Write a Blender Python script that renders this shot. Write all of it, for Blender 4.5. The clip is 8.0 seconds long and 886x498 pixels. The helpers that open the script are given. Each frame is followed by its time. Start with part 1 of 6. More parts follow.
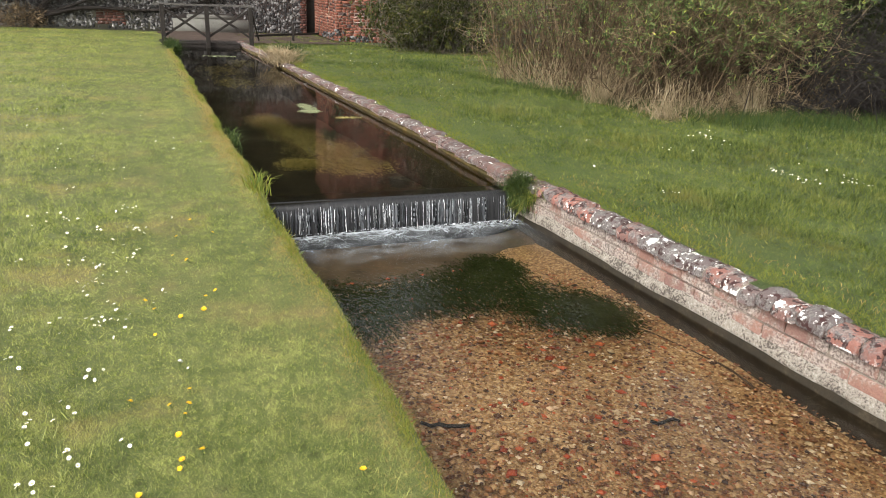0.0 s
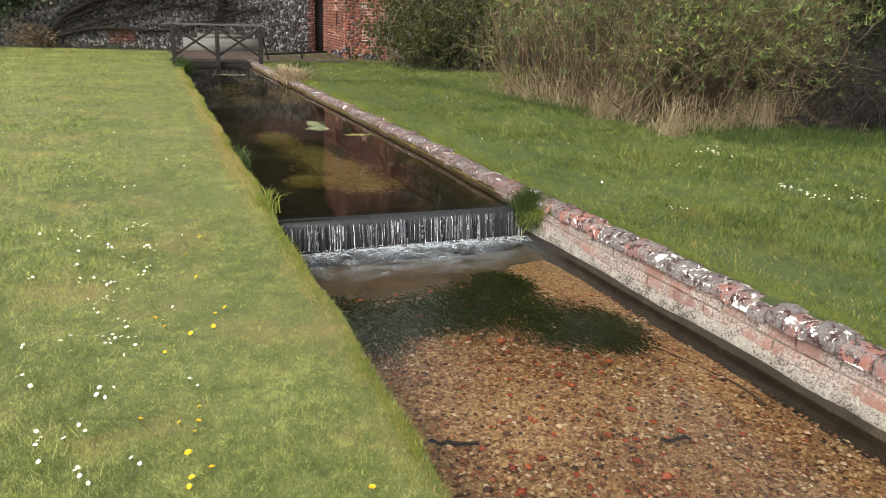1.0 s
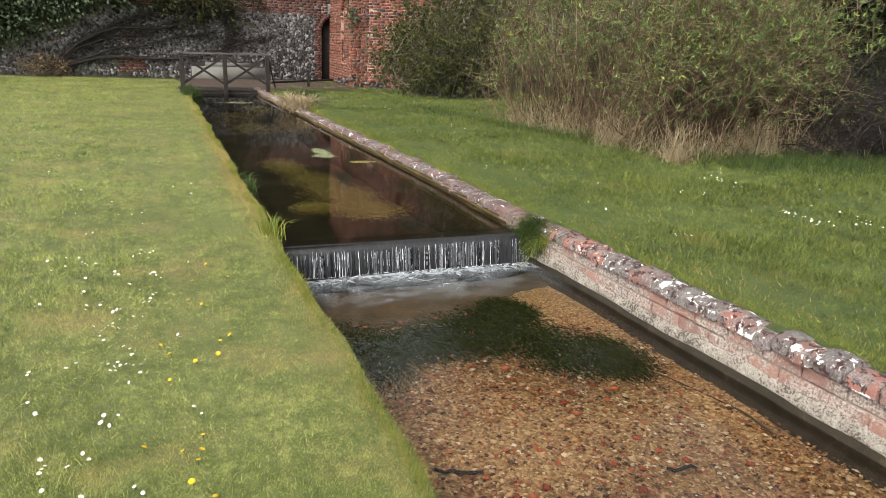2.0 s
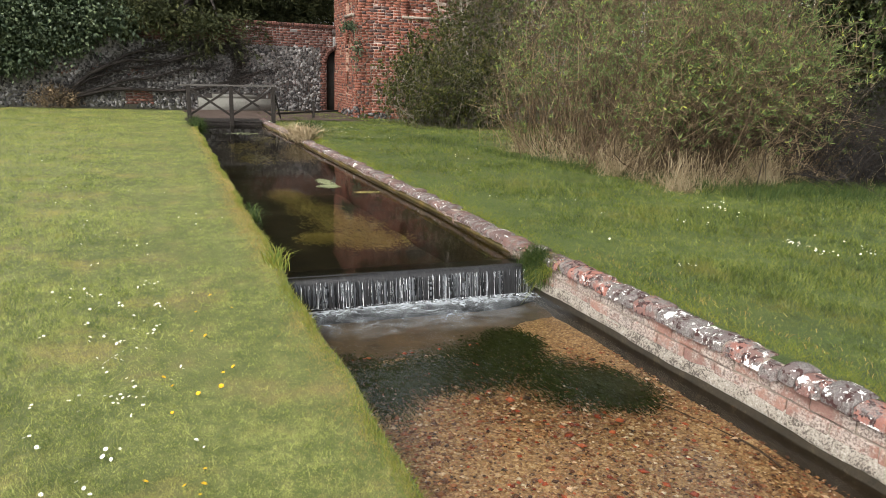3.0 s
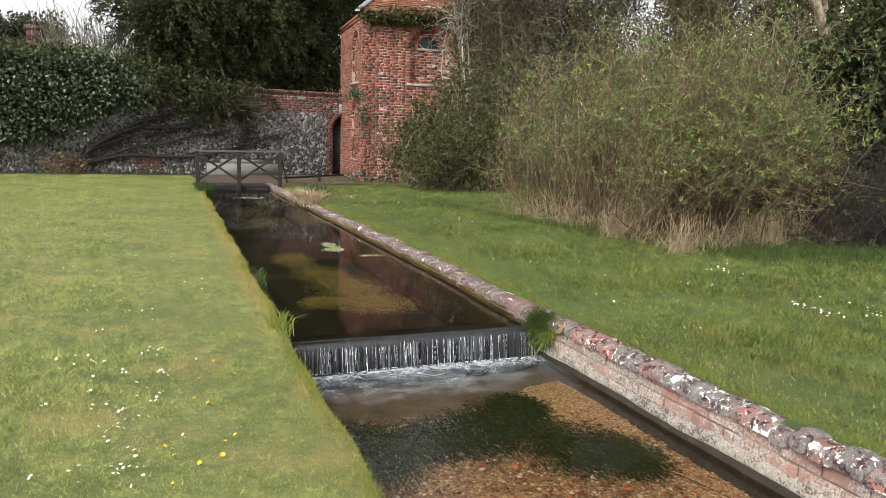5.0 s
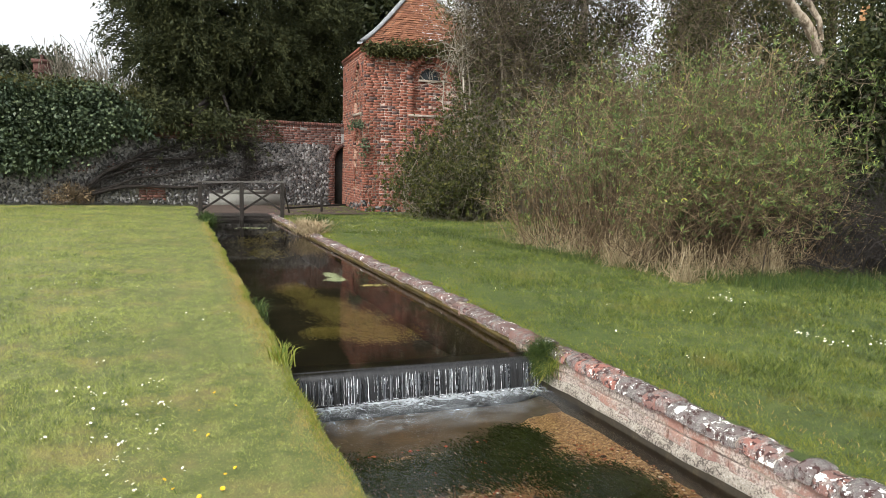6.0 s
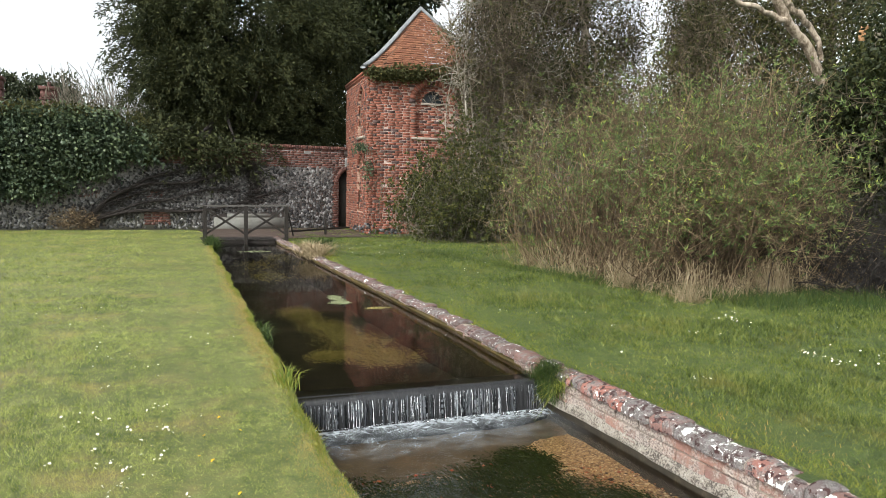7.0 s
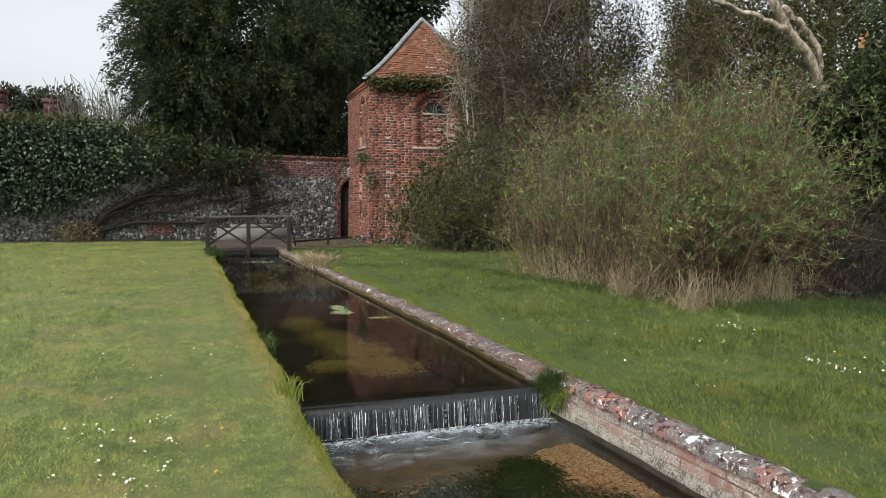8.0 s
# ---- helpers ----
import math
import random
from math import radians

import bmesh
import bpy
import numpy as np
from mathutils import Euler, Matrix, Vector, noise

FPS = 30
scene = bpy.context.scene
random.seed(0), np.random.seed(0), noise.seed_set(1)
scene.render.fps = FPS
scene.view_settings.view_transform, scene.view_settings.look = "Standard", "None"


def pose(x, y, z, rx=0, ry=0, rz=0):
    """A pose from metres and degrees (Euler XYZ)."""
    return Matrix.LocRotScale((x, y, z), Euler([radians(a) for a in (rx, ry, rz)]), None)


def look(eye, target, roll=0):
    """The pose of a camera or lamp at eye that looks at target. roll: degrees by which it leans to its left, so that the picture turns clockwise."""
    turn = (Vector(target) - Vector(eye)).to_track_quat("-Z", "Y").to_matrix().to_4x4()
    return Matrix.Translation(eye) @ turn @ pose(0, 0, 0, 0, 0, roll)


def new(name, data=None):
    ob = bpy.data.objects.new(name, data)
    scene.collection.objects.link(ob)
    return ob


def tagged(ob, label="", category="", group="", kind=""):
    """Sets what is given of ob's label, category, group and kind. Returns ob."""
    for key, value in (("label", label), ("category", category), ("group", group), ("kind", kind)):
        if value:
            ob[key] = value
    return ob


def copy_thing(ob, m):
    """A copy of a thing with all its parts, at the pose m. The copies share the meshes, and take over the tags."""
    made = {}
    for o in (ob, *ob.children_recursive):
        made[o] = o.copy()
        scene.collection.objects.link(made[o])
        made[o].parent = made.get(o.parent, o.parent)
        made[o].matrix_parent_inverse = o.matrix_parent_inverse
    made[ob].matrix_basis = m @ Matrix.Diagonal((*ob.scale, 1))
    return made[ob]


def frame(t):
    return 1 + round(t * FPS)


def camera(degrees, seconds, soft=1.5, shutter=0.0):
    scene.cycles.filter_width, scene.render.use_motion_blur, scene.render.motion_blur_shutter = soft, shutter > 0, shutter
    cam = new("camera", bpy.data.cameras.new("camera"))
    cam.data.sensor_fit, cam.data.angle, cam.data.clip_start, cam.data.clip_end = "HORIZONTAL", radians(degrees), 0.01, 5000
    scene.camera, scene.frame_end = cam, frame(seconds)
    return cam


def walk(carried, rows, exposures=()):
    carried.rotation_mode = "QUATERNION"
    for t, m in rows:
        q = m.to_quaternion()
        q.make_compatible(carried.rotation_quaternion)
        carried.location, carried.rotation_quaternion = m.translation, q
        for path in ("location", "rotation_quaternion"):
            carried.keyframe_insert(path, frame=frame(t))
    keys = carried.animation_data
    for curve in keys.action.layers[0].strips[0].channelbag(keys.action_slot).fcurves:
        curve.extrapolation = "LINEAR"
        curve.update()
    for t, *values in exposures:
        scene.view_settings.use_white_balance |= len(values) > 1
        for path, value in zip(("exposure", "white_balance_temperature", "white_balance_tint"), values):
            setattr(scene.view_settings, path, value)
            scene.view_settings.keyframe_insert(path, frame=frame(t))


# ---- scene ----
cam = camera(65.9, 8.0, soft=0.75)
PATH = [
    (0, (0.013, 0.878, 1.29), (0.829, 2.569, 0.602), 3.2),
    (0.5, (0.011, 0.876, 1.293), (0.818, 2.578, 0.621), 3.1),
    (1, (0.008, 0.874, 1.297), (0.808, 2.59, 0.651), 2.8),
    (1.5, (0.007, 0.867, 1.303), (0.802, 2.597, 0.691), 2.7),
    (3, (0.006, 0.862, 1.322), (0.794, 2.632, 0.827), 2.4),
    (3.5, (0.007, 0.86, 1.327), (0.79, 2.645, 0.876), 2.3),
    (4, (0.003, 0.857, 1.333), (0.789, 2.651, 0.927), 2.2),
    (4.5, (0.003, 0.849, 1.339), (0.788, 2.653, 0.977), 2.1),
    (6, (0.003, 0.836, 1.353), (0.784, 2.662, 1.116), 1.7),
    (6.5, (-0.003, 0.83, 1.356), (0.771, 2.664, 1.16), 1.5),
    (7, (-0.002, 0.83, 1.357), (0.77, 2.667, 1.183), 1.2),
    (7.5, (-0.004, 0.826, 1.357), (0.764, 2.666, 1.202), 1.0),
    (8, (-0.004, 0.824, 1.357), (0.762, 2.666, 1.21), 0.8),
]
walk(cam, [(t, look(*p)) for t, *p in PATH], [(0, 0.78, 6500, 10), (3.5, 0.78, 6450, 10), (6.5, 0.84, 6300, 8), (7.0, 0.81, 6250, 7), (7.5, 0.64, 6220, 7), (8, 0.37, 6200, 6)])

# ---- sky and sun: bright overcast with a veiled sun ----
SUN_ELEV, SUN_AZ = 42, 235
world = bpy.data.worlds.new("world")
scene.world = world
world.use_nodes = True
wt = world.node_tree
sky = wt.nodes.new("ShaderNodeTexSky")
sky.sky_type, sky.sun_disc = "NISHITA", False
sky.sun_elevation, sky.sun_rotation = radians(SUN_ELEV), radians(SUN_AZ)
sky.dust_density, sky.air_density = 4.0, 1.0
veil = wt.nodes.new("ShaderNodeHueSaturation")
veil.inputs["Saturation"].default_value, veil.inputs["Value"].default_value = 0.10, 1.3
wt.links.new(sky.outputs[0], veil.inputs["Color"])
wt.links.new(veil.outputs[0], wt.nodes["Background"].inputs[0])
wt.nodes["Background"].inputs[1].default_value = 0.15

sun_data = bpy.data.lights.new("sun", "SUN")
sun_data.energy, sun_data.angle, sun_data.color = 1.25, radians(14), (1.0, 0.95, 0.86)
sun = new("sun", sun_data)
az, el = radians(SUN_AZ), radians(SUN_ELEV)
sun.matrix_basis = look((0, 0, 30), (-math.sin(az) * math.cos(el), -math.cos(az) * math.cos(el), 30 - math.sin(el)))

rng = np.random.default_rng(7)


# ---- materials ----
def nodes_of(name):
    m = bpy.data.materials.new(name)
    m.use_nodes = True
    t = m.node_tree
    return m, t, t.nodes["Principled BSDF"]


def node(t, kind, **inputs):
    n = t.nodes.new("ShaderNode" + kind)
    for key, value in inputs.items():
        key = key.replace("_", " ")
        if hasattr(value, "is_output"):
            t.links.new(value, n.inputs[key])
        else:
            n.inputs[key].default_value = value
    return n


def noise_at(t, scale, detail=4.0, rough=0.6, stretch=None, where="Position"):
    geo = t.nodes.new("ShaderNodeNewGeometry")
    out = geo.outputs["Position"]
    if stretch:
        mp = t.nodes.new("ShaderNodeMapping")
        t.links.new(out, mp.inputs["Vector"])
        mp.inputs["Scale"].default_value = stretch
        out = mp.outputs[0]
    n = t.nodes.new("ShaderNodeTexNoise")
    t.links.new(out, n.inputs["Vector"])
    n.inputs["Scale"].default_value, n.inputs["Detail"].default_value, n.inputs["Roughness"].default_value = scale, detail, rough
    return n.outputs["Fac"]


def ramp(t, fac, stops, smooth=True):
    r = t.nodes.new("ShaderNodeValToRGB")
    r.color_ramp.interpolation = "EASE" if smooth else "CONSTANT"
    el_ = r.color_ramp.elements
    while len(el_) < len(stops):
        el_.new(0.5)
    for e, (p, c) in zip(el_, stops):
        e.position = p
        e.color = (*c, 1) if len(c) == 3 else c
    t.links.new(fac, r.inputs[0])
    return r.outputs[0]


def mixc(t, fac, a, b, mode="MIX"):
    n = t.nodes.new("ShaderNodeMix")
    n.data_type, n.blend_type = "RGBA", mode
    for sock, value in ((n.inputs[0], fac), (n.inputs[6], a), (n.inputs[7], b)):
        if hasattr(value, "is_output"):
            t.links.new(value, sock)
        else:
            sock.default_value = (*value, 1) if isinstance(value, tuple) else value
    return n.outputs[2]


def math_of(t, op, a, b=0.0):
    n = t.nodes.new("ShaderNodeMath")
    n.operation = op
    for sock, value in zip(n.inputs, (a, b)):
        if hasattr(value, "is_output"):
            t.links.new(value, sock)
        else:
            sock.default_value = value
    return n.outputs[0]


def bump(t, bsdf, height, strength=0.4, distance=0.01):
    n = node(t, "Bump", Strength=strength, Distance=distance)
    t.links.new(height, n.inputs["Height"])
    t.links.new(n.outputs[0], bsdf.inputs["Normal"])


def island(t):
    return t.nodes.new("ShaderNodeNewGeometry").outputs["Random Per Island"]


def object_random(t):
    return t.nodes.new("ShaderNodeObjectInfo").outputs["Random"]


def surface(name, stops, scale=6.0, fine=60.0, rough=0.85, bump_by=0.4, bump_size=0.006, fine_mix=0.35, stretch=None, random_by=None, spread=0.35):
    """A rough natural surface: broad tone from one noise, grain from a finer one, tone per piece if asked."""
    m, t, b = nodes_of(name)
    broad = noise_at(t, scale, 5, stretch=stretch)
    grain = noise_at(t, fine, 4, 0.7, stretch=stretch)
    fac = math_of(t, "ADD", math_of(t, "MULTIPLY", broad, 1 - fine_mix), math_of(t, "MULTIPLY", grain, fine_mix))
    if random_by:
        r = island(t) if random_by == "island" else object_random(t)
        fac = math_of(t, "ADD", math_of(t, "MULTIPLY", fac, 1 - spread), math_of(t, "MULTIPLY", r, spread))
    fac_r = t.nodes.new("ShaderNodeMapRange")
    t.links.new(fac, fac_r.inputs[0])
    fac_r.inputs[1].default_value, fac_r.inputs[2].default_value = 0.28, 0.72
    col = ramp(t, fac_r.outputs[0], stops)
    t.links.new(col, b.inputs["Base Color"])
    b.inputs["Roughness"].default_value = rough
    b.inputs["Specular IOR Level"].default_value = 0.3
    bump(t, b, grain, bump_by, bump_size)
    return m


def leaf_mat(name, stops, through_light=0.3, rough=0.55, patches=0.4, patch_scale=1.2, spec=0.3):
    """Leaves: tone per leaf, larger patches of tone over the crown, some light passing through."""
    m, t, b = nodes_of(name)
    fac = math_of(t, "ADD", math_of(t, "MULTIPLY", island(t), 1 - patches), math_of(t, "MULTIPLY", noise_at(t, patch_scale, 3), patches))
    col = ramp(t, fac, stops)
    t.links.new(col, b.inputs["Base Color"])
    b.inputs["Roughness"].default_value = rough
    b.inputs["Specular IOR Level"].default_value = spec
    tr = t.nodes.new("ShaderNodeBsdfTranslucent")
    t.links.new(col, tr.inputs[0])
    mx = t.nodes.new("ShaderNodeMixShader")
    mx.inputs[0].default_value = through_light
    t.links.new(b.outputs[0], mx.inputs[1])
    t.links.new(tr.outputs[0], mx.inputs[2])
    t.links.new(mx.outputs[0], t.nodes["Material Output"].inputs[0])
    return m


def grass_mat(name, dark, mid, light, dry, dry_amount=0.5, blade=True):
    """Turf: broad patches, faint mowing bands, dry straw-coloured spots, tone per blade."""
    m, t, b = nodes_of(name)
    geo = t.nodes.new("ShaderNodeNewGeometry")
    sep = t.nodes.new("ShaderNodeSeparateXYZ")
    t.links.new(geo.outputs["Position"], sep.inputs[0])
    broad = noise_at(t, 0.9, 5, 0.65)
    small = noise_at(t, 20.0, 4, 0.7)
    fine = noise_at(t, 90.0, 3, 0.7)
    wide = ramp(t, broad, [(0.3, (0, 0, 0)), (0.7, (1, 1, 1))])
    tufts = ramp(t, small, [(0.33, (0, 0, 0)), (0.67, (1, 1, 1))])
    clumps = ramp(t, noise_at(t, 6.5, 4, 0.65), [(0.32, (0, 0, 0)), (0.68, (1, 1, 1))])
    fac = math_of(t, "ADD", math_of(t, "MULTIPLY", wide, 0.14), math_of(t, "MULTIPLY", tufts, 0.14))
    fac = math_of(t, "ADD", fac, math_of(t, "MULTIPLY", clumps, 0.17))
    fac = math_of(t, "ADD", fac, math_of(t, "MULTIPLY", island(t) if blade else fine, 0.55))
    col = ramp(t, fac, [(0.26, dark), (0.5, mid), (0.74, light)])
    dryness = ramp(t, noise_at(t, 1.6, 6, 0.7), [(1 - dry_amount - 0.1, (0, 0, 0)), (1 - dry_amount + 0.12, (1, 1, 1))])
    col = mixc(t, math_of(t, "MULTIPLY", dryness, 0.75), col, dry)
    t.links.new(col, b.inputs["Base Color"])
    b.inputs["Roughness"].default_value = 0.5
    b.inputs["Specular IOR Level"].default_value = 0.4
    if blade:
        tr = t.nodes.new("ShaderNodeBsdfTranslucent")
        t.links.new(col, tr.inputs[0])
        mx = t.nodes.new("ShaderNodeMixShader")
        mx.inputs[0].default_value = 0.3
        t.links.new(b.outputs[0], mx.inputs[1])
        t.links.new(tr.outputs[0], mx.inputs[2])
        t.links.new(mx.outputs[0], t.nodes["Material Output"].inputs[0])
    else:
        bump(t, b, fine, 0.8, 0.012)
    return m


def brick_mat(name, random_by, stops, lichen=0.0, lichen_dark=0.0, bloom=None, rough=0.9, relief=0.5):
    """Fired clay: tone per brick, mottling, pits, lichen crusts and a lime bloom where asked."""
    m, t, b = nodes_of(name)
    r = island(t) if random_by == "island" else object_random(t)
    mott = noise_at(t, 14, 5, 0.7)
    fac = math_of(t, "ADD", math_of(t, "MULTIPLY", r, 0.65), math_of(t, "MULTIPLY", mott, 0.35))
    col = ramp(t, fac, stops)
    grain = noise_at(t, 120, 4, 0.7)
    col = mixc(t, 0.35, col, ramp(t, grain, [(0.3, (0.25, 0.2, 0.2)), (0.7, (1, 1, 1))]), "MULTIPLY")
    if bloom:
        amount, tint = bloom
        patch = ramp(t, noise_at(t, 5, 6, 0.75), [(0.62 - amount * 0.5, (0, 0, 0)), (0.75 - amount * 0.45, (1, 1, 1))])
        crust = ramp(t, noise_at(t, 70, 4, 0.75), [(0.38, (0.25, 0.25, 0.25)), (0.6, (1, 1, 1))])
        col = mixc(t, math_of(t, "MULTIPLY", patch, 0.8), col, mixc(t, 1.0, tint, crust, "MULTIPLY"))
    if lichen_dark:
        d = ramp(t, noise_at(t, 26, 3, 0.5), [(0.66 - lichen_dark, (0, 0, 0)), (0.69 - lichen_dark, (1, 1, 1))])
        col = mixc(t, d, col, (0.045, 0.02, 0.018))
    if lichen:
        w1 = ramp(t, noise_at(t, 7, 6, 0.68), [(0.71 - lichen, (0, 0, 0)), (0.735 - lichen, (1, 1, 1))])
        zone = ramp(t, noise_at(t, 3.0, 2, 0.5), [(0.45, (0, 0, 0)), (0.6, (1, 1, 1))])
        w2 = math_of(t, "MULTIPLY", zone, ramp(t, noise_at(t, 38, 4, 0.65), [(0.69 - lichen, (0, 0, 0)), (0.72 - lichen, (1, 1, 1))]))
        g3 = ramp(t, noise_at(t, 11, 6, 0.75), [(0.56 - lichen, (0, 0, 0)), (0.68 - lichen, (1, 1, 1))])
        col = mixc(t, math_of(t, "MULTIPLY", g3, 0.7), col, mixc(t, 1.0, (0.25, 0.235, 0.22), ramp(t, grain, [(0.35, (0.35, 0.35, 0.35)), (0.65, (1, 1, 1))]), "MULTIPLY"))
        col = mixc(t, math_of(t, "MULTIPLY", math_of(t, "MAXIMUM", w1, w2), 0.92), col, (0.74, 0.73, 0.69))
    t.links.new(col, b.inputs["Base Color"])
    b.inputs["Roughness"].default_value = rough
    b.inputs["Specular IOR Level"].default_value = 0.25
    bump(t, b, math_of(t, "ADD", grain, mott), relief, 0.006)
    return m


def water_mat(name, tint, ripple_scale, ripple, foam=False, stretch=(1, 1, 1)):
    """Clear water seen to its bed: light passes with a faint tint, gloss by Fresnel, ripples in the relief; foam below the weir."""
    m, t, b = nodes_of(name)
    t.nodes.remove(b)
    height = math_of(t, "ADD", noise_at(t, ripple_scale, 3, 0.6, stretch), math_of(t, "MULTIPLY", noise_at(t, ripple_scale * 4, 3, 0.6, stretch), 0.35))
    bp = node(t, "Bump", Strength=ripple, Distance=0.02)
    t.links.new(height, bp.inputs["Height"])
    gl = t.nodes.new("ShaderNodeBsdfGlossy")
    gl.inputs["Roughness"].default_value = 0.03
    tr = t.nodes.new("ShaderNodeBsdfTransparent")
    tr.inputs[0].default_value = (*tint, 1)
    fr = t.nodes.new("ShaderNodeFresnel")
    fr.inputs["IOR"].default_value = 1.33
    t.links.new(bp.outputs[0], gl.inputs["Normal"])
    t.links.new(bp.outputs[0], fr.inputs["Normal"])
    mx = t.nodes.new("ShaderNodeMixShader")
    t.links.new(fr.outputs[0], mx.inputs[0])
    t.links.new(tr.outputs[0], mx.inputs[1])
    t.links.new(gl.outputs[0], mx.inputs[2])
    out = mx.outputs[0]
    if foam:
        geo = t.nodes.new("ShaderNodeNewGeometry")
        sep = t.nodes.new("ShaderNodeSeparateXYZ")
        t.links.new(geo.outputs["Position"], sep.inputs[0])
        along = math_of(t, "ADD", sep.outputs["Y"], math_of(t, "MULTIPLY", sep.outputs["X"], 0.09))
        uneven = math_of(t, "ADD", along, math_of(t, "MULTIPLY", math_of(t, "SUBTRACT", noise_at(t, 2.6, 4), 0.5), 0.75))
        near = node(t, "MapRange", From_Min=4.68, From_Max=5.10)
        t.links.new(uneven, near.inputs[0])
        foot = node(t, "MapRange", From_Min=5.17, From_Max=5.28)
        t.links.new(math_of(t, "ADD", along, math_of(t, "MULTIPLY", math_of(t, "SUBTRACT", noise_at(t, 9.0, 3), 0.5), 0.22)), foot.inputs[0])
        cloud = ramp(t, noise_at(t, 4.2, 6, 0.66, (1.0, 1.3, 1)), [(0.36, (0.03, 0.03, 0.03)), (0.66, (1, 1, 1))])
        speckle = ramp(t, noise_at(t, 42.0, 4, 0.7), [(0.3, (0.45, 0.45, 0.45)), (0.7, (1, 1, 1))])
        warp = node(t, "TexNoise", Scale=5.0, Detail=3.0)
        t.links.new(geo.outputs["Position"], warp.inputs["Vector"])
        cell = t.nodes.new("ShaderNodeTexVoronoi")
        cell.feature = "DISTANCE_TO_EDGE"
        cell.inputs["Scale"].default_value = 6.5
        t.links.new(mixc(t, 0.22, geo.outputs["Position"], warp.outputs["Color"], "LINEAR_LIGHT"), cell.inputs["Vector"])
        lace = ramp(t, cell.outputs["Distance"], [(0.0, (1, 1, 1)), (0.055, (0, 0, 0))])
        broken = ramp(t, noise_at(t, 7.0, 5, 0.7), [(0.44, (0, 0, 0)), (0.58, (1, 1, 1))])
        lace = math_of(t, "MULTIPLY", lace, broken)
        churn = math_of(t, "ADD", math_of(t, "MULTIPLY", math_of(t, "MULTIPLY", cloud, speckle), 0.46), math_of(t, "MULTIPLY", lace, 0.5))
        side = node(t, "MapRange", From_Min=1.9, From_Max=2.5, To_Min=1.0, To_Max=0.25)
        t.links.new(sep.outputs["X"], side.inputs[0])
        churn = math_of(t, "MULTIPLY", math_of(t, "MULTIPLY", near.outputs[0], side.outputs[0]), churn)
        frothy = math_of(t, "MULTIPLY", foot.outputs[0], ramp(t, noise_at(t, 22.0, 4, 0.7), [(0.36, (0.1, 0.1, 0.1)), (0.6, (1, 1, 1))]))
        churn = math_of(t, "MINIMUM", math_of(t, "ADD", churn, math_of(t, "MULTIPLY", frothy, 0.5)), 0.9)
        df = node(t, "BsdfDiffuse", Color=(0.47, 0.505, 0.525, 1))
        m2 = t.nodes.new("ShaderNodeMixShader")
        t.links.new(churn, m2.inputs[0])
        t.links.new(out, m2.inputs[1])
        t.links.new(df.outputs[0], m2.inputs[2])
        out = m2.outputs[0]
    t.links.new(out, t.nodes["Material Output"].inputs[0])
    return m


M_LAWN = grass_mat("lawn_turf", (0.07, 0.11, 0.02), (0.245, 0.285, 0.068), (0.50, 0.52, 0.175), (0.46, 0.385, 0.14), 0.42)
M_SOIL = grass_mat("lawn_ground", (0.052, 0.066, 0.016), (0.108, 0.124, 0.033), (0.20, 0.21, 0.068), (0.20, 0.15, 0.065), 0.40, False)
M_MEADOW = grass_mat("meadow_grass", (0.026, 0.052, 0.010), (0.104, 0.138, 0.025), (0.235, 0.255, 0.058), (0.20, 0.18, 0.05), 0.40)
M_MEADOWSOIL = grass_mat("meadow_ground", (0.02, 0.036, 0.008), (0.052, 0.076, 0.015), (0.115, 0.135, 0.034), (0.21, 0.165, 0.06), 0.28, False)
M_TANBLADE = leaf_mat("tan_blades", [(0.1, (0.26, 0.19, 0.06)), (0.6, (0.40, 0.28, 0.10)), (0.95, (0.50, 0.38, 0.17))], 0.25, 0.7)
M_DRYGRASS = leaf_mat("dry_straw", [(0.2, (0.24, 0.18, 0.10)), (0.6, (0.42, 0.33, 0.20)), (0.9, (0.55, 0.46, 0.30))], 0.15, 0.8)
M_EDGE = leaf_mat("bank_grass", [(0.15, (0.09, 0.14, 0.02)), (0.55, (0.20, 0.22, 0.035)), (0.9, (0.34, 0.26, 0.07))], 0.3, 0.6, 0.5, 2.0)
M_TUFT = leaf_mat("fresh_tuft", [(0.15, (0.016, 0.036, 0.008)), (0.6, (0.050, 0.082, 0.016)), (0.95, (0.14, 0.155, 0.034))], 0.3)
M_EARTH = surface("earth_bank", [(0.0, (0.03, 0.022, 0.014)), (0.5, (0.08, 0.055, 0.035)), (1.0, (0.15, 0.11, 0.07))], 5, 50, 0.95)
M_PATH = surface("red_brown_path", [(0.0, (0.028, 0.019, 0.014)), (0.5, (0.062, 0.042, 0.032)), (1.0, (0.115, 0.085, 0.066))], 4, 50, 0.95)


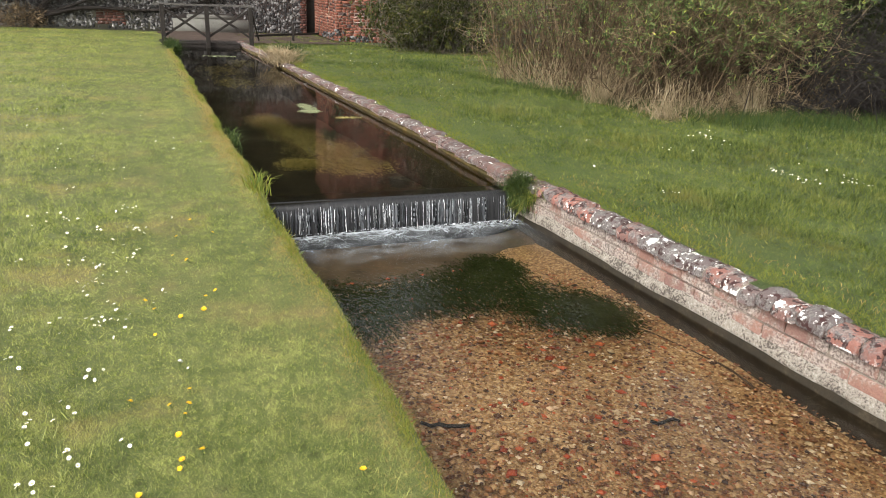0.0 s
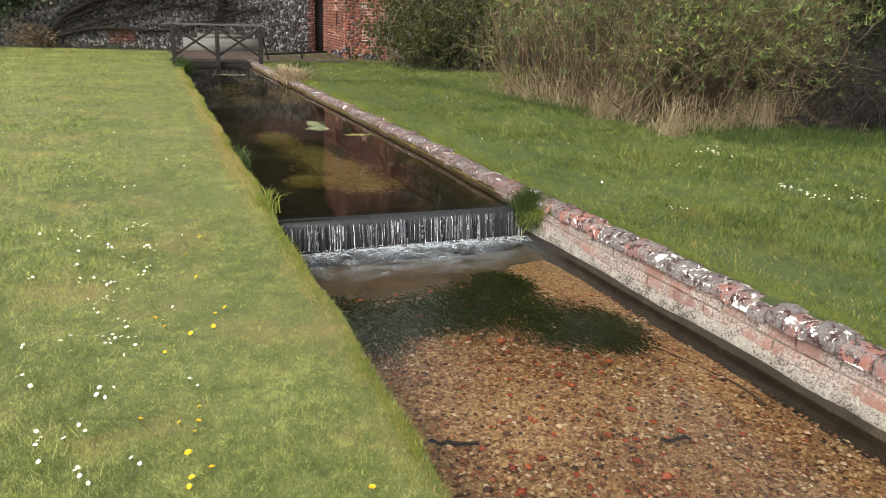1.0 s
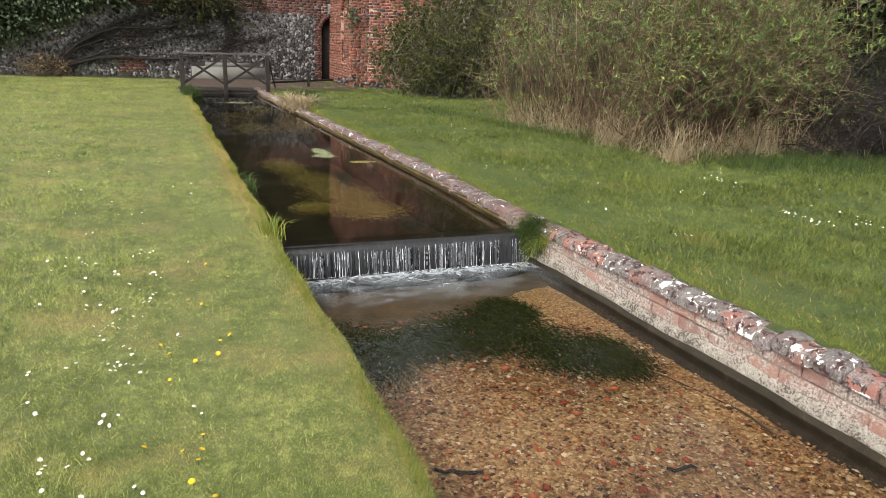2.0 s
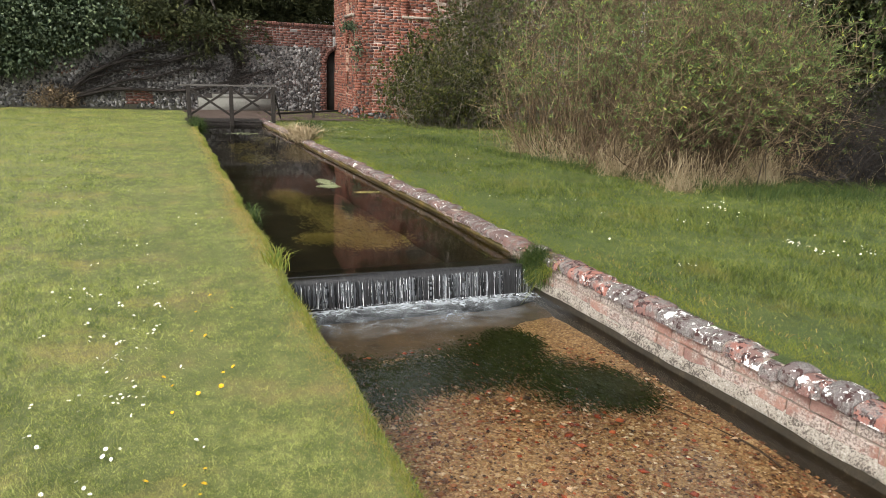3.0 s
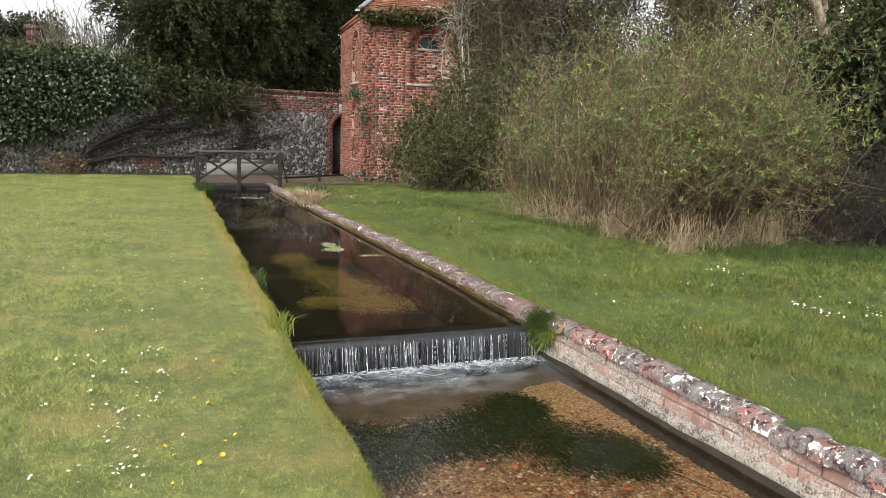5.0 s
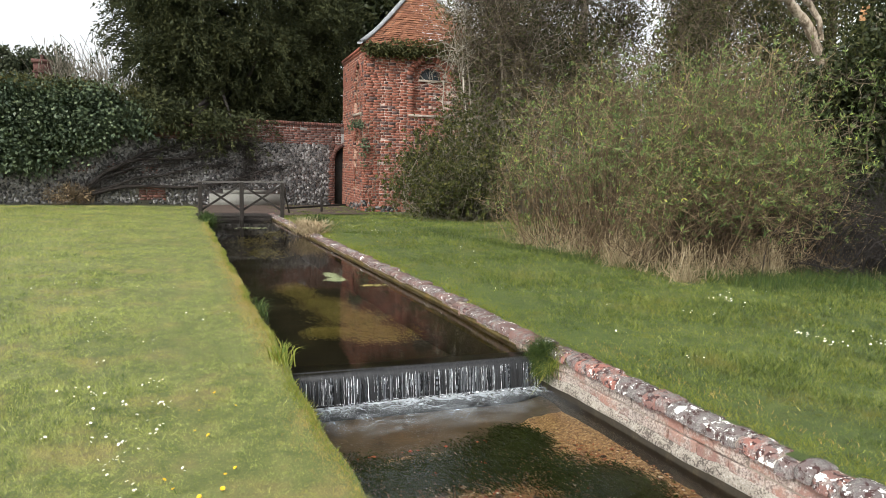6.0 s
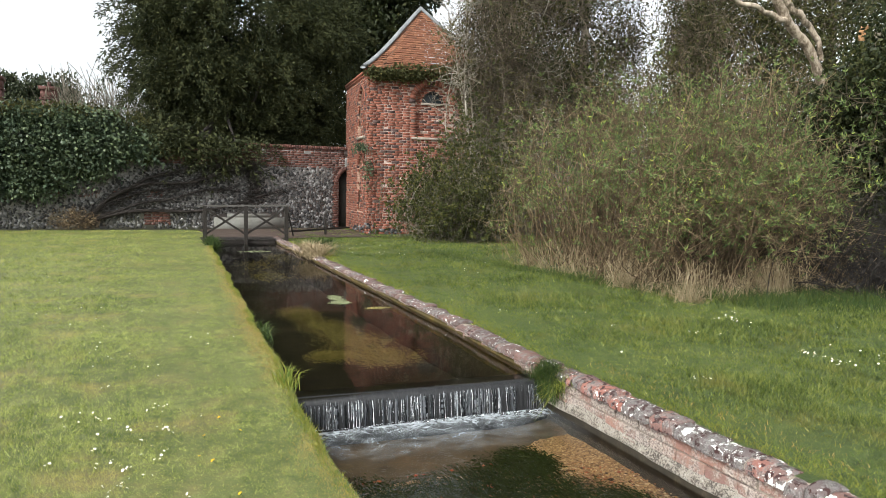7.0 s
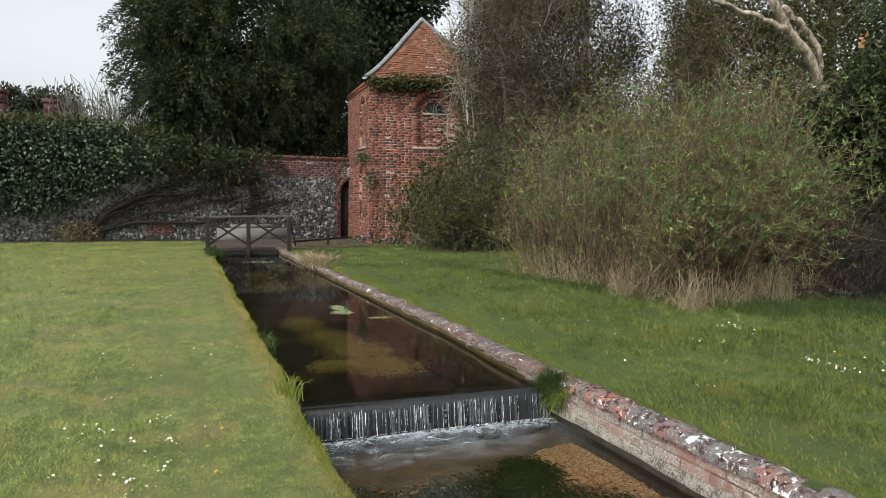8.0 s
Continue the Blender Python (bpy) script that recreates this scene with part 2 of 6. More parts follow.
def gravel_mat(name, stops, size):
    """Small pebbles packed on a bed: tone per cell, relief between cells, broad patches of silt."""
    m, t, b = nodes_of(name)
    geo = t.nodes.new("ShaderNodeNewGeometry")
    cells = [t.nodes.new("ShaderNodeTexVoronoi") for _ in range(2)]
    for c, k in zip(cells, (1.0, 2.1)):
        t.links.new(geo.outputs["Position"], c.inputs["Vector"])
        c.inputs["Scale"].default_value = size * k
    sep = [t.nodes.new("ShaderNodeSeparateColor") for _ in range(2)]
    for c, s_ in zip(cells, sep):
        t.links.new(c.outputs["Color"], s_.inputs[0])
    tone = math_of(t, "ADD", math_of(t, "MULTIPLY", sep[0].outputs[0], 0.45), math_of(t, "MULTIPLY", sep[1].outputs[1], 0.35))
    tone = math_of(t, "ADD", tone, math_of(t, "MULTIPLY", noise_at(t, 3.0, 5), 0.2))
    t.links.new(ramp(t, tone, stops), b.inputs["Base Color"])
    b.inputs["Roughness"].default_value = 0.8
    bump(t, b, math_of(t, "MULTIPLY", cells[0].outputs["Distance"], -1.0), 0.6, 0.012)
    return m


def pebble_mat(name):
    """Mixed flints: each stone its own tone from near black through tan to cream, redder in broad patches."""
    m, t, b = nodes_of(name)
    col = ramp(t, island(t), [(0.0, (0.05, 0.026, 0.013)), (0.15, (0.17, 0.075, 0.033)), (0.32, (0.33, 0.16, 0.066)), (0.50, (0.47, 0.28, 0.12)), (0.64, (0.40, 0.14, 0.06)), (0.76, (0.60, 0.42, 0.21)), (0.90, (0.68, 0.53, 0.32)), (1.0, (0.88, 0.80, 0.62))])
    patch = ramp(t, noise_at(t, 1.6, 4, 0.6), [(0.38, (1.0, 0.82, 0.72)), (0.62, (1, 1, 1))])
    col = mixc(t, 1.0, col, patch, "MULTIPLY")
    grain = noise_at(t, 160, 3, 0.7)
    col = mixc(t, 0.4, col, ramp(t, grain, [(0.3, (0.35, 0.3, 0.28)), (0.7, (1, 1, 1))]), "MULTIPLY")
    t.links.new(col, b.inputs["Base Color"])
    b.inputs["Roughness"].default_value = 0.6
    bump(t, b, grain, 0.3, 0.003)
    return m


M_GRAVEL = gravel_mat("packed_gravel", [(0.1, (0.10, 0.055, 0.025)), (0.35, (0.24, 0.135, 0.058)), (0.6, (0.38, 0.235, 0.105)), (0.85, (0.55, 0.39, 0.21))], 62.0)
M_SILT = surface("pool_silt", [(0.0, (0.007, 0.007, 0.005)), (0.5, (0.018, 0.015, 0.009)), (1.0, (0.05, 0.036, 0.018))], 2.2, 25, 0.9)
M_PEBBLE = pebble_mat("pebbles")
M_SHARD = surface("brick_shards", [(0.0, (0.24, 0.05, 0.022)), (0.5, (0.42, 0.085, 0.035)), (1.0, (0.58, 0.16, 0.07))], 30, 150, 0.75, 0.3, 0.003, 0.3, None, "island", 0.6)
M_WEED = leaf_mat("drowned_weed", [(0.1, (0.016, 0.026, 0.005)), (0.6, (0.030, 0.044, 0.008)), (0.95, (0.055, 0.07, 0.014))], 0.1, 0.8, 0.4, 1.2, 0.1)
M_GOLDWEED = leaf_mat("golden_weed", [(0.1, (0.13, 0.115, 0.035)), (0.45, (0.30, 0.26, 0.085)), (0.75, (0.50, 0.43, 0.16)), (1.0, (0.62, 0.56, 0.28))], 0.1, 0.6, 0.6, 3.0)
M_FLOATWEED = leaf_mat("floating_weed", [(0.1, (0.16, 0.19, 0.08)), (0.6, (0.32, 0.35, 0.19)), (0.9, (0.48, 0.50, 0.34))], 0.15, 0.6)
M_WALLBRICK = brick_mat("old_wall_brick", "object", [(0.0, (0.13, 0.09, 0.08)), (0.35, (0.23, 0.135, 0.11)), (0.7, (0.31, 0.17, 0.13)), (1.0, (0.28, 0.22, 0.19))], 0, 0.0, (0.47, (0.44, 0.385, 0.335)))
M_COPING = brick_mat("coping_brick", "object", [(0.0, (0.10, 0.088, 0.085)), (0.3, (0.135, 0.108, 0.102)), (0.55, (0.18, 0.115, 0.10)), (0.8, (0.28, 0.125, 0.095)), (1.0, (0.32, 0.16, 0.125))], 0.105, 0.14)
M_COPINGFAR = brick_mat("coping_brick_clean", "object", [(0.0, (0.085, 0.062, 0.056)), (0.4, (0.125, 0.08, 0.07)), (0.7, (0.165, 0.096, 0.08)), (1.0, (0.18, 0.135, 0.12))], 0.088, 0.03)
M_FARBRICK = brick_mat("chimney_brick", "island", [(0.0, (0.05, 0.027, 0.025)), (0.5, (0.085, 0.04, 0.035)), (1.0, (0.12, 0.062, 0.052))])
M_MORTAR = surface("lime_mortar", [(0.0, (0.13, 0.105, 0.085)), (0.5, (0.27, 0.225, 0.18)), (1.0, (0.42, 0.37, 0.30))], 6, 70, 0.95, 0.8, 0.01)
M_FLINTBED = surface("grey_flint_mortar", [(0.0, (0.11, 0.102, 0.096)), (0.5, (0.19, 0.178, 0.167)), (1.0, (0.27, 0.254, 0.24))], 5, 70, 0.95, 0.8, 0.01)
M_TMORTAR = surface("tower_mortar", [(0.0, (0.22, 0.14, 0.11)), (0.5, (0.34, 0.25, 0.21)), (1.0, (0.43, 0.35, 0.31))], 3, 70, 0.95, 0.3, 0.003)
M_LIMECRUST = surface("lime_crust", [(0.0, (0.06, 0.05, 0.042)), (0.36, (0.13, 0.11, 0.092)), (0.48, (0.34, 0.30, 0.25)), (1.0, (0.62, 0.57, 0.50))], 11, 85, 0.95, 1.0, 0.02, 0.62)
# wet footing; the shadow band under the waterline is painted into this colour
M_SLIMESHADE = surface("shaded_slime", [(0.0, (0.014, 0.011, 0.007)), (0.5, (0.034, 0.026, 0.016)), (1.0, (0.085, 0.064, 0.038))], 9, 60, 0.8)
M_MOSS = surface("wet_moss", [(0.0, (0.035, 0.028, 0.015)), (0.5, (0.085, 0.062, 0.02)), (1.0, (0.20, 0.13, 0.03))], 7, 90, 0.9, 1.0, 0.01)
M_MURK = surface("murky_bed", [(0.0, (0.05, 0.038, 0.025)), (0.5, (0.10, 0.074, 0.044)), (1.0, (0.18, 0.125, 0.07))], 5, 40, 0.9)
M_WETSTONE = surface("wet_weir_stone", [(0.0, (0.006, 0.006, 0.007)), (0.5, (0.018, 0.018, 0.019)), (1.0, (0.045, 0.044, 0.042))], 9, 60, 0.36, 0.5, 0.006, 0.35, (6, 1, 1))
M_TOWERBRICK = brick_mat("tower_brick", "island", [(0.0, (0.06, 0.043, 0.042)), (0.27, (0.09, 0.056, 0.05)), (0.31, (0.185, 0.07, 0.047)), (0.55, (0.23, 0.083, 0.054)), (0.75, (0.255, 0.097, 0.063)), (1.0, (0.27, 0.125, 0.088))], relief=0.1)
M_TREVEAL = surface("brick_reveal", [(0.0, (0.20, 0.11, 0.08)), (0.5, (0.29, 0.18, 0.13)), (1.0, (0.36, 0.26, 0.20))], 4, 70, 0.9, 0.3)
# dirty red brick, its base colour also lowered for the yew's shade
M_WALLRED = brick_mat("boundary_brick", "island", [(0.0, (0.042, 0.03, 0.027)), (0.4, (0.10, 0.048, 0.038)), (0.8, (0.15, 0.067, 0.05)), (1.0, (0.17, 0.11, 0.09))], 0, 0, (0.1, (0.3, 0.28, 0.25)))
M_FLINT = surface("flint", [(0.0, (0.022, 0.021, 0.021)), (0.3, (0.048, 0.046, 0.045)), (0.6, (0.092, 0.088, 0.085)), (0.85, (0.13, 0.125, 0.12)), (1.0, (0.20, 0.193, 0.185))], 12, 60, 0.7, 0.4, 0.006, 0.3, None, "island", 0.62)
M_TILE = brick_mat("roof_tile", "island", [(0.0, (0.10, 0.05, 0.035)), (0.4, (0.22, 0.095, 0.055)), (0.8, (0.30, 0.14, 0.08)), (1.0, (0.24, 0.18, 0.12))])
M_LEAD = surface("lead_flashing", [(0.0, (0.10, 0.105, 0.11)), (0.5, (0.18, 0.185, 0.19)), (1.0, (0.28, 0.285, 0.29))], 5, 40, 0.55, 0.2)
M_TIMBER = surface("dark_timber", [(0.0, (0.010, 0.008, 0.006)), (0.5, (0.020, 0.016, 0.013)), (1.0, (0.045, 0.037, 0.03))], 5, 60, 0.8, 0.4, 0.004, 0.4, (1, 1, 6))
M_GREYWOOD = surface("weathered_plank", [(0.0, (0.045, 0.04, 0.036)), (0.5, (0.085, 0.078, 0.07)), (1.0, (0.15, 0.14, 0.125))], 8, 60, 0.9, 0.4, 0.004, 0.4, (1, 6, 6))
M_PLASTER = surface("pale_render", [(0.0, (0.10, 0.095, 0.08)), (0.5, (0.17, 0.165, 0.145)), (1.0, (0.24, 0.235, 0.205))], 3, 40, 0.9, 0.3)
# near black, standing in for the shade inside openings
M_DARK = surface("shadowed_void", [(0.0, (0.010, 0.009, 0.008)), (1.0, (0.03, 0.026, 0.022))], 3, 30, 0.95)
M_GLASS, _t, _b = nodes_of("old_window_glass")
_b.inputs["Base Color"].default_value = (0.02, 0.024, 0.026, 1)
_b.inputs["Roughness"].default_value = 0.12
M_BARK = surface("grey_bark", [(0.0, (0.07, 0.055, 0.045)), (0.5, (0.17, 0.14, 0.11)), (1.0, (0.32, 0.28, 0.23))], 6, 50, 0.95, 0.9, 0.02, 0.4, (1, 1, 0.35))
M_PALEBARK = surface("pale_stripped_bark", [(0.0, (0.05, 0.034, 0.022)), (0.35, (0.17, 0.13, 0.09)), (0.6, (0.38, 0.31, 0.235)), (1.0, (0.60, 0.52, 0.42))], 7, 30, 0.9, 0.9, 0.02, 0.4, (1, 1, 0.4))
M_CUTWOOD = surface("fresh_cut_wood", [(0.0, (0.45, 0.22, 0.10)), (1.0, (0.62, 0.34, 0.17))], 8, 50, 0.8)
M_VINE = surface("dead_vine_bark", [(0.0, (0.012, 0.010, 0.009)), (0.5, (0.028, 0.023, 0.02)), (1.0, (0.07, 0.06, 0.052))], 8, 60, 0.95, 0.7, 0.01)
M_TWIG = leaf_mat("bare_twigs", [(0.1, (0.036, 0.025, 0.014)), (0.5, (0.115, 0.078, 0.043)), (0.9, (0.36, 0.27, 0.16))], 0.0, 0.85)
M_FARTWIG = leaf_mat("weathered_twigs", [(0.1, (0.042, 0.031, 0.021)), (0.5, (0.10, 0.077, 0.05)), (0.9, (0.30, 0.245, 0.175))], 0.0, 0.85)
M_GREYTWIG = leaf_mat("grey_twigs", [(0.1, (0.07, 0.06, 0.045)), (0.5, (0.145, 0.128, 0.097)), (0.9, (0.28, 0.25, 0.20))], 0.0, 0.85)
M_PALETWIG = leaf_mat("pale_twigs", [(0.1, (0.14, 0.12, 0.095)), (0.5, (0.27, 0.24, 0.19)), (0.9, (0.45, 0.41, 0.34))], 0.0, 0.85)
M_BUSHLEAF = leaf_mat("shrub_leaf", [(0.05, (0.045, 0.070, 0.024)), (0.45, (0.105, 0.148, 0.048)), (0.80, (0.22, 0.275, 0.095)), (0.88, (0.40, 0.43, 0.085)), (1.0, (0.46, 0.47, 0.09))], 0.3, 0.6, 0.25, 1.2, 0.2)
M_PRIVET = leaf_mat("privet_leaf", [(0.1, (0.020, 0.025, 0.008)), (0.55, (0.055, 0.062, 0.017)), (0.9, (0.14, 0.13, 0.036))], 0.25, 0.6, 0.35, 1.2, 0.15)
M_YEW = leaf_mat("yew_needles", [(0.1, (0.012, 0.016, 0.008)), (0.4, (0.027, 0.032, 0.015)), (0.62, (0.050, 0.054, 0.021)), (1.0, (0.10, 0.09, 0.032))], 0.12, 0.8, 0.65, 1.1, 0.1)
M_IVY = leaf_mat("ivy_leaf", [(0.15, (0.022, 0.036, 0.023)), (0.45, (0.065, 0.092, 0.052)), (0.75, (0.135, 0.17, 0.085)), (1.0, (0.22, 0.24, 0.10))], 0.2, 0.5, 0.55, 3.0, 0.3)
M_HOLLY = leaf_mat("holly_leaf", [(0.1, (0.008, 0.013, 0.005)), (0.5, (0.025, 0.032, 0.011)), (0.85, (0.065, 0.066, 0.022)), (1.0, (0.15, 0.14, 0.045))], 0.2, 0.5, 0.5, 0.9, 0.2)
M_TREEIVY = leaf_mat("tree_ivy", [(0.1, (0.022, 0.027, 0.012)), (0.5, (0.062, 0.064, 0.024)), (0.85, (0.15, 0.13, 0.045)), (1.0, (0.26, 0.21, 0.07))], 0.25, 0.65, 0.55, 0.7, 0.15)
M_FARLEAF = leaf_mat("far_tree_leaf", [(0.1, (0.02, 0.03, 0.015)), (0.6, (0.05, 0.06, 0.03)), (1.0, (0.10, 0.10, 0.055))], 0.2, 0.6)
M_PETAL, _t, _b = nodes_of("daisy_petal")
_b.inputs["Base Color"].default_value = (0.82, 0.82, 0.80, 1)
_b.inputs["Roughness"].default_value = 0.6
M_YELLOW, _t, _b = nodes_of("yellow_floret")
_b.inputs["Base Color"].default_value = (0.85, 0.52, 0.01, 1)
_b.inputs["Roughness"].default_value = 0.6
M_WATER_UP = water_mat("pool_water", (0.86, 0.83, 0.71), 2.5, 0.03)
M_WATER_DOWN = water_mat("stream_water", (0.96, 0.93, 0.86), 9.0, 0.22, True, (1.0, 0.55, 1))
M_SHEET = surface("glassy_water", [(0.0, (0.012, 0.013, 0.014)), (0.5, (0.045, 0.048, 0.052)), (1.0, (0.11, 0.117, 0.125))], 12, 60, 0.14, 0.3, 0.004, 0.35, None, "island", 0.6)
M_FALL = surface("white_water", [(0.0, (0.05, 0.053, 0.057)), (0.5, (0.14, 0.15, 0.16)), (0.8, (0.30, 0.32, 0.33)), (1.0, (0.75, 0.77, 0.79))], 24, 90, 0.25, 0.4, 0.006, 0.35, None, "island", 0.6)


# ---- mesh helpers ----
def mesh_of(name, verts, faces, material, smooth=False):
    """A mesh from arrays; faces all have the same number of corners."""
    verts, faces = np.asarray(verts, np.float32), np.asarray(faces, np.int32)
    me = bpy.data.meshes.new(name)
    me.vertices.add(len(verts))
    me.vertices.foreach_set("co", verts.ravel())
    k = faces.shape[1]
    me.loops.add(faces.size)
    me.loops.foreach_set("vertex_index", faces.ravel())
    me.polygons.add(len(faces))
    me.polygons.foreach_set("loop_start", np.arange(0, faces.size, k, dtype=np.int32))
    me.polygons.foreach_set("loop_total", np.full(len(faces), k, np.int32))
    me.update(calc_edges=True)
    if smooth:
        me.polygons.foreach_set("use_smooth", np.ones(len(faces), bool))
    if material:
        me.materials.append(material)
    return me


def thing(name, me, label, category, group="", kind=""):
    return tagged(new(name, me), label, category, group, kind)


def part_of(name, me, parent, label=""):
    ob = new(name, me)
    ob.parent = parent
    return tagged(ob, label)


def empty_thing(name, label, category, group="", at=(0, 0, 0)):
    ob = new(name)
    ob.location = at
    ob.empty_display_size = 0.2
    return tagged(ob, label, category, group)


def part(name, bm, material, parent, label=""):
    """Links a bmesh as one mesh under a thing or a part."""
    me = bpy.data.meshes.new(name)
    bm.to_mesh(me)
    bm.free()
    me.materials.append(material)
    ob = new(name, me)
    ob.parent = parent
    return tagged(ob, label)


def bm_box(a, b, bevel=0.0, bm=None):
    bm2 = bm or bmesh.new()
    made = bmesh.ops.create_cube(bm2, size=1)["verts"]
    for v in made:
        v.co = Vector([a[i] + (v.co[i] + 0.5) * (b[i] - a[i]) for i in range(3)])
    if bevel:
        edges = list({e for v in made for e in v.link_edges})
        bmesh.ops.bevel(bm2, geom=edges, offset=bevel, segments=1, affect="EDGES")
    return bm2


def bm_beam(p, q, w, h, bevel=0.004, roll=0.0):
    """A beam of w x h between two points."""
    bm = bmesh.new()
    d = Vector(q) - Vector(p)
    bm_box((-w / 2, -h / 2, 0), (w / 2, h / 2, d.length), bevel, bm)
    bm.transform(Matrix.Translation(p) @ d.to_track_quat("Z", "Y").to_matrix().to_4x4() @ Matrix.Rotation(roll, 4, "Z"))
    return bm


def unit(v):
    return v / np.maximum(np.linalg.norm(v, axis=-1, keepdims=True), 1e-9)


def leaves(at, way, length, width, seed=0, fold=0.0):
    """Pointed leaves, one diamond each, growing from at along way."""
    r = np.random.default_rng(seed)
    n = len(at)
    way = unit(way)
    side = unit(np.cross(way, r.normal(size=(n, 3))))
    length, width = np.broadcast_to(length, n)[:, None], np.broadcast_to(width, n)[:, None]
    up = np.cross(side, way)
    mid = at + way * length * 0.45
    v = np.stack([at, mid + side * width / 2 + up * fold * width, at + way * length, mid - side * width / 2 + up * fold * width], 1).reshape(-1, 3)
    return v, np.arange(4 * n).reshape(-1, 4)


def tubes(paths, radii, sides=3):
    """Thin round stems along polylines: paths (n, k, 3), radii (n, k)."""
    n, k, _ = paths.shape
    way = unit(np.gradient(paths, axis=1))
    ref = np.where(np.abs(way[..., 2:3]) > 0.9, [[[1.0, 0, 0]]], [[[0, 0, 1.0]]])
    a = unit(np.cross(way, ref))
    b = np.cross(way, a)
    ang = np.arange(sides) * 2 * np.pi / sides
    ring = a[:, :, None] * np.cos(ang)[None, None, :, None] + b[:, :, None] * np.sin(ang)[None, None, :, None]
    v = paths[:, :, None] + ring * np.asarray(radii)[:, :, None, None]
    idx = np.arange(n * k * sides).reshape(n, k, sides)
    nxt = np.roll(idx, -1, 2)
    f = np.stack([idx[:, :-1], nxt[:, :-1], nxt[:, 1:], idx[:, 1:]], -1).reshape(-1, 4)
    return v.reshape(-1, 3), f


def joined(*pieces):
    vs, fs, n = [], [], 0
    for v, f in pieces:
        vs.append(v)
        fs.append(np.asarray(f) + n)
        n += len(v)
    return np.concatenate(vs), np.concatenate(fs)


def blades(at, height, width, lean, seed=0, bend=0.5):
    """Grass blades: two quads each, tapering and bending over."""
    r = np.random.default_rng(seed)
    n = len(at)
    ang = r.uniform(0, 2 * np.pi, n)
    side = np.stack([np.cos(ang), np.sin(ang), 0 * ang], 1)
    fall = r.normal(size=(n, 3)) * lean
    fall[:, 2] = 0
    height, width = np.broadcast_to(height, n)[:, None], np.broadcast_to(width, n)[:, None]
    up = np.array([[0, 0, 1.0]])
    m = at + up * height * 0.6 + fall * height * 0.5
    tip = at + up * height * (1 - bend * np.minimum(np.linalg.norm(fall, axis=1, keepdims=True), 1) * 0.5) + fall * height * 1.4
    v = np.stack([at - side * width / 2, at + side * width / 2, m + side * width * 0.4, m - side * width * 0.4, tip + side * width * 0.1, tip - side * width * 0.1], 1).reshape(-1, 3)
    i = np.arange(n)[:, None] * 6
    f = np.concatenate([i + [0, 1, 2, 3], i + [3, 2, 4, 5]], 1).reshape(-1, 4)
    return v, f


def short_blades(at, height, width, lean, seed=0, comb=0.0):
    """Distant grass blades: one tapering sliver each, combed over where asked."""
    r = np.random.default_rng(seed)
    n = len(at)
    ang = r.uniform(0, 2 * np.pi, n)
    height, width = np.broadcast_to(height, n)[:, None], np.broadcast_to(width, n)[:, None]
    side = np.stack([np.cos(ang), np.sin(ang), 0 * ang], 1) * width / 2
    tip = at + (r.normal(size=(n, 3)) * [1, 1, 0] * lean + comb) * height + np.array([[0, 0, 1.0]]) * height
    v = np.stack([at - side, at + side, tip], 1).reshape(-1, 3)
    return v, np.arange(3 * n).reshape(-1, 3)


def boxes(lo, hi, jitter=0.0, seed=0):
    """Many plain boxes in one mesh."""
    lo, hi = np.asarray(lo, float), np.asarray(hi, float)
    c = np.array([[0, 0, 0], [1, 0, 0], [1, 1, 0], [0, 1, 0], [0, 0, 1], [1, 0, 1], [1, 1, 1], [0, 1, 1]], float)
    v = lo[:, None] + c[None] * (hi - lo)[:, None]
    if jitter:
        v = v + np.random.default_rng(seed).normal(0, jitter, v.shape)
    q = np.array([[0, 3, 2, 1], [4, 5, 6, 7], [0, 1, 5, 4], [1, 2, 6, 5], [2, 3, 7, 6], [3, 0, 4, 7]])
    f = (np.arange(len(lo))[:, None, None] * 8 + q[None]).reshape(-1, 4)
    return v.reshape(-1, 3), f


def stones(at, size, flat, seed=0, axis=2, sub=1):
    """Rounded, uneven stones in one mesh (triangles)."""
    r = np.random.default_rng(seed)
    bm = bmesh.new()
    if sub:
        bmesh.ops.create_icosphere(bm, subdivisions=sub, radius=0.5)
    else:
        for c in ((0.5, 0, 0), (-0.5, 0, 0), (0, 0.5, 0), (0, -0.5, 0), (0, 0, 0.5), (0, 0, -0.5)):
            bm.verts.new(c)
        bm.verts.ensure_lookup_table()
        for q in ((0, 2, 4), (2, 1, 4), (1, 3, 4), (3, 0, 4), (2, 0, 5), (1, 2, 5), (3, 1, 5), (0, 3, 5)):
            bm.faces.new([bm.verts[i] for i in q])
        bm.verts.index_update()
    base = np.array([v.co for v in bm.verts])
    tri = np.array([[v.index for v in f.verts] for f in bm.faces])
    bm.free()
    n = len(at)
    shape = r.uniform(0.7, 1.3, (n, 1, 3)) * np.asarray(size)[:, None, None]
    shape[:, :, axis] *= flat
    v = base[None] * shape * r.uniform(0.8, 1.2, (n, len(base), 1))
    ang = r.uniform(0, 2 * np.pi, n)
    c, s = np.cos(ang)[:, None], np.sin(ang)[:, None]
    i, j = [k for k in range(3) if k != axis]
    vi, vj = v[..., i] * c - v[..., j] * s, v[..., i] * s + v[..., j] * c
    v[..., i], v[..., j] = vi, vj
    return (v + at[:, None]).reshape(-1, 3), (np.arange(n)[:, None, None] * len(base) + tri[None]).reshape(-1, 3)


def smooth_noise(x, y, seed=0):
    r = np.random.default_rng(seed)
    out = 0 * x
    for k in range(1, 7):
        a, b, p = r.normal(size=3)
        out = out + np.sin(a * k * x * 0.9 + b * k * y * 0.9 + p * 9) / k
    return out / 2.2


